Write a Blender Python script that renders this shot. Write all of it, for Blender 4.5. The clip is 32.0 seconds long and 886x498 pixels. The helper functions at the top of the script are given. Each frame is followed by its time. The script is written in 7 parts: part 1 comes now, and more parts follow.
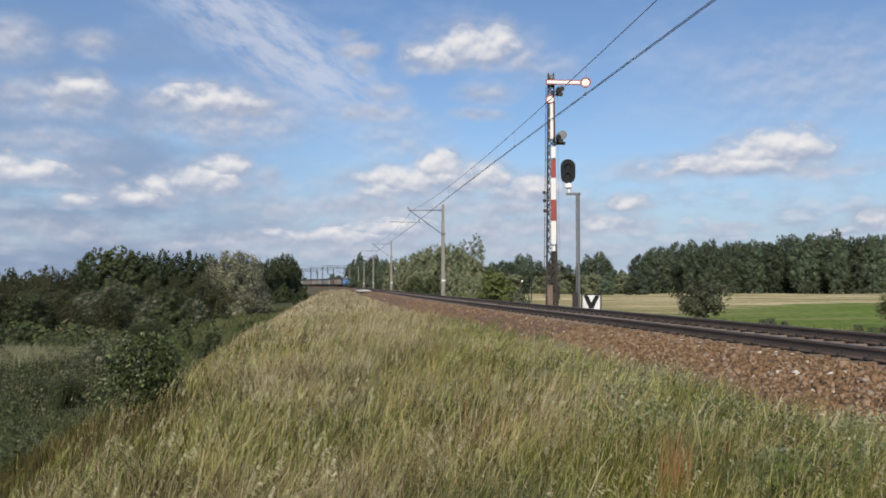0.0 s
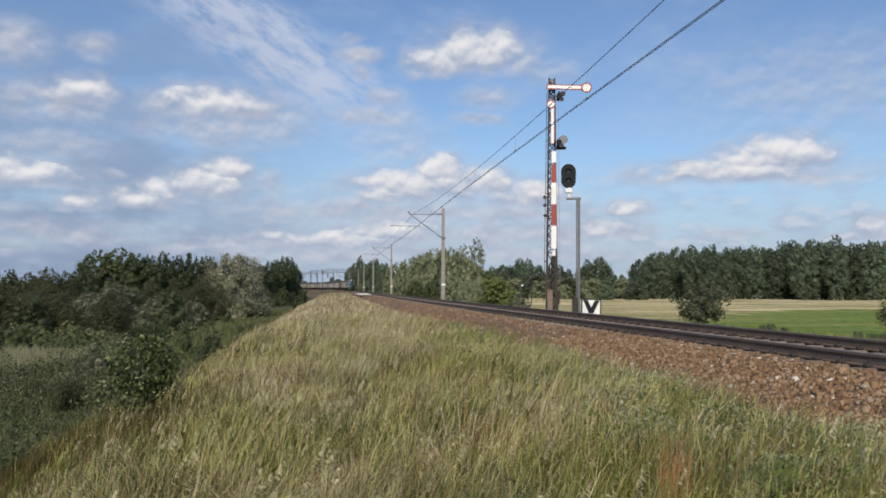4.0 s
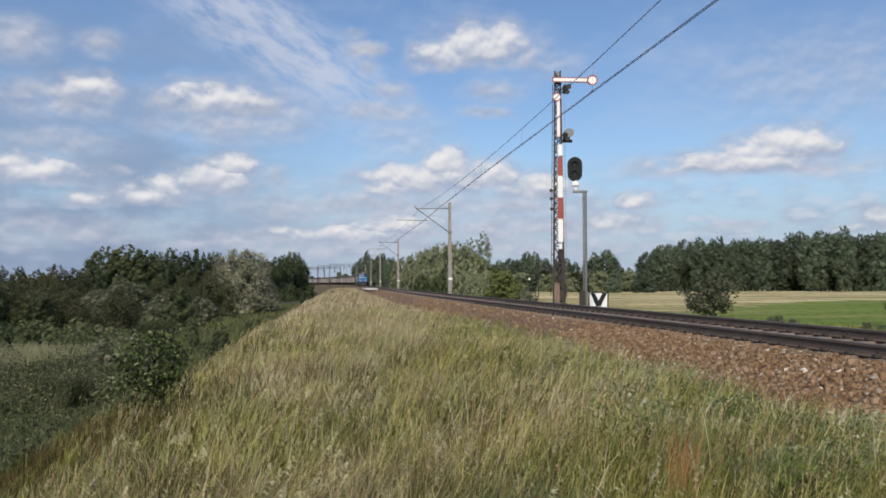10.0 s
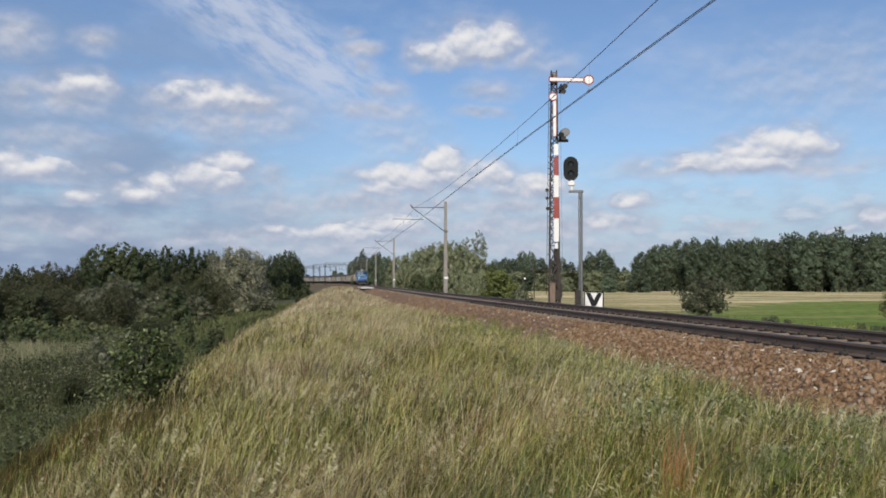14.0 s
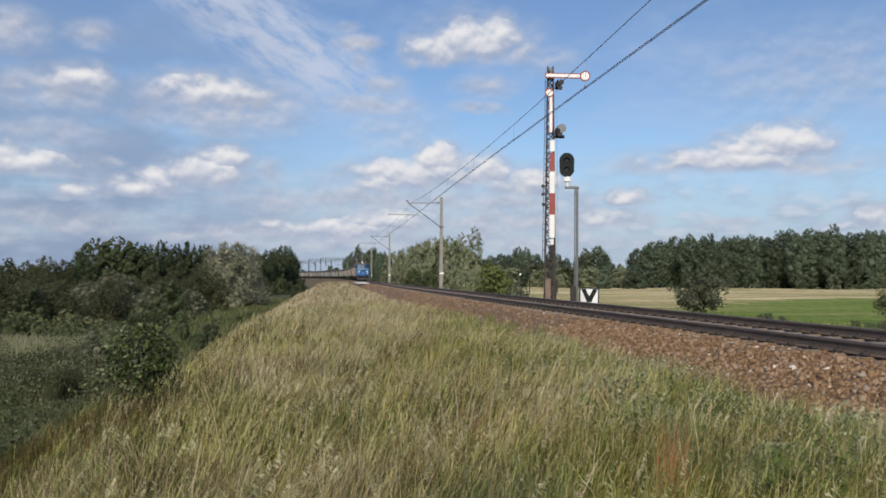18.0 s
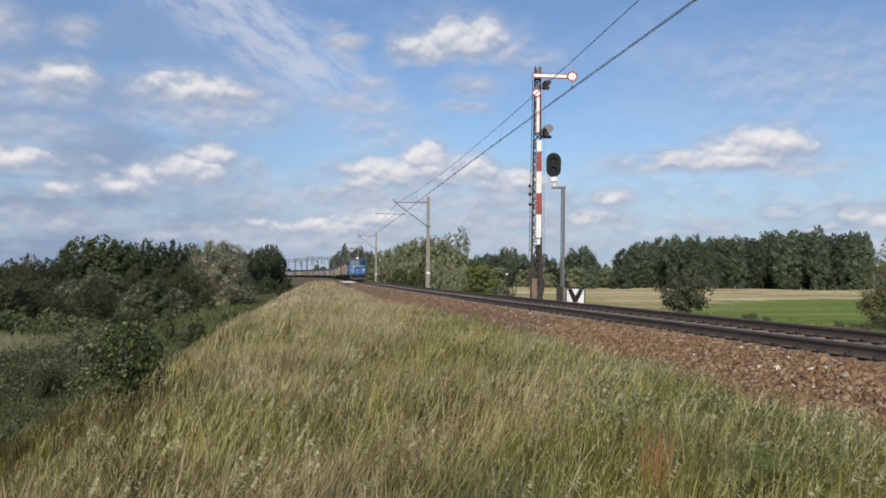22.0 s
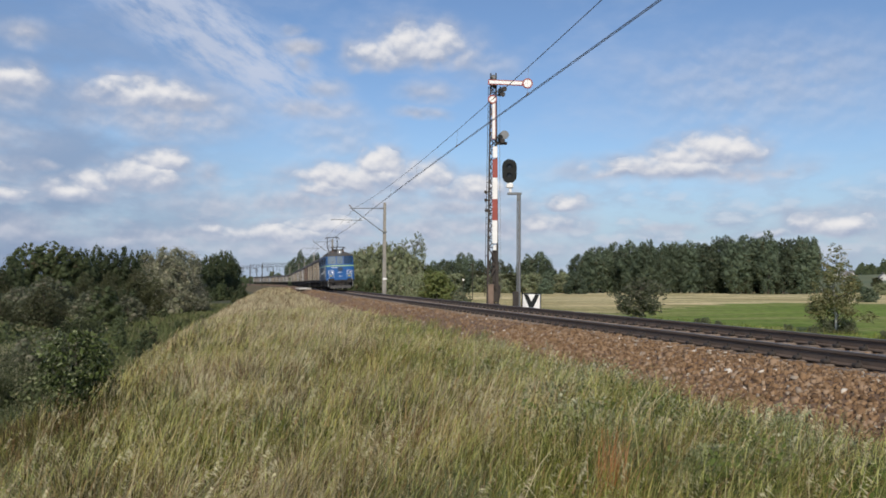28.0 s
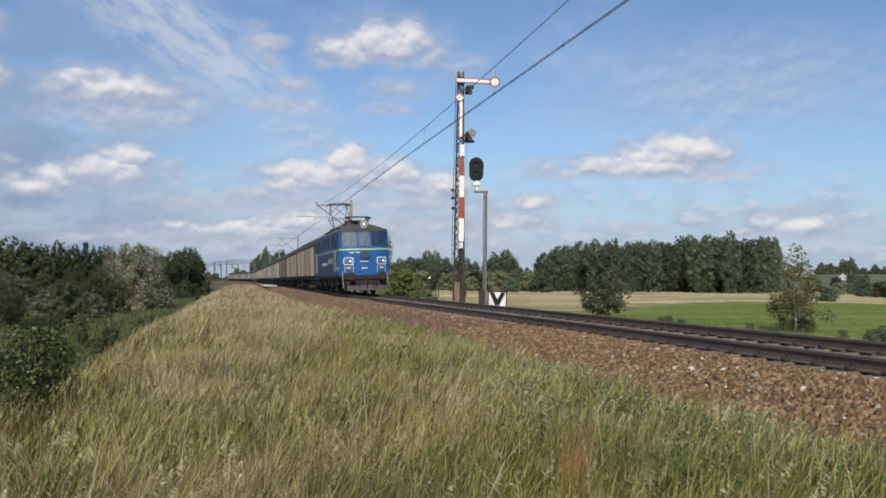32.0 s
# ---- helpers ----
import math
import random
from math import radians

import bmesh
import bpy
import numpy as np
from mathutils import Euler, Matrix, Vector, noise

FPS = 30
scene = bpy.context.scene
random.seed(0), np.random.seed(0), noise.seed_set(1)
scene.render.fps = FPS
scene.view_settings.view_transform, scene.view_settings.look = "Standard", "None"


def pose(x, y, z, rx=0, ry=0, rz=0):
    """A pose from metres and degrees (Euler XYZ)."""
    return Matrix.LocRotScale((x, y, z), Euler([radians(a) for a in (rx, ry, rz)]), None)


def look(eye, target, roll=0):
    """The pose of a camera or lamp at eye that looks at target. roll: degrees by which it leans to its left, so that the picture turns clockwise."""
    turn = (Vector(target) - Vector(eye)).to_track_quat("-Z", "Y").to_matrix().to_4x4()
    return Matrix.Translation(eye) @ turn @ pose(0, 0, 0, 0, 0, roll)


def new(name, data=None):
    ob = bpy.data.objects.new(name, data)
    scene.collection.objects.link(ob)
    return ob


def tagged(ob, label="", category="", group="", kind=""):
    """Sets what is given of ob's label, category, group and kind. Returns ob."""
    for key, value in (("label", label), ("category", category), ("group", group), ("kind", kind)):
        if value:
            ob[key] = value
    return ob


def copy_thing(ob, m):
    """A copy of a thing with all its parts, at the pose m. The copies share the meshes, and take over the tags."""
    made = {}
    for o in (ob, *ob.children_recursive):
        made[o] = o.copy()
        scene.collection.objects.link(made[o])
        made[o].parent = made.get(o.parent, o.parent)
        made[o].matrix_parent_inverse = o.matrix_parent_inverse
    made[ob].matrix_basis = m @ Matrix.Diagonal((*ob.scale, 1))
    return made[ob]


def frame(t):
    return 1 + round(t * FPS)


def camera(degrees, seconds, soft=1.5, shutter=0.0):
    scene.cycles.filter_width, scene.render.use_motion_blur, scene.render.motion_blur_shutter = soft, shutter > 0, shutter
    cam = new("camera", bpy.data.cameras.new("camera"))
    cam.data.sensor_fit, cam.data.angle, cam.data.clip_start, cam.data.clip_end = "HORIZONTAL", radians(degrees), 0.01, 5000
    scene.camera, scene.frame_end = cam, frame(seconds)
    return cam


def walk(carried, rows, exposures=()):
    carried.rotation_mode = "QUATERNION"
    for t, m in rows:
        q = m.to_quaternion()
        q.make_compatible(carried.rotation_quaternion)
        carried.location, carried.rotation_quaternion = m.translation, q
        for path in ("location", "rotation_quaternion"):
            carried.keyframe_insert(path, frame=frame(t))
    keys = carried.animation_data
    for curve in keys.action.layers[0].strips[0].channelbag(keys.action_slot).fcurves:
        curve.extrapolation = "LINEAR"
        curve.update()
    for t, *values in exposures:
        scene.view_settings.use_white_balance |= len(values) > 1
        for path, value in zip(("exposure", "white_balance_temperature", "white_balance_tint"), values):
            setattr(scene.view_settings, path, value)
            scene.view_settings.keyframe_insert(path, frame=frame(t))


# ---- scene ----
EYE = 0.83
cam = camera(53.47, 32.0, soft=1.75)
walk(cam, [
    (0.0, pose(0, 0, EYE, 92.335, -0.013, 0.000)),
    (0.5, pose(0, 0, EYE, 92.560, -0.017, 0.020)),
    (1.0, pose(0, 0, EYE, 92.517, -0.195, -0.173)),
    (1.5, pose(0, 0, EYE, 92.447, -0.179, -0.294)),
    (2.0, pose(0, 0, EYE, 92.573, -0.201, -0.353)),
    (2.5, pose(0, 0, EYE, 92.663, -0.270, -0.377)),
    (3.0, pose(0, 0, EYE, 92.593, -0.223, -0.021)),
    (3.5, pose(0, 0, EYE, 92.657, -0.292, -0.086)),
    (5.5, pose(0, 0, EYE, 92.286, -0.395, 0.517)),
    (6.0, pose(0, 0, EYE, 92.354, -0.229, 0.499)),
    (6.5, pose(0, 0, EYE, 92.247, -0.435, 0.446)),
    (7.0, pose(0, 0, EYE, 92.209, -0.512, 0.304)),
    (7.5, pose(0, 0, EYE, 92.331, -0.353, 0.173)),
    (8.0, pose(0, 0, EYE, 92.409, -0.236, 0.356)),
    (8.5, pose(0, 0, EYE, 92.435, -0.186, 0.507)),
    (9.0, pose(0, 0, EYE, 92.239, -0.109, 0.515)),
    (9.5, pose(0, 0, EYE, 92.366, 0.042, 0.546)),
    (10.0, pose(0, 0, EYE, 92.216, 0.087, 0.450)),
    (10.5, pose(0, 0, EYE, 92.216, -0.024, 0.462)),
    (11.0, pose(0, 0, EYE, 92.160, 0.083, 0.503)),
    (11.5, pose(0, 0, EYE, 92.041, 0.285, 0.481)),
    (12.0, pose(0, 0, EYE, 91.935, 0.281, 0.510)),
    (12.5, pose(0, 0, EYE, 91.823, 0.243, 0.327)),
    (13.0, pose(0, 0, EYE, 91.828, -0.067, 0.342)),
    (13.5, pose(0, 0, EYE, 92.015, -0.123, 0.129)),
    (14.0, pose(0, 0, EYE, 92.157, -0.128, 0.163)),
    (14.5, pose(0, 0, EYE, 92.224, -0.024, 0.136)),
    (16.5, pose(0, 0, EYE, 91.761, -0.170, 0.037)),
    (17.0, pose(0, 0, EYE, 91.743, -0.251, -0.139)),
    (17.5, pose(0, 0, EYE, 91.712, -0.322, -0.153)),
    (18.0, pose(0, 0, EYE, 91.870, -0.382, -0.128)),
    (18.5, pose(0, 0, EYE, 91.966, -0.511, -0.360)),
    (19.0, pose(0, 0, EYE, 91.781, -0.602, -0.512)),
    (19.5, pose(0, 0, EYE, 91.941, -0.316, -0.557)),
    (20.0, pose(0, 0, EYE, 91.973, -0.232, -0.494)),
    (20.5, pose(0, 0, EYE, 92.047, -0.143, -0.560)),
    (21.0, pose(0, 0, EYE, 91.981, -0.387, -0.679)),
    (21.5, pose(0, 0, EYE, 91.965, -0.464, -0.875)),
    (22.0, pose(0, 0, EYE, 91.841, -0.582, -1.000)),
    (22.5, pose(0, 0, EYE, 91.681, -0.523, -0.860)),
    (23.0, pose(0, 0, EYE, 91.744, -0.437, -0.849)),
    (23.5, pose(0, 0, EYE, 91.823, -0.256, -0.856)),
    (24.0, pose(0, 0, EYE, 91.727, -0.177, -1.052)),
    (24.5, pose(0, 0, EYE, 91.872, -0.204, -1.182)),
    (25.0, pose(0, 0, EYE, 91.954, -0.278, -1.298)),
    (25.5, pose(0, 0, EYE, 92.090, -0.367, -1.652)),
    (27.5, pose(0, 0, EYE, 92.237, -0.412, -3.407)),
    (28.0, pose(0, 0, EYE, 92.251, -0.327, -3.825)),
    (28.5, pose(0, 0, EYE, 92.073, -0.369, -4.141)),
    (29.0, pose(0, 0, EYE, 91.781, -0.492, -4.242)),
    (29.5, pose(0, 0, EYE, 91.953, -0.350, -4.514)),
    (30.0, pose(0, 0, EYE, 91.954, -0.341, -4.613)),
    (30.5, pose(0, 0, EYE, 92.029, -0.427, -5.036)),
    (31.0, pose(0, 0, EYE, 92.051, -0.470, -5.292)),
    (31.5, pose(0, 0, EYE, 92.050, -0.546, -5.679)),
    (32.0, pose(0, 0, EYE, 92.119, -0.581, -6.021)),
])

# ---- world, sun, exposure ----
SUN_AZ, SUN_EL = 189.0, 35.0   # degrees clockwise from +y, and above the horizon
scene.view_settings.exposure = 0.0


class Nodes:
    """Short hand for building node trees."""

    def __init__(self, tree):
        self.tree = tree
        tree.nodes.clear()

    def add(self, kind, ins=None, **props):
        n = self.tree.nodes.new(kind)
        if "operation" in props:
            n.operation = props["operation"]
        if "interpolation" in props:
            n.interpolation_type = props["interpolation"]
        if "blend" in props:
            n.data_type, n.blend_type = "RGBA", props["blend"]
        if "axis" in props:
            n.rotation_type = props["axis"]
        for k, v in (ins or {}).items():
            self.plug(n.inputs[k], v)
        return n

    def plug(self, socket, v):
        if isinstance(v, bpy.types.NodeSocket):
            self.tree.links.new(v, socket)
        else:
            socket.default_value = v

    def math(self, op, a, b=0.0, c=0.0, clamp=False):
        n = self.add("ShaderNodeMath", {0: a, 1: b, 2: c}, operation=op)
        n.use_clamp = clamp
        return n.outputs[0]

    def vmath(self, op, a, b=(0, 0, 0), out=0):
        return self.add("ShaderNodeVectorMath", {0: a, 1: b}, operation=op).outputs[out]

    def smooth(self, v, lo, hi, a=0.0, b=1.0):
        n = self.add("ShaderNodeMapRange", {0: v, 1: lo, 2: hi, 3: a, 4: b}, interpolation="SMOOTHSTEP")
        return n.outputs[0]

    def noise(self, vec, scale, detail=4.0, rough=0.55, out=0):
        return self.add("ShaderNodeTexNoise", {"Vector": vec, "Scale": scale, "Detail": detail, "Roughness": rough}).outputs[out]

    def mix(self, f, a, b, mode="MIX"):
        n = self.add("ShaderNodeMix", blend=mode)
        self.plug(n.inputs[0], f)
        for sock, v in ((n.inputs[6], a), (n.inputs[7], b)):
            self.plug(sock, (*v, 1.0) if isinstance(v, tuple) and len(v) == 3 else v)
        return n.outputs[2]


# clouds: azimuth, elevation, half width, half height (degrees), density, and 0 for heaped or 1 for hazy
CLOUDS = [
    (18.4, 7.3, 5.2, 0.83, 0.80, 0), (21.2, 8.1, 2.5, 1.30, 1.00, 0), (19.4, 7.9, 2.4, 0.97, 0.90, 0), (15.2, 7.1, 2.1, 0.50, 0.70, 0), (22.9, 6.9, 1.7, 0.54, 0.60, 1), (11.9, 5.1, 1.2, 0.54, 0.85, 0),
    (5.4, 6.1, 2.0, 0.95, 0.90, 0), (2.6, 6.9, 1.6, 1.06, 0.90, 0), (-2.0, 6.6, 3.8, 1.10, 0.95, 0), (-0.4, 7.4, 1.7, 1.25, 1.00, 0), (-3.8, 6.1, 2.0, 0.66, 0.80, 0), (-17.9, 5.9, 1.0, 0.77, 1.00, 0),
    (-19.1, 5.4, 1.7, 0.59, 0.75, 0), (-15.4, 6.4, 2.1, 0.99, 0.85, 0), (-13.8, 7.4, 1.4, 0.75, 0.85, 0), (-11.1, 6.7, 0.9, 0.72, 0.50, 1), (-22.5, 5.0, 1.2, 0.44, 0.85, 0), (-25.2, 6.5, 2.5, 0.73, 0.80, 0),
    (-26.4, 6.9, 1.5, 0.72, 0.80, 0), (2.3, 15.0, 2.9, 1.43, 0.85, 0), (-0.3, 14.5, 1.7, 1.01, 0.75, 0), (4.3, 15.1, 1.4, 0.89, 0.50, 1), (-22.3, 11.7, 1.5, 0.81, 0.85, 0), (-24.2, 11.0, 3.5, 1.13, 0.60, 1),
    (-15.2, 11.4, 3.2, 0.98, 0.76, 0), (-12.9, 11.1, 3.9, 1.20, 0.62, 1), (-13.9, 10.1, 5.3, 1.20, 0.50, 1), (-22.0, 14.4, 1.4, 0.73, 0.55, 1), (-26.3, 14.3, 1.9, 1.22, 0.55, 1), (-5.5, 15.0, 1.3, 0.46, 0.60, 1),
    (-6.1, 15.9, 0.8, 0.35, 0.45, 1), (-5.3, 13.9, 0.6, 0.50, 0.40, 1), (-20.6, 6.8, 0.9, 0.31, 0.50, 1), (-6.7, 3.0, 3.5, 0.66, 0.85, 0), (-3.5, 3.6, 2.8, 0.73, 0.80, 0), (-10.9, 3.2, 0.9, 0.36, 0.60, 0),
    (-12.8, 2.8, 3.1, 0.50, 0.60, 1), (-16.3, 2.6, 2.1, 0.49, 0.55, 1), (10.3, 3.9, 2.2, 0.65, 0.75, 0), (7.9, 3.7, 3.6, 0.87, 0.60, 1), (3.5, 3.6, 4.0, 0.81, 0.55, 1), (24.7, 3.1, 0.9, 0.30, 0.70, 0),
    (18.4, 3.5, 2.4, 0.31, 0.35, 1), (-3.1, 5.1, 8.4, 0.88, 0.58, 1), (5.0, 4.9, 5.1, 0.66, 0.50, 1), (-9.6, 5.0, 5.1, 0.72, 0.40, 1), (-24.1, 8.5, 3.7, 0.87, 0.35, 1), (2.8, 12.3, 1.9, 0.65, 0.45, 1),
    (2.4, 11.0, 1.7, 0.40, 0.50, 1), (-3.8, 12.3, 1.3, 0.54, 0.40, 1), (-4.8, 11.0, 3.3, 0.62, 0.45, 1), (6.9, 14.0, 2.1, 1.07, 0.30, 1), (27.7, 3.5, 2.3, 0.85, 0.85, 0), (24.8, 6.8, 1.0, 0.33, 0.50, 1),
    (-3.1, 9.3, 3.3, 1.46, 0.30, 1), (-23.8, 3.2, 4.7, 0.81, 0.45, 1), (-1.6, 2.3, 15.5, 0.59, 0.45, 1), (24.2, 12.3, 8.6, 2.97, 0.28, 1),
]


def make_world():
    world = bpy.data.worlds.new("sky")
    scene.world = world
    world.use_nodes = True
    n = Nodes(world.node_tree)
    way = n.add("ShaderNodeTexCoord").outputs["Generated"]
    sky = n.add("ShaderNodeTexSky")
    sky.sky_type, sky.sun_disc, sky.sun_elevation, sky.sun_rotation = "NISHITA", False, radians(SUN_EL), radians(SUN_AZ)
    sky.air_density, sky.dust_density, sky.ozone_density = 1.0, 0.6, 1.3
    xyz = n.add("ShaderNodeSeparateXYZ", {0: way}).outputs
    az = n.math("MULTIPLY", n.math("ARCTAN2", xyz[0], xyz[1]), 180 / math.pi)
    el = n.math("MULTIPLY", n.math("ARCSINE", xyz[2]), 180 / math.pi)
    flat = n.add("ShaderNodeCombineXYZ", {0: az, 1: el, 2: 0.0}).outputs[0]
    # ragged outlines: the place is shifted by noise, and billows eat into the rims
    big = n.vmath("MULTIPLY", n.vmath("SUBTRACT", n.noise(flat, 0.55, 3.0, 0.5, 1), (0.5, 0.5, 0.5)), (1.6, 1.0, 0))
    spot = n.vmath("ADD", flat, big)
    heap, haze, lit = -1.0, 0.0, 0.0
    for a, e, w, hgt, d, hazy in CLOUDS:
        rel = n.vmath("MULTIPLY", n.vmath("SUBTRACT", spot, (a, e, 0)), (1 / w, 1 / hgt, 0))
        if hazy:
            m = n.math("MULTIPLY", n.smooth(n.vmath("LENGTH", rel, out=1), 1.7, 0.1), min(0.97, d * 1.6))
            haze = n.math("MAXIMUM", haze, m)
            continue
        # heaped clouds have a flat base and a rounded top
        up = n.add("ShaderNodeSeparateXYZ", {0: rel}).outputs[1]
        m = n.math("MULTIPLY", n.math("SUBTRACT", 1.25, n.math("MAXIMUM", n.vmath("LENGTH", rel, out=1), n.math("MULTIPLY", up, -1.7))), d)
        lit = n.math("MAXIMUM", lit, n.math("MULTIPLY", n.math("MAXIMUM", m, 0.0), n.math("MULTIPLY_ADD", up, 0.5, 0.62, clamp=True)))
        heap = n.math("MAXIMUM", heap, m)
    billow = n.noise(n.vmath("MULTIPLY", flat, (0.62, 0.9, 0)), 1.0, 5.0, 0.46)
    lower = n.noise(n.vmath("MULTIPLY", n.vmath("ADD", flat, (-0.10, 0.34, 0)), (0.62, 0.9, 0)), 1.0, 4.0, 0.42)
    relief = n.math("SUBTRACT", billow, lower)
    white = n.math("DIVIDE", lit, n.math("MAXIMUM", heap, 0.08), clamp=True)
    rough = n.math("ADD", heap, n.math("MULTIPLY_ADD", billow, 1.5, -0.62))
    dens = n.smooth(n.math("SUBTRACT", rough, n.math("MULTIPLY", white, 0.10)), -0.12, n.math("MULTIPLY_ADD", white, -0.30, 1.12))
    bright = n.smooth(n.math("ADD", n.math("MULTIPLY", white, n.smooth(dens, 0.1, 1.0, 0.75, 1.0)), n.math("MULTIPLY", relief, 1.1)), 0.22, 1.05)
    cloud = n.mix(bright, (0.37, 0.43, 0.57), (0.83, 0.82, 0.83))
    # a streak of high cloud with faint ripples, and a pale broken layer low in the sky that goes all round
    turn = n.add("ShaderNodeVectorRotate", {"Vector": n.vmath("SUBTRACT", flat, (-11.6, 15.4, 0)), "Angle": radians(27)}, axis="Z_AXIS").outputs[0]
    streak = n.math("MULTIPLY", n.smooth(n.vmath("LENGTH", n.vmath("MULTIPLY", n.vmath("ADD", turn, big), (1 / 10.5, 1 / 2.8, 0)), out=1), 1.3, 0.3),
                    n.smooth(n.noise(n.vmath("MULTIPLY", turn, (0.34, 1.0, 0)), 1.0, 5.0, 0.6), 0.26, 0.62))
    wide = n.vmath("MULTIPLY", flat, (0.24, 0.50, 0))
    bank, above = n.noise(wide, 1.6, 5.0, 0.52), n.noise(n.vmath("ADD", wide, (0.03, 0.26, 0)), 1.6, 5.0, 0.52)
    layer = n.math("MULTIPLY", n.smooth(bank, 0.36, 0.66), n.math("MULTIPLY", n.smooth(el, 9.0, 3.5), n.smooth(el, 0.2, 2.2, 0.35, 1.0)))
    rim = n.smooth(n.math("SUBTRACT", bank, above), -0.05, 0.16)
    high = n.math("MULTIPLY", n.smooth(n.noise(n.vmath("MULTIPLY", flat, (0.10, 0.22, 0)), 1.0, 6.0, 0.6), 0.45, 0.8), 0.35)
    blue = n.mix(1.0, sky.outputs[0], (0.083, 0.094, 0.111), "MULTIPLY")
    clear = n.mix(n.smooth(el, 9.0, 0.0, 0.0, 0.8), blue, (0.36, 0.46, 0.63))
    col = n.mix(n.math("MULTIPLY", n.math("MAXIMUM", streak, high), 0.9), clear, (0.55, 0.61, 0.75))
    col = n.mix(n.math("MULTIPLY", layer, 0.62), col, n.mix(rim, (0.36, 0.42, 0.56), (0.60, 0.62, 0.70)))
    # a dull grey-blue bank over the valley
    dull = n.math("MULTIPLY", n.math("MULTIPLY", n.smooth(az, -4.0, -20.0), n.smooth(az, -75.0, -45.0)), n.math("MULTIPLY", n.smooth(el, 24.0, 5.0), n.smooth(n.noise(wide, 0.9, 4.0, 0.5), 0.25, 0.6)))
    col = n.mix(n.math("MULTIPLY", dull, 0.8), col, (0.235, 0.31, 0.465))
    # a grey skirt of thin cloud round each heap
    haze = n.math("MAXIMUM", haze, n.smooth(heap, -0.7, 0.6, 0.0, 0.8))
    veil = n.math("MULTIPLY", haze, n.smooth(billow, 0.25, 0.62, 0.55, 1.1))
    col = n.mix(veil, col, n.mix(n.smooth(relief, -0.22, 0.28), (0.38, 0.435, 0.56), (0.60, 0.62, 0.70)))
    col = n.mix(dens, col, cloud)
    col = n.mix(n.smooth(el, -1.0, -6.0), col, (0.10, 0.11, 0.07))
    bg = n.add("ShaderNodeBackground", {"Color": col, "Strength": 1.0})
    n.add("ShaderNodeOutputWorld", {"Surface": bg.outputs[0]})


make_world()
lamp = bpy.data.lights.new("sun", "SUN")
lamp.energy, lamp.angle, lamp.color = 3.95, radians(0.55), (1.0, 0.92, 0.80)
a, e = radians(SUN_AZ), radians(SUN_EL)
new("sun", lamp).matrix_world = look((math.sin(a) * math.cos(e) * 80, math.cos(a) * math.cos(e) * 80, math.sin(e) * 80), (0, 0, 0))

# ---- materials ----


def mat(name, c1, c2=None, scale=3.0, rough=0.8, metal=0.0, bump=0.15, fine=40.0, vary=0.0, dirt=None, dirt_amount=0.0, spec=0.4, emit=0.0):
    """A painted, stained or mineral surface: two colours mixed by noise of two sizes, relief, and stains of a third colour."""
    m = bpy.data.materials.new(name)
    m.use_nodes = True
    n = Nodes(m.node_tree)
    c2 = c2 or tuple(0.75 * v for v in c1)
    vec = n.add("ShaderNodeTexCoord").outputs["Object"]
    large = n.noise(vec, scale, 4.0)
    grain = n.noise(vec, fine, 3.0)
    f = n.smooth(n.math("MULTIPLY_ADD", grain, 0.45, n.math("MULTIPLY", large, 0.65)), 0.35, 0.75)
    col = n.mix(f, c1, c2)
    if dirt:
        col = n.mix(n.smooth(n.noise(n.vmath("MULTIPLY", vec, (1, 1, 0.35)), scale * 1.7, 6.0, 0.65), 0.62 - dirt_amount * 0.3, 0.78), col, dirt)
    if vary:
        rnd = n.add("ShaderNodeObjectInfo").outputs["Random"]
        col = n.mix(1.0, col, n.mix(rnd, (1 - vary,) * 3, (1 + vary,) * 3), "MULTIPLY")
    ins = {"Base Color": col, "Roughness": n.math("MULTIPLY_ADD", grain, 0.2, rough - 0.1), "Metallic": metal, "Specular IOR Level": spec}
    b = n.add("ShaderNodeBsdfPrincipled", ins)
    if bump:
        b.inputs["Normal"].default_value = (0, 0, 0)
        n.plug(b.inputs["Normal"], n.add("ShaderNodeBump", {"Strength": bump, "Distance": 0.02, "Height": grain}).outputs[0])
    if emit:
        b.inputs["Emission Color"].default_value = (*c1, 1)
        b.inputs["Emission Strength"].default_value = emit
    n.add("ShaderNodeOutputMaterial", {"Surface": b.outputs[0]})
    return m


def field_mat(name, c1, c2, c3):
    """Open ground seen from afar: long streaks of three colours, with fine mottling."""
    m = bpy.data.materials.new(name)
    m.use_nodes = True
    n = Nodes(m.node_tree)
    vec = n.add("ShaderNodeTexCoord").outputs["Object"]
    streak = n.noise(n.vmath("MULTIPLY", vec, (0.012, 0.06, 0)), 1.0, 5.0, 0.6)
    mottle = n.noise(vec, 0.9, 4.0, 0.7)
    col = n.mix(n.smooth(streak, 0.35, 0.65), c1, c2)
    col = n.mix(n.smooth(n.noise(n.vmath("MULTIPLY", vec, (0.02, 0.11, 0)), 1.3, 4.0), 0.43, 0.64), col, c3)
    col = n.mix(1.0, col, n.mix(n.smooth(mottle, 0.3, 0.7), (0.6, 0.62, 0.6), (1.3, 1.28, 1.25)), "MULTIPLY")
    b = n.add("ShaderNodeBsdfPrincipled", {"Base Color": col, "Roughness": 0.95, "Specular IOR Level": 0.1})
    n.plug(b.inputs["Normal"], n.add("ShaderNodeBump", {"Strength": 0.6, "Distance": 0.3, "Height": mottle}).outputs[0])
    n.add("ShaderNodeOutputMaterial", {"Surface": b.outputs[0]})
    return m


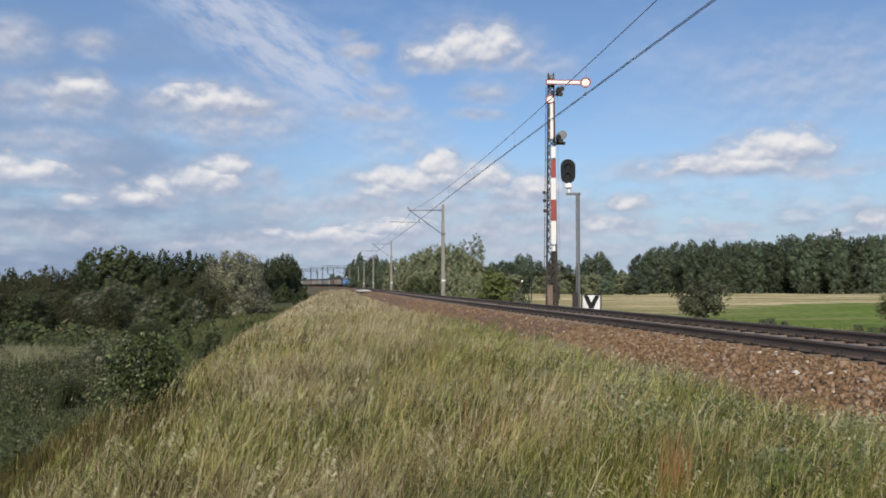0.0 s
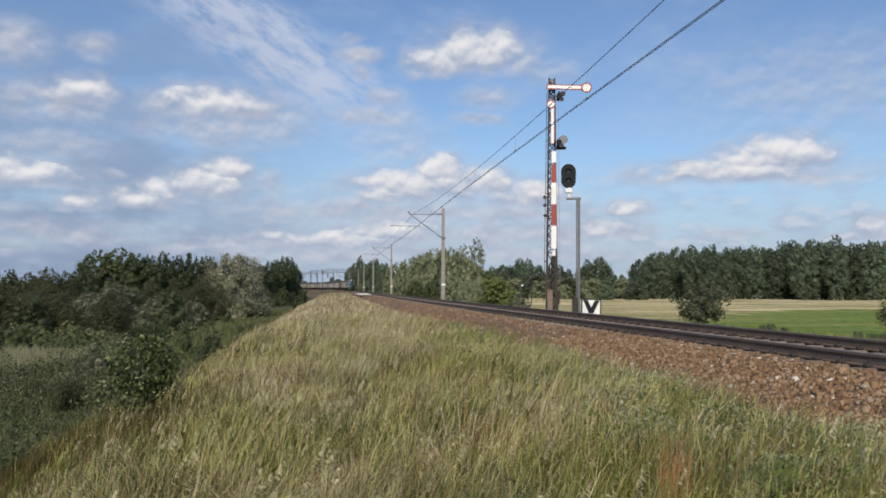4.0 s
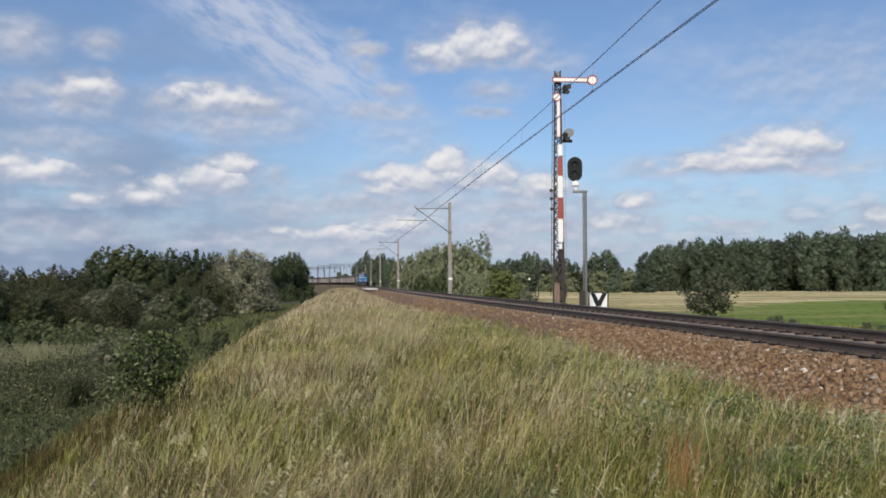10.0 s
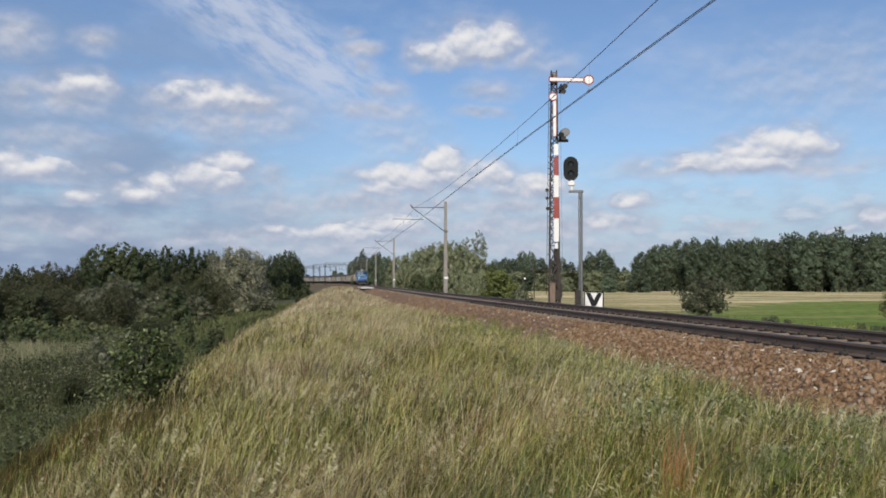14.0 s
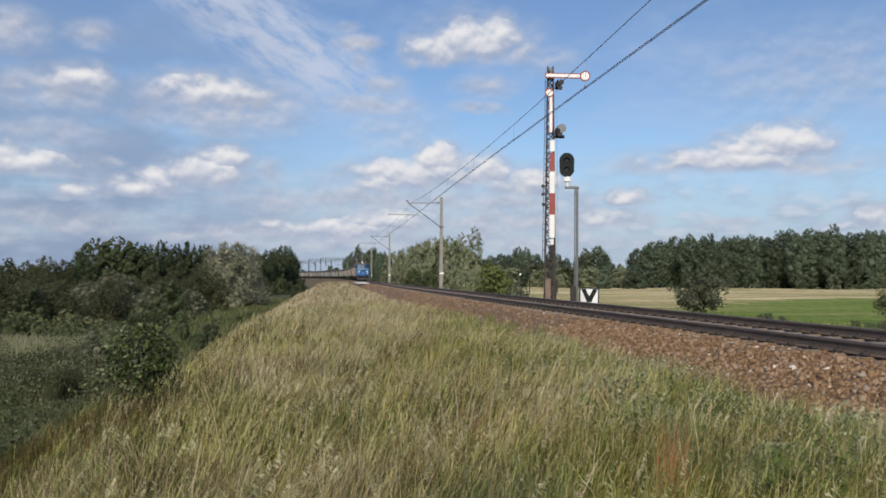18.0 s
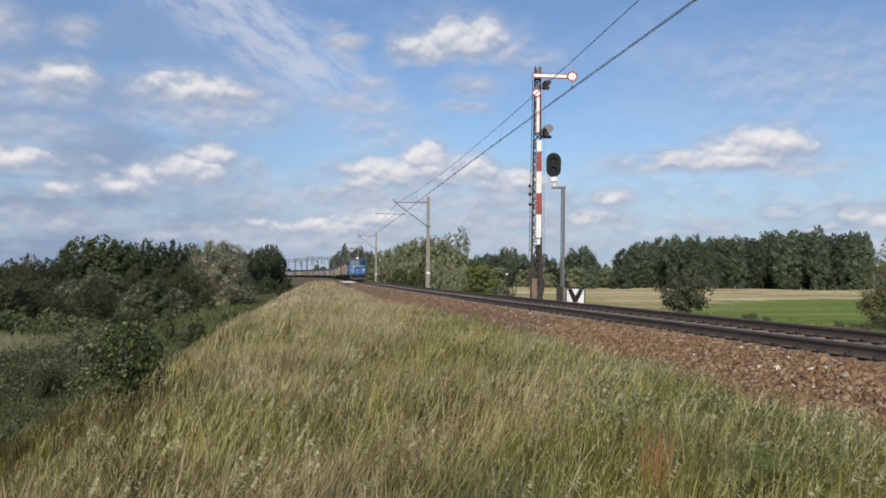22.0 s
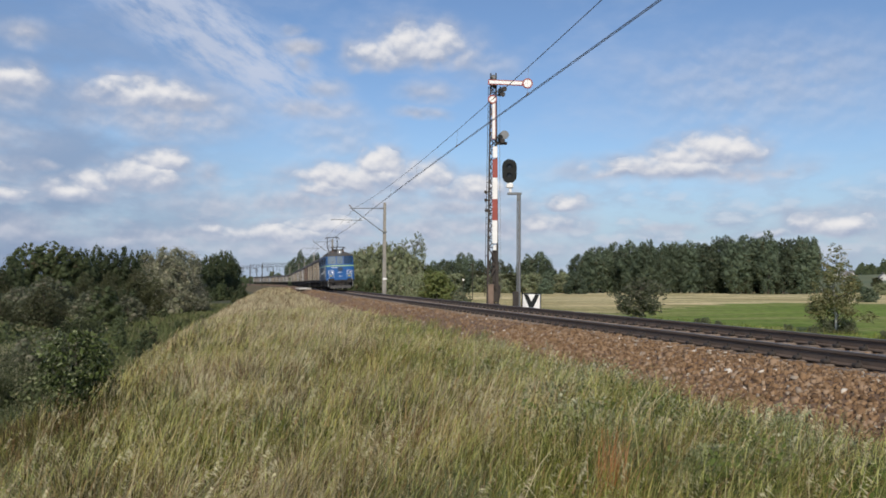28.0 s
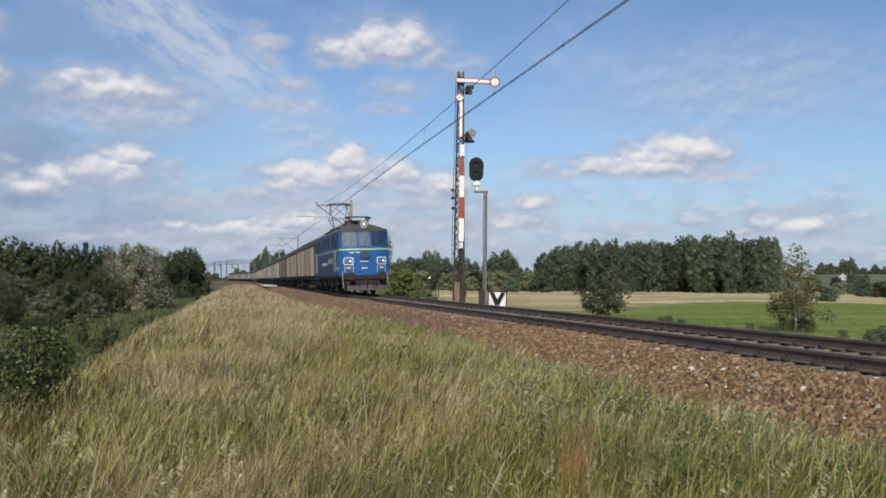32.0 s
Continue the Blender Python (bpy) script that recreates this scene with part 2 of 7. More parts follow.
def leaf_mat(name, dark, light, dry=None, dry_share=0.0, patch=0.12, glow=0.25, rough=0.6, vary=0.14, grain=0.65):
    """Leaves and blades: each island of the mesh has a colour of its own, and patches shift it over metres."""
    m = bpy.data.materials.new(name)
    m.use_nodes = True
    n = Nodes(m.node_tree)
    geo = n.add("ShaderNodeNewGeometry")
    isl = geo.outputs["Random Per Island"]
    field = n.noise(geo.outputs["Position"], patch, 4.0, 0.6)
    f = n.math("ADD", n.math("MULTIPLY_ADD", isl, grain, (0.65 - grain) / 2), n.math("MULTIPLY_ADD", field, 1.2, -0.42), clamp=True)
    col = n.mix(f, dark, light)
    if dry:
        turn = n.math("FRACT", n.math("MULTIPLY", isl, 17.31))
        patchy = n.noise(geo.outputs["Position"], patch * 2.3, 3.0, 0.6)
        lim = n.math("MULTIPLY_ADD", patchy, 1.6, dry_share - 0.8)
        col = n.mix(n.math("LESS_THAN", turn, lim), col, n.mix(isl, dry, tuple(v * 0.6 for v in dry)))
    rnd = n.add("ShaderNodeObjectInfo").outputs["Random"]
    col = n.mix(1.0, col, n.mix(rnd, (1 - vary,) * 3, (1 + vary,) * 3), "MULTIPLY")
    b = n.add("ShaderNodeBsdfPrincipled", {"Base Color": col, "Roughness": rough, "Specular IOR Level": 0.25})
    t = n.add("ShaderNodeBsdfTranslucent", {"Color": col})
    s = n.add("ShaderNodeMixShader", {0: glow, 1: b.outputs[0], 2: t.outputs[0]})
    n.add("ShaderNodeOutputMaterial", {"Surface": s.outputs[0]})
    return m


def glass_mat(name, tint):
    m = bpy.data.materials.new(name)
    m.use_nodes = True
    n = Nodes(m.node_tree)
    b = n.add("ShaderNodeBsdfPrincipled", {"Base Color": (*tint, 1), "Roughness": 0.06, "Specular IOR Level": 0.9, "Coat Weight": 0.6})
    n.add("ShaderNodeOutputMaterial", {"Surface": b.outputs[0]})
    return m


M_SOIL = mat("soil_and_turf", (0.075, 0.058, 0.028), (0.13, 0.10, 0.05), 0.6, 0.95, fine=14, bump=0.5)
M_VALLEY = mat("marsh_turf", (0.035, 0.04, 0.016), (0.075, 0.075, 0.034), 0.10, 0.95, fine=1.5, bump=0.5)
M_GREEN = field_mat("mown_meadow", (0.115, 0.175, 0.030), (0.175, 0.235, 0.05), (0.235, 0.235, 0.085))
M_STRAW = field_mat("dry_stubble", (0.66, 0.55, 0.33), (0.46, 0.37, 0.19), (0.23, 0.22, 0.085))
M_FAR = mat("distant_country", (0.09, 0.12, 0.06), (0.16, 0.16, 0.08), 0.01, 0.95, fine=0.1, bump=0.0)
M_BED = mat("ballast_bed", (0.19, 0.12, 0.075), (0.12, 0.075, 0.048), 3.0, 0.95, fine=30, bump=0.8)
M_RAIL = mat("rusty_rail", (0.118, 0.086, 0.066), (0.165, 0.122, 0.096), 2.0, 0.7, 0.3, fine=60)
M_HEAD = mat("worn_rail_head", (0.22, 0.20, 0.185), (0.15, 0.13, 0.115), 4.0, 0.5, 0.7, fine=80, bump=0.03)
M_SLEEPER = mat("brown_stained_concrete", (0.23, 0.185, 0.145), (0.16, 0.12, 0.09), 4.0, 0.9, fine=60, vary=0.2)
M_CONCRETE = mat("grey_concrete", (0.30, 0.28, 0.245), (0.21, 0.195, 0.17), 1.2, 0.9, fine=30, dirt=(0.18, 0.16, 0.13), dirt_amount=0.3)
M_STEEL = mat("galvanised_steel", (0.19, 0.195, 0.195), (0.135, 0.14, 0.14), 3.0, 0.6, 0.3, fine=40)
M_DARK = mat("dark_rusted_steel", (0.036, 0.033, 0.031), (0.066, 0.052, 0.042), 5.0, 0.75, 0.3, fine=50)
M_WIRE = mat("copper_wire", (0.17, 0.16, 0.16), (0.12, 0.115, 0.11), 5.0, 0.5, 0.6, bump=0)
M_WHITE = mat("white_enamel", (0.80, 0.79, 0.76), (0.72, 0.70, 0.66), 2.5, 0.5, fine=30, bump=0.04, dirt=(0.45, 0.38, 0.30), dirt_amount=0.05)
M_RED = mat("red_enamel", (0.32, 0.060, 0.042), (0.25, 0.050, 0.036), 2.5, 0.5, fine=30, bump=0.04, dirt=(0.25, 0.10, 0.07), dirt_amount=0.1)
M_BLACK = mat("black_paint", (0.010, 0.012, 0.012), (0.016, 0.018, 0.018), 3.0, 0.7, fine=30, bump=0.05, spec=0.2)
M_BROWN_BOX = mat("faded_brown_casing", (0.23, 0.16, 0.115), (0.17, 0.12, 0.09), 3.0, 0.8, fine=30)
M_LENS = mat("dark_lens", (0.02, 0.022, 0.024), (0.02, 0.02, 0.02), 3.0, 0.15, bump=0)

# ---- mesh helpers ----


class Geo:
    """Collects vertices and faces of one mesh."""

    def __init__(self):
        self.v, self.f = [], []

    def put(self, verts, faces, m=None):
        k = len(self.v)
        self.v += [tuple(m @ Vector(p)) for p in verts] if m else [tuple(p) for p in verts]
        self.f += [tuple(i + k for i in fc) for fc in faces]
        return self

    def box(self, c, s, m=None, b=0.0):
        x, y, z = (v / 2 for v in s)
        if b <= 0:
            vs = [(c[0] + i * x, c[1] + j * y, c[2] + k * z) for i in (-1, 1) for j in (-1, 1) for k in (-1, 1)]
            return self.put(vs, [(0, 1, 3, 2), (4, 6, 7, 5), (0, 4, 5, 1), (2, 3, 7, 6), (0, 2, 6, 4), (1, 5, 7, 3)], m)
        b = min(b, 0.45 * min(s))
        vs, idx = [], {}
        for i in (-1, 1):
            for j in (-1, 1):
                for k in (-1, 1):
                    for ax in range(3):
                        p = [i * x, j * y, k * z]
                        for o in range(3):
                            if o != ax:
                                p[o] -= (i, j, k)[o] * b
                        idx[i, j, k, ax] = len(vs)
                        vs.append(tuple(c[o] + p[o] for o in range(3)))
        fs = []
        for ax in range(3):
            o1, o2 = (ax + 1) % 3, (ax + 2) % 3
            for sgn in (-1, 1):
                ring = []
                for d1, d2 in ((-1, -1), (1, -1), (1, 1), (-1, 1)):
                    q = [0, 0, 0]
                    q[ax], q[o1], q[o2] = sgn, d1, d2
                    ring.append(idx[q[0], q[1], q[2], ax])
                fs.append(tuple(ring if sgn > 0 else reversed(ring)))
            for d1 in (-1, 1):
                for d2 in (-1, 1):
                    q, r = [0, 0, 0], [0, 0, 0]
                    q[ax], q[o1], q[o2] = -1, d1, d2
                    r[ax], r[o1], r[o2] = 1, d1, d2
                    ring = [idx[(*q, o1)], idx[(*r, o1)], idx[(*r, o2)], idx[(*q, o2)]]
                    fs.append(tuple(ring if d1 * d2 > 0 else reversed(ring)))
        for i in (-1, 1):
            for j in (-1, 1):
                for k in (-1, 1):
                    ring = [idx[i, j, k, 0], idx[i, j, k, 1], idx[i, j, k, 2]]
                    fs.append(tuple(ring if i * j * k > 0 else reversed(ring)))
        return self.put(vs, fs, m)

    def rod(self, p0, p1, r0, r1=None, n=8, m=None, caps=True):
        r1 = r0 if r1 is None else r1
        p0, p1 = Vector(p0), Vector(p1)
        d = (p1 - p0).normalized()
        u = d.orthogonal().normalized()
        w = d.cross(u)
        vs = []
        for p, r in ((p0, r0), (p1, r1)):
            for i in range(n):
                t = 2 * math.pi * i / n
                vs.append(p + (u * math.cos(t) + w * math.sin(t)) * r)
        fs = [(i, (i + 1) % n, n + (i + 1) % n, n + i) for i in range(n)]
        if caps:
            fs += [tuple(reversed(range(n))), tuple(range(n, 2 * n))]
        return self.put(vs, fs, m)

    def line(self, pts, r, n=5):
        """One bent round bar through the points."""
        pts = [Vector(p) for p in pts]
        vs, fs, u = [], [], None
        for i, p in enumerate(pts):
            d = (pts[min(i + 1, len(pts) - 1)] - pts[max(i - 1, 0)]).normalized()
            u = d.orthogonal().normalized() if u is None else (u - d * u.dot(d)).normalized()
            w = d.cross(u)
            for k in range(n):
                t = 2 * math.pi * k / n
                vs.append(p + (u * math.cos(t) + w * math.sin(t)) * r)
        for i in range(len(pts) - 1):
            for k in range(n):
                fs.append((i * n + k, i * n + (k + 1) % n, (i + 1) * n + (k + 1) % n, (i + 1) * n + k))
        fs += [tuple(reversed(range(n))), tuple(range((len(pts) - 1) * n, len(pts) * n))]
        return self.put(vs, fs)

    def prism(self, poly, a, b, put):
        """poly: 2D outline; put(u, v, w) gives the place of an outline point at depth w."""
        n = len(poly)
        vs = [put(u, v, a) for u, v in poly] + [put(u, v, b) for u, v in poly]
        fs = [(i, (i + 1) % n, n + (i + 1) % n, n + i) for i in range(n)] + [tuple(reversed(range(n))), tuple(range(n, 2 * n))]
        return self.put(vs, fs)

    def warp(self, nu, nv, nw, fn):
        """The skin of a box of nu x nv x nw cells, with fn(u, v, w) (each 0..1) giving the places."""
        at, vs, fs = {}, [], []

        def pt(i, j, k):
            if (i, j, k) not in at:
                at[i, j, k] = len(vs)
                vs.append(fn(i / nu, j / nv, k / nw))
            return at[i, j, k]
        for i in range(nu):
            for j in range(nv):
                fs.append((pt(i, j, 0), pt(i, j + 1, 0), pt(i + 1, j + 1, 0), pt(i + 1, j, 0)))
                fs.append((pt(i, j, nw), pt(i + 1, j, nw), pt(i + 1, j + 1, nw), pt(i, j + 1, nw)))
            for k in range(nw):
                fs.append((pt(i, 0, k), pt(i + 1, 0, k), pt(i + 1, 0, k + 1), pt(i, 0, k + 1)))
                fs.append((pt(i, nv, k), pt(i, nv, k + 1), pt(i + 1, nv, k + 1), pt(i + 1, nv, k)))
        for j in range(nv):
            for k in range(nw):
                fs.append((pt(0, j, k), pt(0, j, k + 1), pt(0, j + 1, k + 1), pt(0, j + 1, k)))
                fs.append((pt(nu, j, k), pt(nu, j + 1, k), pt(nu, j + 1, k + 1), pt(nu, j, k + 1)))
        return self.put(vs, fs)

    def mesh(self, name, material, smooth=False):
        me = bpy.data.meshes.new(name)
        me.from_pydata(self.v, [], self.f)
        me.materials.append(material)
        if smooth:
            me.polygons.foreach_set("use_smooth", [True] * len(me.polygons))
        me.update()
        return me


def fast_mesh(name, verts, faces, material, smooth=False):
    """A mesh from arrays: verts (n, 3), faces (m, k), all of k corners."""
    me = bpy.data.meshes.new(name)
    verts, faces = np.asarray(verts, dtype=np.float32), np.asarray(faces, dtype=np.int32)
    me.vertices.add(len(verts))
    me.vertices.foreach_set("co", verts.ravel())
    me.loops.add(faces.size)
    me.loops.foreach_set("vertex_index", faces.ravel())
    me.polygons.add(len(faces))
    me.polygons.foreach_set("loop_start", np.arange(0, faces.size, faces.shape[1], dtype=np.int32))
    if smooth:
        me.polygons.foreach_set("use_smooth", np.ones(len(faces), dtype=bool))
    me.update(calc_edges=True)
    me.materials.append(material)
    return me


def part(name, geo, material, parent, label="", smooth=False):
    data = geo if isinstance(geo, bpy.types.Mesh) else geo.mesh(name, material, smooth)
    ob = new(name, data)
    ob.parent = parent
    return tagged(ob, label)


def thing(name, m, label, category, group="", kind=""):
    ob = new(name)
    ob.empty_display_size = 0.2
    ob.matrix_world = m
    return tagged(ob, label, category, group, kind)


# ---- plan: the line's centre, as x over y; q is metres to the right of it ----
BEND = 330.0
CANT = 0.059


def line_x(y):
    """Nearly straight, easing to the right past the signals and bending left near the station."""
    y = np.asarray(y, dtype=float)
    ease = 1.7e-4 * np.clip(y - 20, 0, 68) ** 2 + np.maximum(0, y - 88) * 0.0231
    return 8.2 - 0.1463 * y + ease - np.clip(y - BEND, 0, 570) ** 2 / 2240 - np.maximum(0, y - 900) * 0.509


def line_slope(y):
    return float((line_x(y + 0.5) - line_x(y - 0.5)))


def on_line(y, q=0.0, z=0.0):
    s = line_slope(y)
    k = 1 / math.hypot(1, s)
    return Vector((float(line_x(y)) + q * k, y - q * s * k, z))


def line_pose(y, q=0.0, z=0.0, tilt=0.0):
    """x across the line to the right, y along it and away."""
    p = on_line(y, q, z)
    return pose(p.x, p.y, p.z, 0, tilt, -math.degrees(math.atan(line_slope(y))))


def bearing(az, d, z=0.0):
    return Vector((math.sin(radians(az)) * d, math.cos(radians(az)) * d, z))


PROFILE_Q = [-4000, -60, -26, -16.4, -15.2, -9.9, -8.6, -3.4, -2.4, 3.3, 4.6, 6.0, 9.2, 14, 4000]
PROFILE_Z = [-5.2, -5.2, -5.1, -4.8, -4.3, -1.12, -0.88, -0.74, -0.72, -0.72, -0.78, -0.95, -2.15, -2.25, -2.25]


def lateral(x, y):
    s = line_x(y + 0.5) - line_x(y - 0.5)
    return (x - line_x(y)) / np.sqrt(1 + s * s)


def bank_q(x, y):
    """Place on the bank's profile: its slope runs out gentler where the camera stands."""
    q = lateral(np.asarray(x, float), np.asarray(y, float))
    s = np.clip((30 - y) / 16, 0, 1)
    return np.where(q < -9.9, -9.9 + (q + 9.9) * (1 - 0.22 * s * s * (3 - 2 * s)), q)


def ground_z(x, y):
    q = bank_q(x, y)
    z = np.interp(q, PROFILE_Q, PROFILE_Z)
    off = np.clip((np.abs(q) - 3.4) / 2, 0, 1)
    z = z + off * (0.07 * np.sin(x * 0.9 + 1.3 * np.sin(y * 0.31)) * np.cos(y * 0.53 + x * 0.2))
    # humps and hollows along the shoulder of the bank
    z = z + 0.20 * np.exp(-((q + 11.4) / 1.9) ** 2) * (np.sin(y * 0.42 + 1.0) + 0.7 * np.sin(y * 1.07 + 0.3 * x))
    z = z + np.clip((np.abs(q) - 14) / 20, 0, 1) * 0.25 * np.sin(x * 0.11 + 2) * np.sin(y * 0.083)
    # the country rises far off beyond the fields
    d, az = np.hypot(x, y), np.degrees(np.arctan2(x, y))
    up = np.clip((d - 400) / 450, 0, 1) * np.clip((az - 25.5) / 3, 0, 1) * np.clip((120 - az) / 20, 0, 1)
    return z + 13 * up * up * (3 - 2 * up)


def make_ground():
    qs = np.concatenate([-np.geomspace(3800, 30, 26), np.arange(-28, -4, 0.8), np.arange(-4, 4.1, 1.0), np.arange(4.8, 16, 0.8), np.geomspace(18, 3800, 34)])
    ys = np.concatenate([-np.geomspace(900, 12, 12), np.arange(-10, 60, 1.5), np.geomspace(62, 4200, 90)])
    Y, Q = np.meshgrid(ys, qs, indexing="ij")
    X = line_x(np.minimum(Y, 1500)) + Q
    V = np.stack([X, Y, ground_z(X, Y)], -1).reshape(-1, 3)
    a = np.arange(len(ys) * len(qs)).reshape(len(ys), len(qs))
    F = np.stack([a[:-1, :-1], a[:-1, 1:], a[1:, 1:], a[1:, :-1]], -1).reshape(-1, 4)
    me = fast_mesh("ground", V, F, M_SOIL, True)
    for m in (M_VALLEY, M_GREEN, M_STRAW, M_FAR):
        me.materials.append(m)
    c = V[F].mean(1)
    q, d = bank_q(c[:, 0], c[:, 1]), np.hypot(c[:, 0], c[:, 1])
    wob = 6 * np.sin(c[:, 0] * 0.05) + 4 * np.sin(c[:, 0] * 0.13 + c[:, 1] * 0.03)
    idx = np.where(q < -14, 1, np.where(q < 10, 0, np.where(d + wob + 0.4 * wob * np.sin(c[:, 0] * 0.4) < np.interp(np.degrees(np.arctan2(c[:, 0], c[:, 1])), [0, 10, 14, 20, 27, 36], [20, 60, 100, 150, 170, 150]), 2, np.where(d < 420, 3, 4))))
    idx = np.where((q > 10) & (d < 45), 1, idx)
    me.polygons.foreach_set("material_index", idx.astype(np.int32))
    return tagged(new("ground", me), "grassy railway embankment falling to marshy valley and fields", "ground", kind="structure")


make_ground()


# ---- the track ----
def sweep(outline, ys, q0, z0):
    """A profile (q, z) carried along the line."""
    V, F, n = [], [], len(outline)
    for y in ys:
        for q, z in outline:
            V.append(on_line(float(y), q0 + q, z0 + z))
    for i in range(len(ys) - 1):
        for j in range(n):
            F.append((i * n + j, i * n + (j + 1) % n, (i + 1) * n + (j + 1) % n, (i + 1) * n + j))
    g = Geo()
    return g.put(V, F)


TRACK_Y = np.concatenate([np.arange(-40, 100, 4.0), np.arange(100, 900, 12.0)])
track = thing("railway_track", Matrix(), "single railway track with rusty rails on concrete sleepers in ballast", "railway track", kind="structure")
foot = [(-0.075, -0.172), (0.075, -0.172), (0.075, -0.16), (0.012, -0.142), (0.009, -0.05), (0.034, -0.036), (0.034, -0.006), (-0.034, -0.006), (-0.034, -0.036), (-0.009, -0.05), (-0.012, -0.142), (-0.075, -0.16)]
head = [(-0.033, -0.008), (0.033, -0.008), (0.030, -0.001), (0.022, 0.002), (-0.022, 0.002), (-0.030, -0.001)]
for q, z in ((-0.75, 0.0), (0.75, CANT)):
    rail = part("rail", sweep(foot, TRACK_Y, q, z), M_RAIL, track)
    part("rail_head", sweep(head, TRACK_Y, q, z), M_HEAD, rail, "worn shiny running surface")
bed = [(-3.5, -0.80), (-2.9, -0.66), (-1.75, -0.245), (-1.3, -0.215), (1.3, -0.162), (1.8, -0.18), (2.9, -0.66), (3.5, -0.80)]
tagged(new("ballast_bed", sweep(bed, TRACK_Y, 0, 0).mesh("ballast_bed", M_BED)), "shoulder of reddish-brown crushed stone ballast", "ballast", kind="structure")

sl = Geo().prism([(-0.14, -0.1), (0.14, -0.1), (0.13, 0.08), (0.10, 0.10), (-0.10, 0.10), (-0.13, 0.08)], -1.25, 1.25, lambda u, v, w: (w, u, v)).mesh("sleeper", M_SLEEPER)
clip = Geo().box((0, 0, 0.03), (0.10, 0.12, 0.06), b=0.02).box((0.03, 0, 0.065), (0.03, 0.035, 0.05)).mesh("rail_fastening", M_DARK)
tilt = -math.degrees(math.atan(CANT / 1.5))
for i in range(210):
    y = 1.0 + i * 0.6
    s = part("sleeper", sl, None, track)
    s.matrix_world = line_pose(y, 0, CANT / 2 - 0.272, tilt)
    if i < 70:
        for q in (-0.86, 0.64):
            c = part("rail_fastening", clip, None, s)
            c.matrix_parent_inverse = Matrix()
            c.matrix_basis = pose(q, 0, 0.10)


def make_stones():
    """Crushed stone: small irregular blocks, thick where the line is near."""
    rng = np.random.default_rng(5)
    base = np.array([(i, j, k) for i in (-1, 1) for j in (-1, 1) for k in (-1, 1)], float)
    faces = np.array([(0, 1, 3, 2), (4, 6, 7, 5), (0, 4, 5, 1), (2, 3, 7, 6), (1, 5, 7, 3)])
    bq, bz = [b[0] for b in bed], [b[1] for b in bed]
    Y = np.concatenate([rng.uniform(5, 22, 22000), rng.uniform(22, 60, 6500), rng.uniform(60, 130, 1500)])
    n = len(Y)
    q = np.where(rng.random(n) < 0.74, rng.uniform(-3.35, -0.95, n), rng.uniform(-0.65, 1.9, n))
    bare = (np.abs(((Y - 1.0) / 0.6 + 0.5) % 1.0 - 0.5) * 0.6 < 0.12) & (np.abs(q) < 1.24) & (rng.random(n) < 0.6)
    Y, q = Y[~bare], q[~bare]
    n = len(Y)
    z = np.interp(q, bq, bz)
    s = np.array([line_slope(float(v)) for v in np.linspace(5, 130, 126)])
    sl_ = np.interp(Y, np.linspace(5, 130, 126), s)
    k = 1 / np.hypot(1, sl_)
    C = np.stack([line_x(Y) + q * k, Y - q * sl_ * k, z + rng.uniform(-0.015, 0.02, n)], 1)
    size = (rng.uniform(0.014, 0.034, n) * np.where(rng.random(n) < 0.05, 1.5, 1.0))[:, None, None] * np.where(Y > 60, 1.5, 1.0)[:, None, None] * rng.uniform(0.6, 1.35, (n, 1, 3))
    pts = base[None] * rng.uniform(0.55, 1.05, (n, 8, 3)) * size
    a, b = rng.uniform(0, 6.28, n), rng.uniform(-0.7, 0.7, n)
    ca, sa, cb, sb = np.cos(a)[:, None], np.sin(a)[:, None], np.cos(b)[:, None], np.sin(b)[:, None]
    x, y, zz = pts[..., 0], pts[..., 1], pts[..., 2]
    y, zz = y * cb - zz * sb, y * sb + zz * cb
    x, y = x * ca - y * sa, x * sa + y * ca
    V = (np.stack([x, y, zz], -1) + C[:, None]).reshape(-1, 3)
    F = (faces[None] + (np.arange(n) * 8)[:, None, None]).reshape(-1, 4)
    m = bpy.data.materials.new("crushed_stone")
    m.use_nodes = True
    nn = Nodes(m.node_tree)
    g = nn.add("ShaderNodeNewGeometry")
    ramp = nn.add("ShaderNodeValToRGB", {0: g.outputs["Random Per Island"]})
    ramp.color_ramp.interpolation = "LINEAR"
    el = ramp.color_ramp.elements
    el[0].position, el[0].color = 0.0, (0.11, 0.066, 0.036, 1)
    el[1].position, el[1].color = 1.0, (0.66, 0.60, 0.52, 1)
    for p, c in ((0.25, (0.175, 0.105, 0.056, 1)), (0.6, (0.24, 0.15, 0.082, 1)), (0.93, (0.31, 0.215, 0.14, 1)), (0.975, (0.27, 0.22, 0.17, 1)), (0.991, (0.42, 0.37, 0.30, 1))):
        el.new(p).color = c
    gr = nn.noise(g.outputs["Position"], 60.0, 3.0)
    col = nn.mix(1.0, ramp.outputs[0], nn.mix(gr, (0.75, 0.75, 0.75), (1.2, 1.2, 1.2)), "MULTIPLY")
    p = nn.add("ShaderNodeBsdfPrincipled", {"Base Color": col, "Roughness": 0.92, "Specular IOR Level": 0.2})
    nn.plug(p.inputs["Normal"], nn.add("ShaderNodeBump", {"Strength": 0.4, "Distance": 0.01, "Height": gr}).outputs[0])
    nn.add("ShaderNodeOutputMaterial", {"Surface": p.outputs[0]})
    tagged(new("ballast_stones", fast_mesh("ballast_stones", V, F, m)), "loose reddish and pale crushed stones along the rails", "ballast", kind="stuff")


make_stones()

# ---- semaphore, light signal and warning board beside the track ----


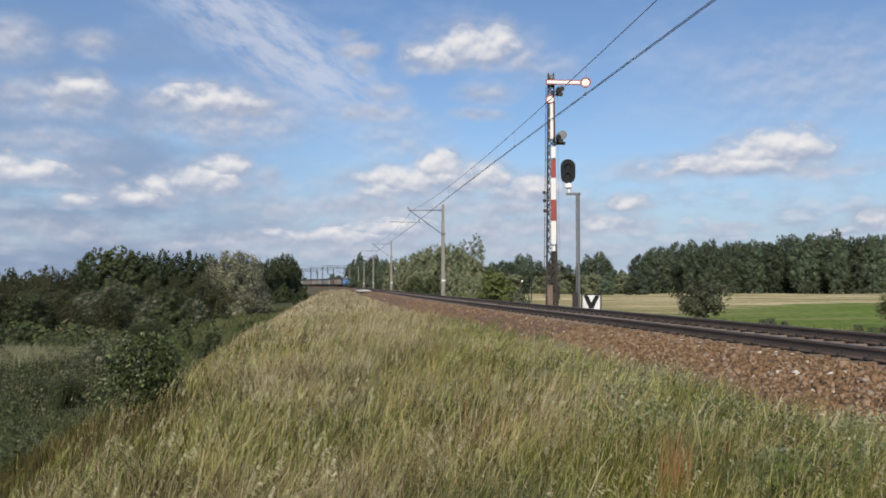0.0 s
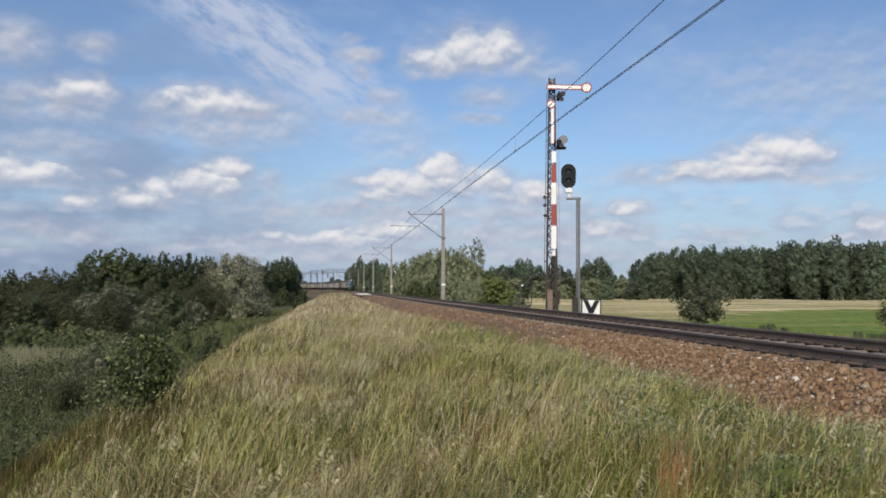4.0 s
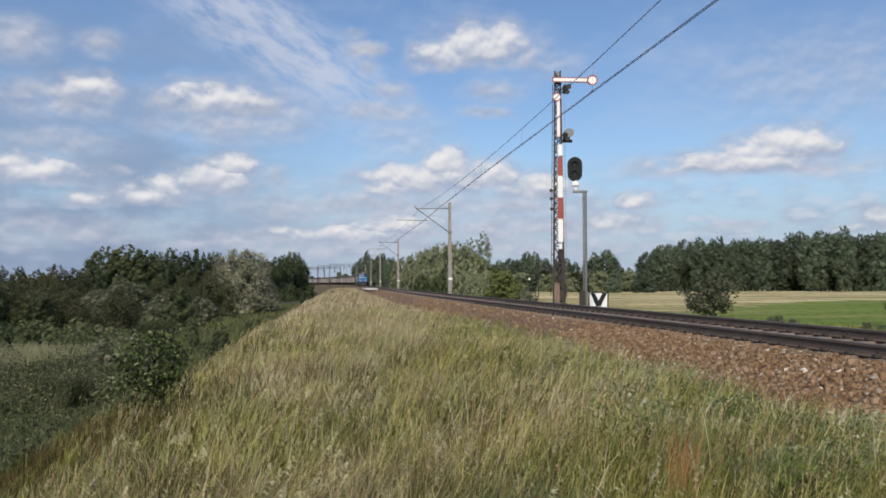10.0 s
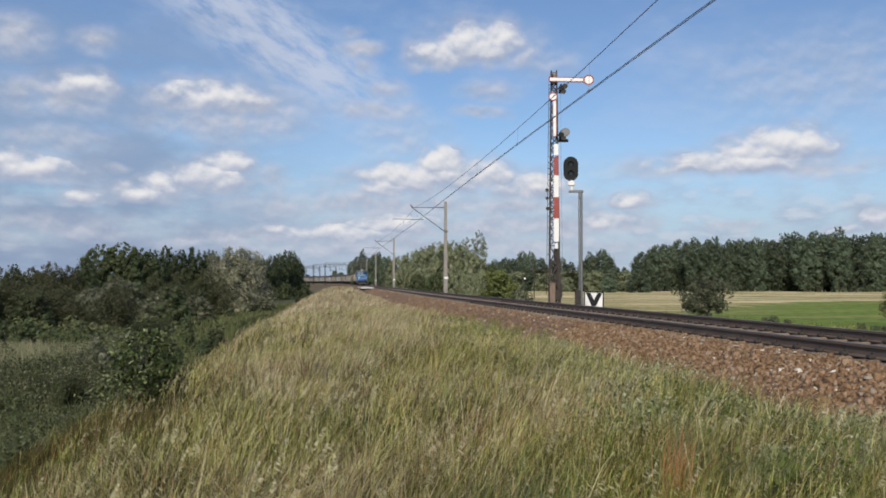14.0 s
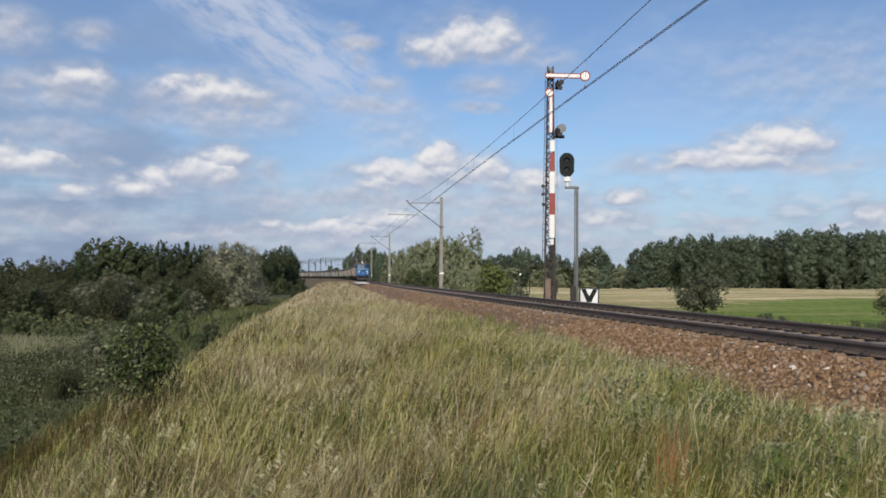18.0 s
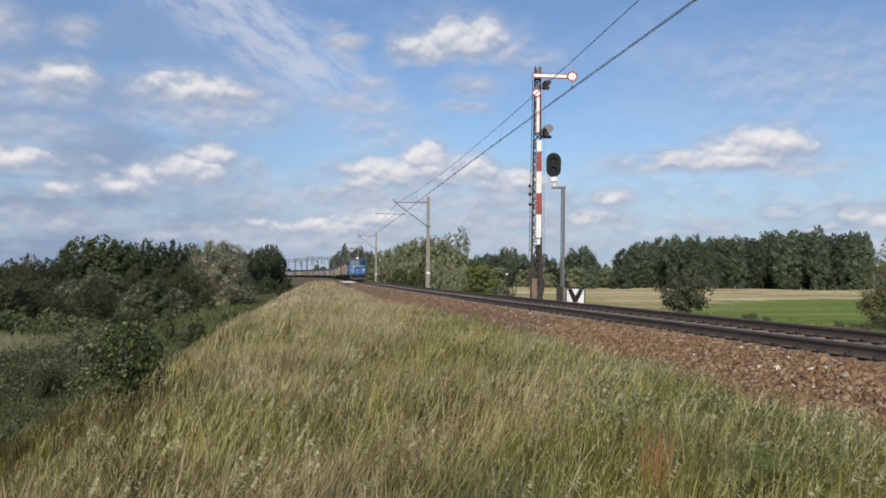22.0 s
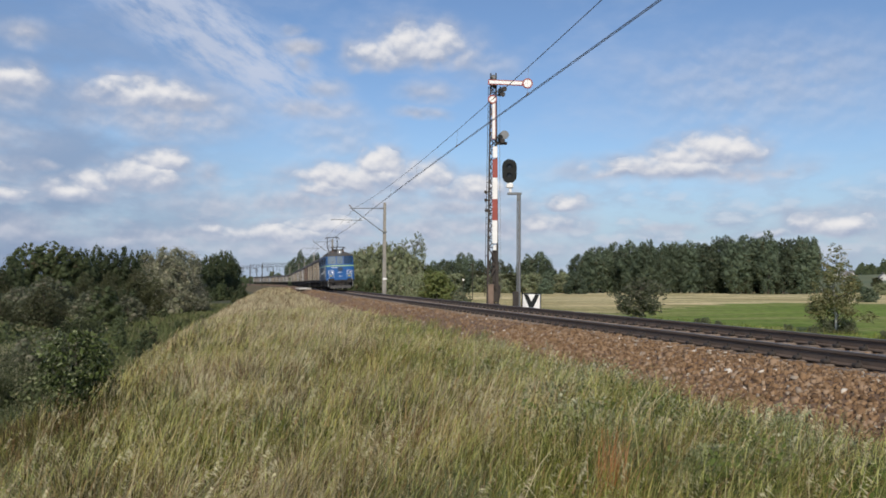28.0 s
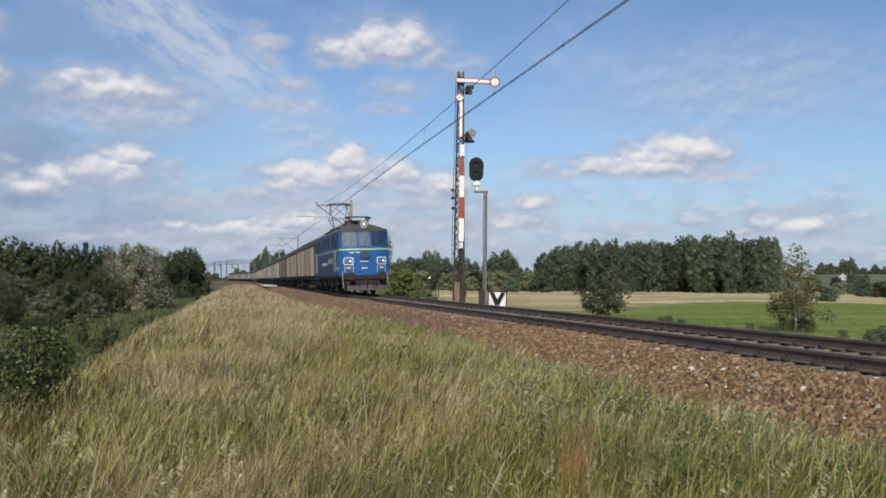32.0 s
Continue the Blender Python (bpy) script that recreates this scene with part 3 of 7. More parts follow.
def ring(g, c, r, w, d, n=20):
    """A flat ring facing -y, of radius r, width w and depth d."""
    vs, fs = [], []
    for i in range(n):
        t = 2 * math.pi * i / n
        for rr, dy in ((r, -d), (r - w, -d), (r - w, 0), (r, 0)):
            vs.append((c[0] + rr * math.cos(t), c[1] + dy, c[2] + rr * math.sin(t)))
    for i in range(n):
        j = (i + 1) % n
        for k in range(4):
            fs.append((i * 4 + k, i * 4 + (k + 1) % 4, j * 4 + (k + 1) % 4, j * 4 + k))
    return g.put(vs, fs)


def make_semaphore():
    base = bearing(7.05, 42.0, -0.74)
    th = thing("semaphore_signal", pose(base.x, base.y, base.z, 0, 0, -5), "tall lattice semaphore with red and white arm and boards", "railway signal")
    H = 11.2
    half = lambda z: 0.245 - 0.12 * z / H   # half the mast's width at a height
    part("foundation", Geo().box((0, 0, 0.25), (0.7, 0.7, 0.8), b=0.06), M_DARK, th)
    for sx in (-1, 1):
        for sy in (-1, 1):
            part("mast_leg", Geo().rod((sx * half(0), sy * half(0), 0.6), (sx * half(H), sy * half(H), H), 0.064, 0.044, 4), M_DARK, th)
    for side in range(4):
        g = Geo()
        turn = Matrix.Rotation(side * math.pi / 2, 4, "Z")
        z, flip = 0.8, 1
        while z < H - 0.5:
            s = 2.0 * half(z)
            a, b = half(z), half(z + s)
            g.rod((-a * flip, -a, z), (b * flip, -b, z + s), 0.034, n=4, m=turn)
            g.rod((-b, -b, z + s), (b, -b, z + s), 0.022, n=4, m=turn)
            z += s
            flip = -flip
        part("lattice_bracing", g, M_DARK, th)
    part("guide_channel", Geo().box((0.05, 0, 1.5), (0.16, 0.20, 2.0), b=0.02).box((0.16, -0.16, 1.7), (0.10, 0.10, 1.9), b=0.02), M_DARK, th, "dark wire channel inside the mast's foot")
    # boards on the face that looks down the line
    bands = [(2.48, 2.74, M_WHITE, 0.075), (2.82, 3.94, M_WHITE, 0.122), (3.94, 4.98, M_RED, 0.122), (4.98, 6.04, M_WHITE, 0.12), (6.04, 6.96, M_RED, 0.117), (7.02, 7.58, M_WHITE, 0.11)]
    for z0, z1, m, w in bands:
        part("marking_board", Geo().box((0.09, -half(z0) - 0.05, (z0 + z1) / 2), (2 * w, 0.03, z1 - z0), b=0.006), m, th, "white board" if m == M_WHITE else "red board")
    # the upper arm, level at stop
    dip = Matrix.Translation((0, 0, 10.72)) @ pose(0, 0, 0, 0, 2.2, 0)
    arm = part("signal_arm", Geo().box((0.60, -0.33, 0), (1.72, 0.03, 0.25), dip, b=0.005), M_RED, th, "red-edged white arm with round end")
    part("arm_field", Geo().box((0.58, -0.35, 0), (1.56, 0.02, 0.15), dip), M_WHITE, arm)
    g = Geo()
    c = tuple(dip @ Vector((1.62, -0.33, 0)))
    ring(g, (c[0], c[1] + 0.01, c[2]), 0.25, 0.06, 0.05)
    part("end_ring", g, M_RED, arm)
    part("end_disc", Geo().rod((c[0], c[1] + 0.01, c[2]), (c[0], c[1] - 0.03, c[2]), 0.19, n=20), M_WHITE, arm)
    part("arm_bearing", Geo().box((0, -0.2, 10.63), (0.34, 0.26, 0.16), b=0.02).rod((-0.1, -0.05, 10.9), (-0.1, -0.4, 10.9), 0.05), M_DARK, th)
    # the second arm, hanging along the mast
    low = part("lower_signal_arm", Geo().box((0.03, -0.30, 8.86), (0.185, 0.03, 1.9), b=0.005), M_RED, th, "second arm hanging along the mast")
    part("arm_field", Geo().box((0.02, -0.32, 8.82), (0.135, 0.02, 1.75)), M_WHITE, low)
    g = Geo()
    ring(g, (-0.05, -0.30, 9.88), 0.22, 0.055, 0.05)
    part("end_ring", g, M_RED, low)
    part("end_disc", Geo().rod((-0.05, -0.29, 9.88), (-0.05, -0.33, 9.88), 0.17, n=20), M_WHITE, low)
    # signal lamps with coloured-glass holders, pulleys, wires, ladder
    for z in (10.25, 7.98):
        lampbox = part("signal_lamp", Geo().box((0.34, -0.18, z), (0.24, 0.28, 0.34), b=0.03).rod((0.34, -0.3, z + 0.02), (0.34, -0.42, z + 0.02), 0.10, 0.12, 12).rod((0.34, -0.18, z + 0.17), (0.34, -0.18, z + 0.28), 0.06, 0.03, 8), M_BLACK, th)
        part("lens_holder", Geo().rod((0.50, -0.36, z + 0.12), (0.50, -0.40, z + 0.12), 0.13, n=14).rod((0.44, -0.36, z - 0.14), (0.44, -0.40, z - 0.14), 0.12, n=14).box((0.28, -0.38, z), (0.4, 0.03, 0.06)), M_DARK, lampbox, "dark ring for coloured glasses")
    part("coloured_glass", Geo().rod((0.53, -0.36, 8.12), (0.53, -0.405, 8.12), 0.21, n=18), M_STEEL, th, "dull grey glass disc")
    part("counterweight", Geo().box((0.42, -0.1, 7.75), (0.5, 0.12, 0.14), pose(0, 0, 0), b=0.02), M_DARK, th)
    part("top_cap", Geo().rod((0, 0, H - 0.22), (0, 0, H - 0.12), 0.15, 0.13, 10).rod((0, 0, H - 0.12), (0, 0, H - 0.04), 0.13, 0.04, 10).rod((-0.02, -0.1, 10.85), (0.12, -0.1, 11.02), 0.07, n=8), M_STEEL, th)
    for sx in (-0.37, -0.24):
        part("ladder_rail", Geo().rod((sx, 0.05, 1.0), (sx * 0.62, 0.02, 10.6), 0.014, n=5), M_DARK, th)
    for i in range(32):
        z = 1.2 + i * 0.29
        k = 1 - 0.38 * (z - 1.0) / 9.6
        part("ladder_rung", Geo().rod((-0.37 * k, 0.045, z), (-0.24 * k, 0.045, z), 0.011, n=5), M_DARK, th)
    for x0, x1, z0, z1 in ((0.40, 0.30, 0.8, 10.5), (0.34, 0.30, 0.8, 8.0)):
        part("pull_wire", Geo().rod((x0, -0.12, z0), (x1, -0.12, z1), 0.006, n=4), M_WIRE, th)
    for z, x in ((5.35, -0.34), (4.95, -0.33), (4.45, -0.31)):
        part("pulley", Geo().rod((x, -0.06, z), (x, 0.0, z), 0.085, n=12).box((x + 0.12, -0.03, z), (0.28, 0.03, 0.04)), M_DARK, th)
    part("drive_casing", Geo().box((-0.10, -0.40, 1.05), (0.26, 0.28, 0.9), b=0.02).box((-0.10, -0.40, 1.52), (0.30, 0.32, 0.05), b=0.01), M_BROWN_BOX, th, "faded brown drive casing")
    part("base_casing", Geo().box((0.08, -0.05, 0.95), (0.46, 0.5, 0.5), b=0.03).rod((0.30, -0.30, 0.9), (0.30, -0.30, 1.5), 0.06, n=10), M_DARK, th)
    # the mast stands taller on its base
    for ob in th.children_recursive:
        for v in ob.data.vertices:
            v.co.z += float(np.interp(v.co.z, [2.0, 2.45, 10.72], [0.0, 0.68, 0.46]))


def make_light_signal():
    base = bearing(8.78, 38.3, -0.76)
    th = thing("light_signal", pose(base.x, base.y, base.z, 0, 0, -7), "unlit black oval light signal on a slim grey post", "railway signal")
    part("foundation", Geo().box((0, 0, 0.2), (0.5, 0.5, 0.8), b=0.04), M_CONCRETE, th)
    part("post", Geo().rod((0, 0, 0.5), (0, 0, 5.55), 0.062, 0.058, 12), M_STEEL, th)
    part("cable_pipe", Geo().rod((-0.10, -0.03, 0.6), (-0.10, -0.03, 5.3), 0.025, n=6), M_STEEL, th)
    part("bracket", Geo().box((-0.22, 0, 5.52), (0.62, 0.14, 0.10), b=0.015).box((-0.05, 0, 5.34), (0.14, 0.1, 0.3), b=0.015), M_STEEL, th)
    part("mount", Geo().rod((-0.40, 0, 5.55), (-0.40, 0, 6.0), 0.06, n=10).box((-0.42, -0.02, 5.86), (0.30, 0.2, 0.20), b=0.03), M_WHITE, th, "white mounting bracket")
    out = []
    for i in range(28):
        t = 2 * math.pi * i / 28
        out.append((0.32 * math.cos(t), 0.32 * math.sin(t) + (0.18 if math.sin(t) >= 0 else -0.18)))
    plate = part("backboard", Geo().prism(out, -0.04, 0.0, lambda u, v, w: (-0.44 + u, w, 6.50 + 1.06 * v)), M_BLACK, th, "black oval backboard")
    part("lamp_casing", Geo().box((-0.44, 0.13, 6.50), (0.36, 0.26, 0.7), b=0.04), M_BLACK, th)
    for z in (6.71, 6.31):
        g = Geo()
        for i in range(12):
            t0, t1 = [math.pi * (0.02 + 0.96 * k / 12) for k in (i, i + 1)]
            for r in (0.13, 0.115):
                g.put([(-0.44 + r * math.cos(t0), -0.04, z + r * math.sin(t0)), (-0.44 + r * math.cos(t1), -0.04, z + r * math.sin(t1)),
                       (-0.44 + r * math.cos(t1), -0.16, z - 0.03 + r * math.sin(t1)), (-0.44 + r * math.cos(t0), -0.16, z - 0.03 + r * math.sin(t0))], [(0, 1, 2, 3)])
        part("hood", g, M_BLACK, plate)
        part("lens", Geo().rod((-0.44, -0.03, z), (-0.44, -0.055, z), 0.10, n=18), M_LENS, plate, "dark unlit lens")
    part("junction_box", Geo().box((-0.16, -0.12, 0.95), (0.26, 0.22, 0.62), b=0.02), M_DARK, th)


def make_board():
    base = bearing(9.52, 36.2, -0.80)
    th = thing("warning_board", pose(base.x, base.y, base.z, 0, 1.5, -10), "low white board with black V and dark frame", "railway sign")
    part("panel", Geo().box((0, 0, 0.92), (0.70, 0.03, 0.62), b=0.004), M_WHITE, th)
    for n_, c, s in (("frame_bar", (0, -0.01, 1.25), (0.80, 0.06, 0.05)), ("frame_bar", (0, -0.01, 0.59), (0.80, 0.06, 0.05)), ("frame_bar", (-0.375, -0.01, 0.92), (0.05, 0.06, 0.61)), ("frame_bar", (0.375, -0.01, 0.92), (0.05, 0.06, 0.61))):
        part(n_, Geo().box(c, s, b=0.006), M_BLACK, th)
    v = [(-0.33, 0.29), (-0.15, 0.29), (0.0, 0.0), (0.15, 0.29), (0.33, 0.29), (0.09, -0.24), (-0.09, -0.24)]
    part("painted_chevron", Geo().prism(v, -0.024, -0.017, lambda a, b, w: (a, w, 0.92 + b)), M_BLACK, th, "thick black V")
    for x in (-0.28, 0.28):
        part("stake", Geo().box((x, 0.05, 0.45), (0.06, 0.05, 0.95), b=0.01), M_DARK, th)


make_semaphore()
make_light_signal()
make_board()

# ---- overhead line ----
POLES = [11.5, 79.5, 146.0, 214.0, 282.0, 345.0, 405.0]
WIRE_Z = [6.62, 6.25, 6.2, 6.2, 6.2, 6.2, 6.2]


def make_pole():
    th = thing("catenary_pole", Matrix(), "grey concrete overhead line pole with lattice cantilever", "catenary pole", "catenary poles")
    g = Geo()
    g.warp(2, 1, 6, lambda u, v, w: ((u - 0.5) * (0.36 - 0.13 * w), (v - 0.5) * (0.30 - 0.12 * w), -0.95 + 9.1 * w))
    part("post", g, M_CONCRETE, th)
    part("foundation", Geo().box((0, 0, -0.75), (0.8, 0.8, 0.7), b=0.05), M_CONCRETE, th)
    top, low = 7.62, 5.45
    part("top_tube", Geo().rod((-0.1, 0, top), (-3.15, 0, top - 0.05), 0.035, n=6), M_STEEL, th)
    part("strut", Geo().rod((-0.1, 0, low), (-3.1, 0, top - 0.02), 0.038, n=6), M_STEEL, th)
    for x0, x1, z0, z1 in ((-0.1, -0.55, low, low + 0.04), (-0.1, -0.5, top, top), (-3.0, -3.25, top + 0.05, top + 0.2)):
        g = Geo()
        for k in range(4):
            f = (k + 0.5) / 4
            x, z = x0 + (x1 - x0) * f, z0 + (z1 - z0) * f + (0.27 if z0 == low else 0) * f
            g.rod((x - 0.02, 0, z), (x + 0.02, 0, z), 0.075, 0.055, 8)
        part("insulator", g, M_BROWN_BOX, th)
    part("registration_arm", Geo().rod((-2.0, 0, 6.50), (-4.8, 0, 6.52), 0.026, n=6).rod((-4.8, 0, 6.52), (-4.8, 0, 6.42), 0.02, n=5).rod((-2.6, 0, 6.95), (-2.6, 0, 6.50), 0.012, n=4).rod((-2.9, 0, 6.5), (-3.4, 0, 6.25), 0.016, n=5), M_STEEL, th)
    part("number_plate", Geo().box((0.03, -0.19, 1.22), (0.36, 0.015, 0.17), b=0.004), M_WHITE, th, "small white plate")
    part("earth_wire_clamp", Geo().box((0, -0.17, low), (0.4, 0.06, 0.16), b=0.01), M_STEEL, th)
    return th


pole = make_pole()
pole.matrix_world = line_pose(POLES[1], 2.85, 0)
for y in POLES[2:]:
    copy_thing(pole, line_pose(y, 2.45, 0))
copy_thing(pole, line_pose(POLES[0], 3.0, 0.35))


def make_wires():
    th = thing("overhead_wires", Matrix(), "copper contact and catenary wires with droppers over the track", "overhead wire")
    for i in range(len(POLES) - 1):
        y0, y1, z0, z1 = POLES[i], POLES[i + 1], WIRE_Z[i], WIRE_Z[i + 1]
        pts_m, pts_c, pts_d = [], [], []
        n = 14
        stag = 0.18 if i % 2 else -0.18
        for k in range(n + 1):
            f = k / n
            y = y0 + (y1 - y0) * f
            q = stag * (1 - 2 * f)
            zc = z0 + (z1 - z0) * f
            zm = zc + (1.42 if i else 1.36 + 0.06 * f) - 4 * 0.62 * f * (1 - f) * (0.7 if i else 1.3)
            pts_c.append(on_line(y, q - 0.03, zc))
            pts_d.append(on_line(y, q + 0.05, zc + 0.02))
            pts_m.append(on_line(y, q, zm))
        part("contact_wire", Geo().line(pts_c, 0.0105, 4), M_WIRE, th)
        part("contact_wire", Geo().line(pts_d, 0.0105, 4), M_WIRE, th)
        part("catenary_wire", Geo().line(pts_m, 0.0115, 4), M_WIRE, th)
        for k in range(1, n, 2):
            part("dropper", Geo().rod(pts_c[k], pts_m[k], 0.005, n=4), M_WIRE, th)
            part("dropper_clamp", Geo().box(pts_c[k], (0.05, 0.12, 0.06)), M_WIRE, th)


make_wires()


def make_gantry(m, w):
    th = thing("station_gantry", m, "distant grey steel portal carrying overhead wires", "catenary gantry", "station gantries")
    for x in (-w / 2, w / 2):
        g = Geo()
        for sx in (-0.25, 0.25):
            for sy in (-0.25, 0.25):
                g.rod((x + sx, sy, -3), (x + sx * 0.7, sy * 0.7, 9.6), 0.11, n=4)
        for k in range(10):
            z = -2.6 + k * 1.2
            f = 1 if k % 2 else -1
            g.rod((x - 0.25 * f, -0.25, z), (x + 0.25 * f, -0.25, z + 1.2), 0.04, n=4)
        part("portal_leg", g, M_DARK, th)
    g = Geo()
    for z in (9.0, 9.9):
        for y in (-0.3, 0.3):
            g.rod((-w / 2, y, z), (w / 2, y, z), 0.11, n=4)
    n = int(w / 1.1)
    for k in range(n):
        x0, x1 = -w / 2 + w * k / n, -w / 2 + w * (k + 1) / n
        g.rod((x0, -0.3, 9.0 if k % 2 else 9.9), (x1, -0.3, 9.9 if k % 2 else 9.0), 0.06, n=4)
    part("cross_beam", g, M_DARK, th)
    for k in range(3):
        x = -w / 2 + w * (k + 0.5) / 3
        part("hanger", Geo().rod((x, 0, 9), (x, 0, 6.0), 0.10, n=4).rod((x, 0, 6.8), (x + 1.6, 0, 6.6), 0.06, n=4), M_DARK, th)


for y, w, q in ((462, 15, 2.0), (505, 20, 3.0), (550, 22, 3.0), (600, 24, 2.0), (660, 24, 0.0)):
    make_gantry(line_pose(y, q, 1.0), w)


def make_crossing():
    th = thing("track_crossing", Matrix(), "pale concrete slabs laid beside the rails as a crossing", "crossing slabs", kind="structure")
    m = mat("pale_concrete_slab", (0.62, 0.60, 0.55), (0.50, 0.48, 0.44), 1.5, 0.9, fine=25)
    for i in range(8):
        y = 143 + i * 3.0
        for k, q in enumerate((-1.55, -2.55)):
            s = part("slab", Geo().box((0, 0, 0), (0.96, 2.9, 0.16), b=0.02), m, th)
            s.matrix_world = line_pose(y, q, -0.13 - 0.03 * k)


def make_marker():
    p = bearing(5.15, 150)
    z = float(ground_z(p.x, p.y))
    th = thing("white_marker", pose(p.x, p.y, z, 0, 0, -5), "small white round marker on a thin post", "railway sign")
    part("post", Geo().rod((0, 0, 0), (0, 0, 3.6), 0.05, n=8), M_DARK, th)
    part("disc", Geo().rod((0, 0, 3.7), (0, -0.05, 3.7), 0.17, n=20), M_WHITE, th)
    p = bearing(5.75, 175)
    z = float(ground_z(p.x, p.y))
    th = thing("lamp_post", pose(p.x, p.y, z, 0, 0, -5), "thin dark lamp post among the bushes", "lamp post")
    part("post", Geo().rod((0, 0, 0), (0, 0, 7.0), 0.09, 0.06, n=8), M_DARK, th)
    part("lamp_head", Geo().box((-0.3, 0, 7.05), (0.9, 0.3, 0.16), b=0.04), M_DARK, th)


def make_house(az, d, turn, w, l, h, label):
    p = bearing(az, d)
    th = thing("house", pose(p.x, p.y, float(ground_z(p.x, p.y)) - 0.3, 0, 0, turn), label, "house", "far houses")
    render = mat("white_house_plaster", (0.55, 0.54, 0.52), (0.46, 0.45, 0.43), 0.5, 0.9, fine=8)
    tiles = mat("grey_roof_sheet", (0.22, 0.21, 0.21), (0.16, 0.15, 0.15), 0.8, 0.8, fine=10)
    gable = [(-w / 2, 0), (w / 2, 0), (w / 2, h), (0, h + w * 0.42), (-w / 2, h)]
    part("walls", Geo().prism(gable, -l / 2, l / 2, lambda u, v, q: (u, q, v)), render, th, "white plastered walls")
    for s in (-1, 1):
        part("roof_slope", Geo().prism([(0, h + w * 0.42 + 0.15), (s * (w / 2 + 0.5), h - 0.27), (s * (w / 2 + 0.5), h - 0.45), (0, h + w * 0.42)], -l / 2 - 0.4, l / 2 + 0.4, lambda u, v, q: (u, q, v)), tiles, th)
    part("chimney", Geo().box((0.6, 0.5, h + w * 0.42 + 0.2), (0.5, 0.5, 1.2), b=0.03), M_BROWN_BOX, th)
    for x in (-w / 4, w / 4):
        wn = part("window", Geo().box((x, -l / 2 - 0.02, h * 0.55), (1.1, 0.08, 1.3)), M_WHITE, th)
        part("pane", Geo().box((x, -l / 2 - 0.07, h * 0.55), (0.9, 0.04, 1.1)), M_LENS, wn)


make_crossing()
make_marker()
make_house(28.5, 690, 35, 5, 8, 2.4, "small white house with grey gable roof")
make_house(30.4, 640, -20, 5, 7, 2.2, "low white house behind the bushes")

# ---- the train ----
M_BLUE = mat("bright_blue_paint", (0.011, 0.082, 0.26), (0.014, 0.096, 0.29), 1.2, 0.38, fine=25, bump=0.02, dirt=(0.03, 0.06, 0.16), dirt_amount=0.05, spec=0.5)
M_NAVY = mat("dusty_dark_blue_paint", (0.012, 0.060, 0.17), (0.018, 0.070, 0.19), 1.2, 0.45, fine=25, bump=0.02, dirt=(0.05, 0.055, 0.07), dirt_amount=0.2)
# dusty blue, darkened further for the side turned from the sun
M_DUSTY_SHADED = mat("dusty_shaded_blue_paint", (0.030, 0.055, 0.095), (0.042, 0.065, 0.10), 1.0, 0.6, fine=20, bump=0.02, dirt=(0.07, 0.062, 0.055), dirt_amount=0.3)
M_STRIPE = mat("pale_green_stripe", (0.25, 0.42, 0.22), (0.28, 0.44, 0.25), 2.0, 0.5, bump=0)
M_ROOF = mat("sooty_grey_roof", (0.055, 0.052, 0.05), (0.085, 0.078, 0.072), 1.5, 0.8, fine=20)
M_UNDER = mat("grimy_running_gear", (0.021, 0.021, 0.022), (0.038, 0.034, 0.032), 3.0, 0.85, 0.1, fine=25)
# pale tint carries the sky's reflection in two of the panes
M_SKY_GLASS = glass_mat("sky_tinted_cab_glass", (0.115, 0.15, 0.18))
M_LAMP = mat("lit_headlamp", (1.0, 0.95, 0.85), (1.0, 0.95, 0.85), 1.0, 0.3, bump=0, emit=1.3)
M_DIM = mat("unlit_lamp_glass", (0.24, 0.26, 0.28), (0.20, 0.22, 0.24), 4.0, 0.15, bump=0)
M_SIDE_GLASS = mat("dusty_side_glass", (0.02, 0.024, 0.03), (0.03, 0.034, 0.04), 2.0, 0.6, bump=0, spec=0.2)
# darker copy of the windscreen glass, for the pane without that reflection
M_SHADE_GLASS = glass_mat("blue_shaded_cab_glass", (0.012, 0.03, 0.065))
M_PALE = mat("pale_lettering_paint", (0.62, 0.66, 0.70), (0.55, 0.58, 0.62), 5.0, 0.5, bump=0)
M_YELLOW = mat("yellow_marker_paint", (0.60, 0.52, 0.12), (0.5, 0.42, 0.1), 5.0, 0.5, bump=0)
M_SLATE = mat("scuffed_dark_grey_paint", (0.085, 0.088, 0.09), (0.06, 0.06, 0.062), 3.0, 0.7, fine=30)
M_GREY = mat("light_grey_paint", (0.36, 0.37, 0.38), (0.28, 0.28, 0.29), 3.0, 0.6, fine=30)

HALF = 1.46


def nose(x, z):
    """How far behind the buffers the cab's front lies."""
    return 0.62 + 0.20 * max(0.0, (z - 2.45) / 0.85) + 0.30 * (abs(x) / HALF) ** 4


def nose_patch(x0, x1, z0, z1, off, nx=6, nz=2, r=0.0):
    """A thin plate that follows the cab's front."""
    def at(u, v, w):
        z = z0 + (z1 - z0) * w
        cut = r * (1 - min(1, min(w, 1 - w) * 4)) if r else 0
        x = x0 + cut + (x1 - x0 - 2 * cut) * u
        return (x, nose(x, z) - off + 0.03 * v, z)
    return Geo().warp(nx, 1, nz, at)


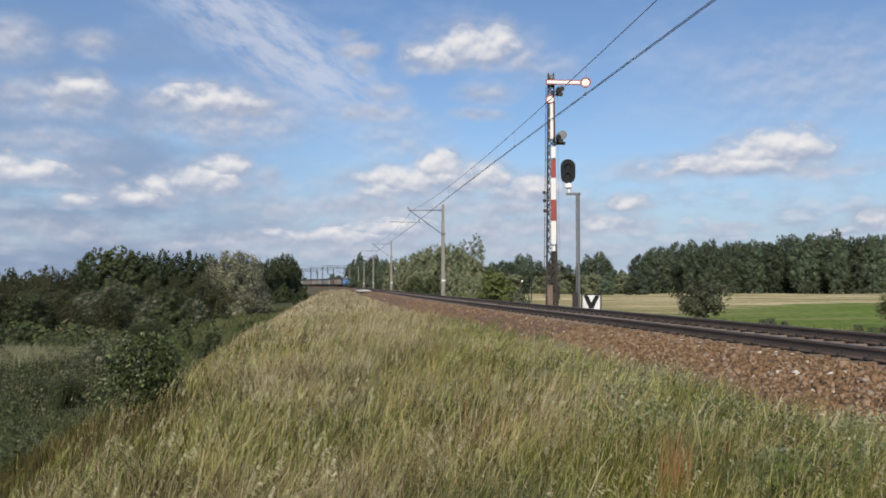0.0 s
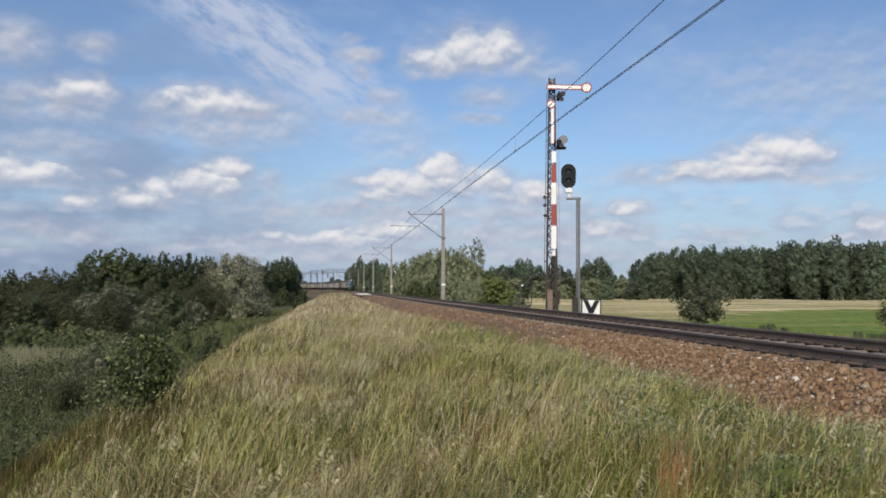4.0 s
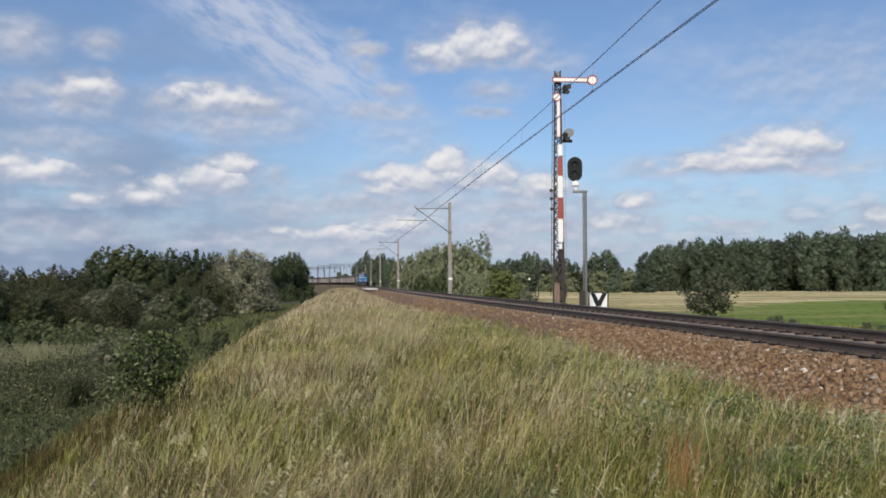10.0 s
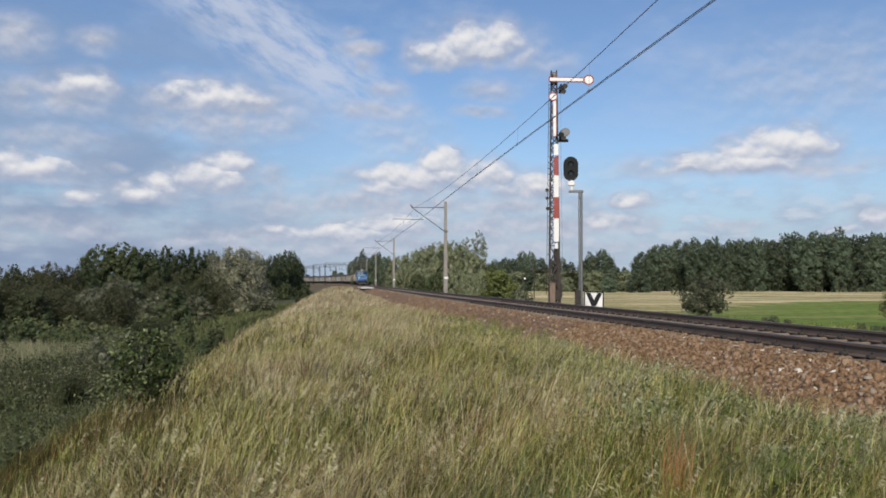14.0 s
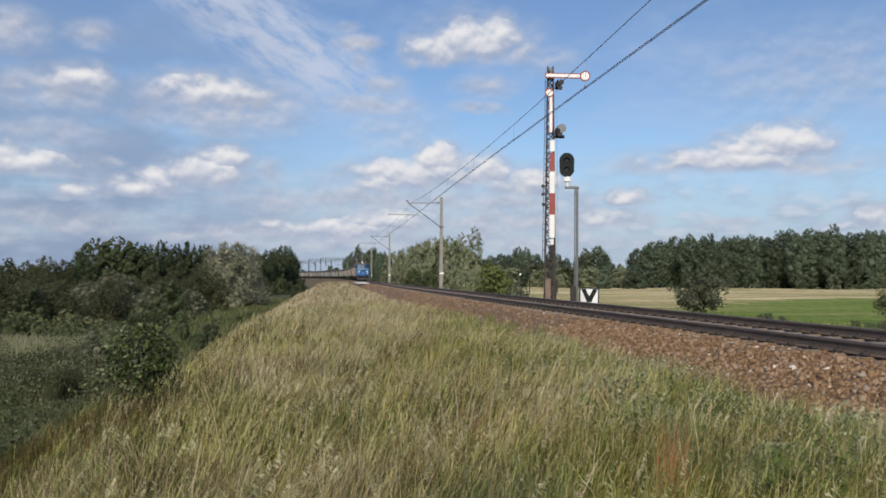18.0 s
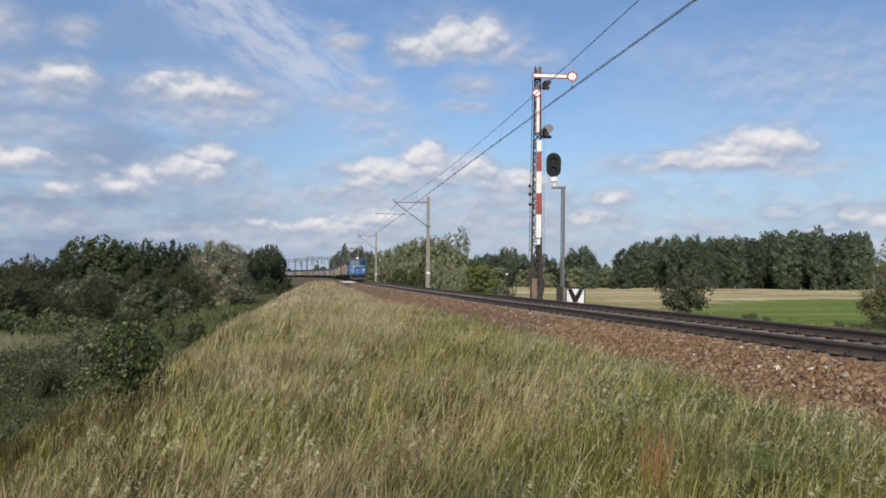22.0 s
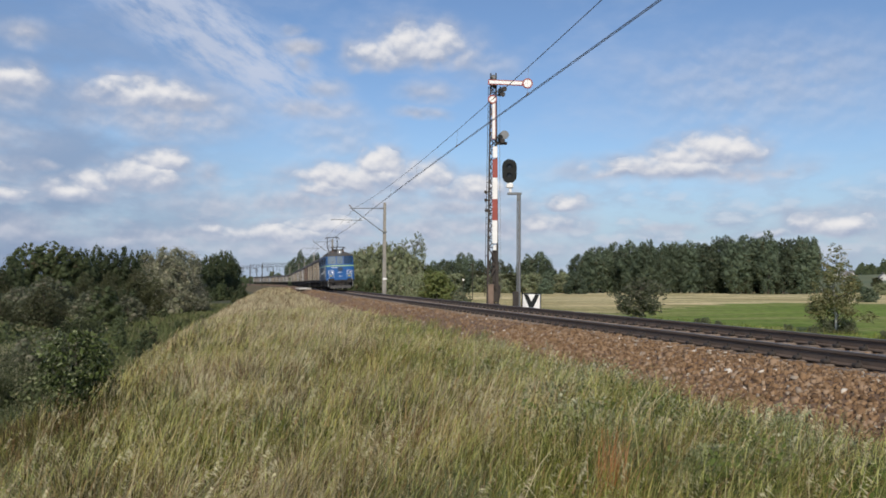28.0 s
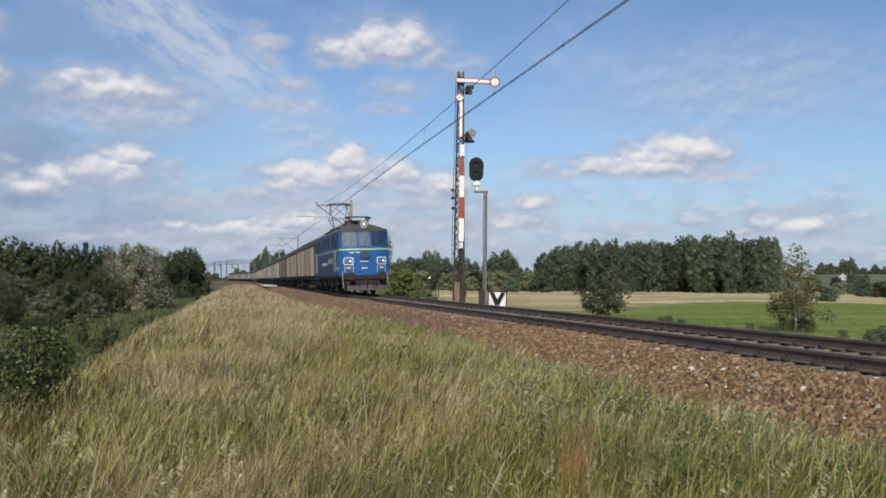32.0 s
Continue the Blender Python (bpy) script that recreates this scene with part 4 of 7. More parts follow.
def wheelset(r, gauge=0.75):
    g = Geo().rod((-gauge - 0.1, 0, 0), (gauge + 0.1, 0, 0), 0.085, n=10)
    for s in (-1, 1):
        g.rod((s * (gauge - 0.06), 0, 0), (s * (gauge + 0.07), 0, 0), r, n=24)
        g.rod((s * (gauge - 0.09), 0, 0), (s * (gauge - 0.06), 0, 0), r + 0.028, n=24)
        for k in range(6):
            t = k * math.pi / 3
            g.rod((s * (gauge + 0.075), 0.2 * math.cos(t), 0.2 * math.sin(t)), (s * (gauge + 0.075), r * 0.82 * math.cos(t), r * 0.82 * math.sin(t)), 0.04, n=5)
    return g


def buffers(th, y, out, z=1.06):
    for x in (-0.875, 0.875):
        b = part("buffer", Geo().rod((x, y, z), (x, y + out * 0.30, z), 0.13, 0.12, 12).rod((x, y + out * 0.30, z), (x, y + out * 0.55, z), 0.085, n=10), M_UNDER, th)
        part("buffer_plate", Geo().rod((x, y + out * 0.55, z), (x, y + out * 0.61, z), 0.23, 0.21, 18), M_UNDER, b)


def pantograph(th, y, raised):
    p = part("pantograph", Geo().box((0, y, 4.08), (1.2, 1.5, 0.07), b=0.02).box((0, y, 3.98), (0.2, 1.6, 0.1)), M_DARK, th, "raised pantograph" if raised else "folded pantograph")
    for x in (-0.55, 0.55):
        for yy in (y - 0.65, y + 0.65):
            part("insulator", Geo().rod((x, yy, 3.72), (x, yy, 4.05), 0.07, 0.05, 8), M_BROWN_BOX, p)
    knee, top = (4.75, 5.65) if raised else (4.17, 4.27)
    for x in (-0.45, 0.45):
        for s in (-1, 1):
            k = (x * 1.35, y + s * (0.95 if raised else 1.1), knee)
            part("lower_arm", Geo().rod((x * 0.8, y + s * 0.25, 4.12), k, 0.032, n=6), M_DARK, p)
            part("upper_arm", Geo().rod(k, (x * 1.25, y + s * 0.14, top), 0.024, n=6), M_DARK, p)
    if raised:
        for p0, p1 in (((-0.56, y - 0.95, knee), (0.55, y - 0.14, top)), ((0.56, y - 0.95, knee), (-0.55, y - 0.14, top)), ((-0.56, y - 0.95, knee), (0.56, y - 0.95, knee)), ((-0.56, y + 0.95, knee), (0.56, y + 0.95, knee))):
            part("cross_brace", Geo().rod(p0, p1, 0.015, n=5), M_DARK, p)
    droop = 0.10 if raised else 0.03
    for s in (-0.16, 0.16):
        pts = [(-0.86, y + s, top - droop), (-0.74, y + s, top + 0.04), (-0.6, y + s, top + 0.07), (0.6, y + s, top + 0.07), (0.74, y + s, top + 0.04), (0.86, y + s, top - droop)]
        part("collector_bow", Geo().line(pts, 0.03, 6), M_DARK, p)
    for x in (-0.56, 0.56):
        part("bow_suspension", Geo().box((x, y, top + 0.02), (0.10, 0.42, 0.10), b=0.02), M_DARK, p)


def make_loco():
    L = 15.92
    th = thing("electric_locomotive", Matrix(), "blue electric freight locomotive with green stripe and lit headlamps", "locomotive")

    def shell(z0, z1, grow=0.0):
        def at(u, v, w):
            x = (2 * u - 1) * (HALF + grow)
            z = z0 + (z1 - z0) * w
            ya, yb = nose(x, z) - grow, L - nose(x, z) + grow
            return (x * (1 - 0.03 * max(0, (z - 2.5))), ya + (yb - ya) * v, z)
        return Geo().warp(14, 12, 4, at)
    part("body", shell(1.12, 2.40), M_BLUE, th, "bright blue lower body")
    part("upper_body", shell(2.40, 3.50), M_NAVY, th, "dark blue window band")
    part("stripe", shell(2.43, 2.52, 0.012), M_STRIPE, th, "pale green waist stripe")
    part("lower_sill", shell(0.98, 1.12, -0.03), M_UNDER, th)

    def roof(u, v, w):
        x = (2 * u - 1) * (HALF + 0.02)
        ya, yb = nose(x, 3.5) - 0.04, L - nose(x, 3.5) + 0.04
        c = max(0.0, 1 - abs(2 * u - 1) ** 2.6)
        e = min(1.0, min(v, 1 - v) * 12) ** 0.5
        return (x * 0.975, ya + (yb - ya) * v, 3.48 + w * (0.04 + 0.36 * c * (0.3 + 0.7 * e)))
    part("roof", Geo().warp(16, 24, 2, roof), M_ROOF, th, "sooty dark grey roof", True)
    for x in (-0.9, 0.9):
        part("roof_walkway", Geo().box((x, L / 2, 3.80), (0.4, 9.0, 0.04), b=0.01), M_GREY, th)
    part("roof_gutter", Geo().box((-HALF + 0.02, L / 2, 3.50), (0.05, L - 2.6, 0.06), b=0.015), M_GREY, th, "light grey gutter")
    part("roof_gutter", Geo().box((HALF - 0.02, L / 2, 3.50), (0.05, L - 2.6, 0.06), b=0.015), M_GREY, th, "light grey gutter")
    for y, s in ((5.2, 1.2), (7.6, 1.6), (9.6, 1.0)):
        part("roof_equipment", Geo().box((0, y, 3.96), (1.2, s, 0.3), b=0.05), M_ROOF, th)
    # front: windscreens, lamps, plates, grab rails
    for k, (x0, x1) in enumerate(((-1.30, -0.42), (-0.33, 0.30), (0.39, 1.30))):
        part("windscreen", nose_patch(x0, x1, 2.66, 3.38, 0.012, r=0.05), M_SHADE_GLASS if k == 2 else M_SKY_GLASS, th, "blue-shaded pane" if k == 2 else "")
    part("windscreen_frame", nose_patch(-1.36, 1.36, 2.60, 2.65, 0.02), M_BLUE, th)
    part("sun_visor", nose_patch(-1.40, 1.40, 3.42, 3.50, 0.05), M_ROOF, th)
    for x in (-0.86, -0.02, 0.85):
        part("wiper", Geo().rod((x, nose(x, 2.66) - 0.03, 2.64), (x + 0.18, nose(x, 3.1) - 0.03, 3.08), 0.012, n=5), M_BLACK, th)
    for x in (-0.96, 0.96):
        fr = part("headlamp_frame", nose_patch(x - 0.29, x + 0.29, 1.66, 2.06, 0.06, 4, 3, 0.05), M_PALE, th, "white rectangular lamp frame")
        yy = nose(x, 1.85) - 0.07
        part("lamp_recess", nose_patch(x - 0.23, x + 0.23, 1.71, 2.01, 0.072, 4, 3, 0.04), M_BLUE, fr)
        part("headlamp", Geo().rod((x + 0.10, yy, 1.86), (x + 0.10, yy - 0.03, 1.86), 0.047, n=16), M_LAMP, fr, "lit white headlamp")
        part("marker_lamp", Geo().rod((x - 0.11, yy, 1.86), (x - 0.11, yy - 0.03, 1.86), 0.06, n=16), M_DIM, fr, "unlit marker lamp")
        part("lamp_bezel", Geo().rod((x + 0.10, yy + 0.01, 1.86), (x + 0.10, yy - 0.012, 1.86), 0.085, n=16), M_SLATE, fr, "dark lamp bezel")
        part("marker_plate", nose_patch(x - 0.12, x + 0.12, 1.46, 1.56, 0.03, 3, 1), M_YELLOW, th, "small yellow plate")
    hl = part("roof_lamp", Geo().rod((0, nose(0, 3.5) + 0.22, 3.80), (0, nose(0, 3.5) - 0.10, 3.80), 0.20, 0.23, 20), M_GREY, th, "round grey roof headlamp casing")
    part("reflector", Geo().rod((0, nose(0, 3.5) - 0.10, 3.80), (0, nose(0, 3.5) - 0.11, 3.80), 0.17, n=20), M_DIM, hl, "grey lamp glass")
    part("headlamp", Geo().rod((0, nose(0, 3.5) - 0.105, 3.80), (0, nose(0, 3.5) - 0.125, 3.80), 0.058, n=18), M_LAMP, hl, "lit white headlamp")
    for x0, x1 in ((-0.92, -0.62), (-0.54, -0.30)):
        part("painted_number", nose_patch(x0, x1, 2.28, 2.34, 0.006, 5, 1), M_PALE, th, "row of pale characters")
    part("emblem", nose_patch(-0.30, 0.20, 1.82, 1.865, 0.01, 4, 1), M_PALE, th, "pale emblem bar")
    part("emblem_bracket", nose_patch(-0.30, 0.28, 1.98, 2.36, 0.12, 4, 2, 0.14), M_DUSTY_SHADED, th, "dark front bracket")
    part("painted_number", nose_patch(-0.18, 0.12, 1.46, 1.52, 0.006, 3, 1), M_PALE, th, "row of pale characters")
    for x in (-1.18, -0.7, 0.7, 1.18):
        part("grab_rail", Geo().rod((x, nose(x, 1.6) - 0.06, 1.28), (x, nose(x, 1.6) - 0.06, 1.62), 0.014, n=5), M_PALE, th)
    for y0, out in ((0.62, -1), (L - 0.62, 1)):
        part("buffer_beam", Geo().box((0, y0 + 0.12 * -out, 1.06), (2.5, 0.2, 0.36), b=0.03), M_UNDER, th)
        buffers(th, y0, out)
        part("coupling_hook", Geo().box((0, y0 + out * 0.3, 1.04), (0.07, 0.5, 0.12), b=0.02).rod((0, y0 + out * 0.42, 1.0), (0, y0 + out * 0.45, 0.45), 0.04, n=6), M_DARK, th)
        for x in (-0.42, 0.42, 0.6):
            part("air_hose", Geo().line([(x, y0, 0.95), (x, y0 + out * 0.25, 0.85), (x * 0.95, y0 + out * 0.3, 0.45)], 0.03, 6), M_BLACK, th)

        def plough(u, v, w):
            x = (2 * u - 1) * 1.1
            return (x, y0 + out * (0.12 + 0.28 * (1 - (abs(x) / 1.1) ** 1.6) * (1 - w) + 0.03 * v), 0.26 + 0.30 * w)
        part("plough", Geo().warp(10, 1, 3, plough), M_ROOF, th, "dark rail guard plough")
    part("front_skirt", nose_patch(-1.30, 1.30, 0.52, 0.98, -0.10, 8, 2), M_UNDER, th)
    for x in (-1.30, 1.30):
        part("front_step_rail", Geo().line([(x, nose(x, 1.0) - 0.05, 1.30), (x, nose(x, 1.0) - 0.08, 0.9), (x * 0.97, nose(x, 1.0) - 0.05, 0.42)], 0.022, 6), M_GREY, th, "grey corner step rail")
    # sides
    for sx in (-1, 1):
        for y, w in ((1.62, 0.5), (3.3, 0.75), (4.5, 0.75), (6.4, 0.75), (7.9, 0.75), (9.4, 0.75), (11.4, 0.75), (12.6, 0.75), (14.3, 0.5)):
            wn = part("side_window", Geo().box((sx * 1.432, y, 2.98), (0.05, w, 0.66), b=0.02), M_SIDE_GLASS, th)
            part("window_frame", Geo().box((sx * 1.435, y, 2.64), (0.07, w + 0.1, 0.04)).box((sx * 1.424, y, 3.33), (0.07, w + 0.1, 0.04)), M_NAVY, wn)
        for y in (2.55, L - 2.55):
            d = part("cab_door", Geo().box((sx * 1.452, y, 2.2), (0.05, 0.66, 1.9), b=0.02), M_NAVY, th)
            part("door_window", Geo().box((sx * 1.468, y, 2.85), (0.04, 0.44, 0.5), b=0.02), M_SIDE_GLASS, d)
            for dy in (-0.42, 0.42):
                part("grab_rail", Geo().rod((sx * 1.51, y + dy, 1.35), (sx * 1.51, y + dy, 2.5), 0.016, n=5), M_GREY, d)
            part("step", Geo().box((sx * 1.38, y, 0.62), (0.22, 0.5, 0.04)).box((sx * 1.40, y, 0.95), (0.22, 0.5, 0.04)).box((sx * 1.44, y - 0.24, 0.85), (0.03, 0.03, 0.6)).box((sx * 1.44, y + 0.24, 0.85), (0.03, 0.03, 0.6)), M_UNDER, th)
        for y in (4.4, 5.3, 6.1):
            part("side_emblem", Geo().box((sx * 1.474, y, 1.95), (0.012, 0.50, 0.30)), M_GREY, th, "pale emblem shape")
        part("side_emblem", Geo().box((sx * 1.474, 8.6, 1.82), (0.012, 3.0, 0.16)), M_PALE, th, "pale emblem bar")
        part("side_mark", Geo().box((sx * 1.47, 1.7, 1.5), (0.012, 0.5, 0.2)), M_PALE, th, "small pale markings")
        for k in range(5):
            part("vent_slat", Geo().box((sx * 1.475, 10.6, 2.9 - k * 0.1), (0.03, 0.8, 0.03)), M_NAVY, th)
    # the long sides between the cabs: dusty, with their shade painted in
    for sx in (-1, 1):
        part("side_skin", Geo().box((sx * 1.458, L / 2, 1.76), (0.02, L - 3.4, 1.24), b=0.004), M_DUSTY_SHADED, th, "dusty blue side, coloured darker for its shade")
    # bogies
    for y in (4.2, L - 4.2):
        bg = part("bogie", Geo().box((-1.12, y, 0.72), (0.16, 4.3, 0.36), b=0.04).box((1.12, y, 0.72), (0.16, 4.3, 0.36), b=0.04).box((0, y, 0.78), (2.2, 0.7, 0.4), b=0.04), M_UNDER, th)
        for dy in (-1.52, 1.52):
            for sx in (-1, 1):
                part("axle_box", Geo().box((sx * 1.2, y + dy, 0.62), (0.3, 0.36, 0.36), b=0.05).rod((sx * 1.2, y + dy - 0.45, 0.6), (sx * 1.2, y + dy - 0.45, 0.95), 0.11, n=10).rod((sx * 1.2, y + dy + 0.45, 0.6), (sx * 1.2, y + dy + 0.45, 0.95), 0.11, n=10), M_UNDER, bg)
                part("brake_rigging", Geo().box((sx * 1.0, y + dy * 0.5, 0.5), (0.12, 0.3, 0.5), b=0.04), M_UNDER, bg)
                part("sand_pipe", Geo().rod((sx * 0.9, y + dy * 1.5, 0.9), (sx * 0.78, y + dy * 1.42, 0.12), 0.03, n=6), M_UNDER, bg)
    part("battery_box", Geo().box((0, L / 2, 0.82), (2.5, 2.6, 0.62), b=0.05), M_UNDER, th)
    part("air_tank", Geo().rod((-1.05, L / 2 - 2.4, 0.85), (-1.05, L / 2 - 1.5, 0.85), 0.22, n=12), M_UNDER, th)
    pantograph(th, 3.4, False)
    pantograph(th, 12.2, True)
    wheels = []
    for y in (4.2 - 1.52, 4.2 + 1.52, L - 4.2 - 1.52, L - 4.2 + 1.52):
        w = part("wheelset", wheelset(0.625), M_UNDER, th)
        w.matrix_basis = pose(0, y, 0.625)
        wheels.append((w, y))
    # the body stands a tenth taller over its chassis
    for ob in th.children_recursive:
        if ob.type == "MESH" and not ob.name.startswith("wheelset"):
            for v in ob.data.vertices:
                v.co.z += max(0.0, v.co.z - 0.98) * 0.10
    return th, wheels


M_WROOF = mat("rusty_wagon_roof", (0.045, 0.040, 0.038), (0.075, 0.064, 0.056), 0.8, 0.8, fine=20)
WALLS = {
    "cream": mat("weathered_cream_panel", (0.50, 0.42, 0.31), (0.38, 0.31, 0.225), 0.7, 0.6, fine=18, bump=0.05, dirt=(0.24, 0.19, 0.14), dirt_amount=0.34, vary=0.16),
    "tan": mat("weathered_tan_panel", (0.40, 0.32, 0.225), (0.30, 0.235, 0.165), 0.7, 0.65, fine=18, bump=0.05, dirt=(0.17, 0.125, 0.09), dirt_amount=0.38, vary=0.22),
    "brown": mat("weathered_brown_panel", (0.24, 0.15, 0.105), (0.18, 0.115, 0.085), 0.7, 0.7, fine=18, bump=0.05, dirt=(0.10, 0.07, 0.055), dirt_amount=0.25, vary=0.1),
    "white": mat("weathered_white_panel", (0.56, 0.54, 0.50), (0.42, 0.40, 0.36), 0.7, 0.6, fine=18, bump=0.05, dirt=(0.32, 0.28, 0.24), dirt_amount=0.26, vary=0.16),
    "grey": mat("weathered_grey_panel", (0.31, 0.30, 0.28), (0.23, 0.22, 0.205), 0.7, 0.65, fine=18, bump=0.05, dirt=(0.16, 0.14, 0.12), dirt_amount=0.3, vary=0.16),
}
WAGON = 19.55


def make_wagon(label, colours, roof_z):
    th = thing("covered_wagon", Matrix(), label, "freight wagon", "wagons of the freight train")
    y0, y1 = 0.72, WAGON - 0.72
    part("underframe", Geo().box((0, WAGON / 2, 1.10), (2.5, y1 - y0, 0.16), b=0.02).box((-1.2, WAGON / 2, 0.98), (0.12, y1 - y0, 0.26), b=0.02).box((1.2, WAGON / 2, 0.98), (0.12, y1 - y0, 0.26), b=0.02), M_UNDER, th)
    part("inner_frame", Geo().box((0, WAGON / 2, 2.25), (2.56, y1 - y0 - 0.1, 2.1)), M_UNDER, th)
    n = len(colours)
    top = roof_z - 0.85
    for sx in (-1, 1):
        for k, c in enumerate(colours):
            a, b = y0 + (y1 - y0) * k / n, y0 + (y1 - y0) * (k + 1) / n
            g = Geo().box((sx * 1.36, (a + b) / 2, (1.2 + top) / 2), (0.08, b - a - 0.06, top - 1.2), b=0.015)
            w = part("wall_panel", g, WALLS[c], th, "weathered %s side panel" % c)
            for j in range(1, 4):
                part("rib", Geo().box((sx * 1.41, a + (b - a) * j / 4, (1.25 + top) / 2), (0.014, 0.05, top - 1.3)), WALLS[c], w)
        for k in range(n + 1):
            y = y0 + (y1 - y0) * k / n
            part("corner_post", Geo().box((sx * 1.37, min(max(y, y0 + 0.04), y1 - 0.04), (1.1 + top) / 2), (0.11, 0.10, top - 1.0)), M_UNDER, th)
        part("top_rail", Geo().box((sx * 1.38, WAGON / 2, top + 0.03), (0.12, y1 - y0, 0.08), b=0.015), M_UNDER, th)
        part("truss_rod", Geo().line([(sx * 1.15, 5.0, 0.86), (sx * 1.15, 7.2, 0.5), (sx * 1.15, WAGON - 7.2, 0.5), (sx * 1.15, WAGON - 5.0, 0.86)], 0.045, 6).box((sx * 1.15, 7.2, 0.68), (0.08, 0.1, 0.4)).box((sx * 1.15, WAGON - 7.2, 0.68), (0.08, 0.1, 0.4)), M_UNDER, th)
        for y in (2.9, WAGON - 2.9):
            part("bogie_side", Geo().box((sx * 1.08, y, 0.66), (0.14, 2.5, 0.26), b=0.03).box((sx * 1.08, y - 0.9, 0.48), (0.2, 0.34, 0.34), b=0.03).box((sx * 1.08, y + 0.9, 0.48), (0.2, 0.34, 0.34), b=0.03).box((sx * 1.12, y, 0.86), (0.12, 0.7, 0.2), b=0.03), M_UNDER, th)
    for y in (y0 + 0.03, y1 - 0.03):
        part("end_wall", Geo().box((0, y, (1.2 + top) / 2), (2.66, 0.06, top - 1.2), b=0.01).box((-0.5, y, (1.2 + top) / 2), (0.1, 0.12, top - 1.2)).box((0.5, y, (1.2 + top) / 2), (0.1, 0.12, top - 1.2)), WALLS["grey"] if colours[0] != "brown" else WALLS["brown"], th)

    def roof(u, v, w):
        x = (2 * u - 1) * 1.42
        return (x, y0 - 0.03 + (y1 - y0 + 0.06) * v, top + 0.04 + w * (0.03 + 0.80 * (1 - abs(2 * u - 1) ** 2.4) ** 0.75))
    part("roof", Geo().warp(14, 1, 1, roof), M_WROOF, th, "dull brown-grey arched roof")
    buffers(th, 0.62, -1)
    buffers(th, WAGON - 0.62, 1)
    wheels = []
    for y in (2.0, 3.8, WAGON - 3.8, WAGON - 2.0):
        w = part("wheelset", WHEEL, M_UNDER, th)
        w.matrix_basis = pose(0, y, 0.46)
        wheels.append((w, y))
    return th, wheels


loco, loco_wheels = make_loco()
WHEEL = wheelset(0.46).mesh("wheelset", M_UNDER)
LABELS = {
    "A": ("covered freight wagon with weathered cream sliding walls", ["cream", "tan", "cream", "cream"], 4.3),
    "B": ("covered freight wagon with faded cream and tan walls", ["tan", "cream", "tan", "cream"], 4.3),
    "C": ("covered freight wagon with dull reddish-brown walls", ["brown", "brown", "brown", "tan"], 4.3),
    "D": ("covered freight wagon with faded grey and white walls", ["white", "white", "grey", "cream"], 4.22),
    "E": ("covered freight wagon with rusty brown walls", ["brown", "tan", "brown", "brown"], 4.22),
    "F": ("covered freight wagon with weathered cream and grey walls", ["cream", "grey", "tan", "white"], 4.22),
}
protos, wagons, wagon_wheels = {}, [], []
for k, c in enumerate("ABCDFDADFDBDFDDFABDFDF"):
    if c not in protos:
        ob, wh = make_wagon(*LABELS[c])
        protos[c] = ob
        if k < 2:
            wagon_wheels += wh
    else:
        ob = copy_thing(protos[c], Matrix())
    wagons.append(ob)

# ---- trees and bushes ----
# cloud shade over the valley is put into L_MID, L_DARK and L_BROWN
L_MID = leaf_mat("green_leaves", (0.072, 0.095, 0.041), (0.129, 0.156, 0.070), (0.16, 0.145, 0.075), 0.03, glow=0.46, grain=0.22)
L_DARK = leaf_mat("dark_leaves", (0.055, 0.074, 0.036), (0.099, 0.122, 0.059), (0.12, 0.115, 0.06), 0.03, glow=0.46, grain=0.22)
# far trees: the blueness of distance haze is mixed into this green
L_HAZY_WOOD = leaf_mat("haze_tinted_forest_leaves", (0.108, 0.148, 0.096), (0.19, 0.23, 0.145), (0.15, 0.15, 0.09), 0.02, glow=0.52, grain=0.09, vary=0.3)
L_LIGHT = leaf_mat("light_leaves", (0.144, 0.172, 0.085), (0.290, 0.314, 0.183), (0.33, 0.32, 0.2), 0.15, glow=0.36, grain=0.45)
L_BRIGHT = leaf_mat("bright_young_leaves", (0.125, 0.16, 0.05), (0.27, 0.295, 0.10), (0.3, 0.28, 0.11), 0.1, glow=0.42, grain=0.5)
L_SILVER = leaf_mat("silvery_leaves", (0.095, 0.108, 0.057), (0.33, 0.325, 0.21), (0.42, 0.39, 0.28), 0.3, patch=0.3, glow=0.3, grain=0.6)
L_BROWN = leaf_mat("brownish_leaves", (0.065, 0.074, 0.035), (0.114, 0.118, 0.057), (0.16, 0.14, 0.08), 0.1, glow=0.46, grain=0.3)
L_REED = leaf_mat("pale_reeds", (0.16, 0.165, 0.085), (0.32, 0.31, 0.175), (0.32, 0.295, 0.19), 0.3, glow=0.3)
L_GREY = leaf_mat("grey_green_leaves", (0.059, 0.074, 0.038), (0.144, 0.153, 0.090), (0.2, 0.19, 0.13), 0.2)
L_BUSH = leaf_mat("glossy_bush_leaves", (0.012, 0.021, 0.005), (0.135, 0.175, 0.05), (0.30, 0.33, 0.17), 0.08, rough=0.5, grain=0.95)
L_BIRCH = leaf_mat("olive_birch_leaves", (0.10, 0.115, 0.05), (0.24, 0.235, 0.11), (0.26, 0.2, 0.09), 0.2, glow=0.4)
# shade of the marsh hollows, put into the leaf colour
L_HOLLOW_SHADE = leaf_mat("hollow_shade_leaves", (0.012, 0.02, 0.007), (0.05, 0.062, 0.026), (0.07, 0.065, 0.03), 0.05, glow=0.2)
M_BARK = mat("grey_brown_bark", (0.12, 0.10, 0.08), (0.07, 0.058, 0.045), 6.0, 0.95, fine=30, bump=0.5)
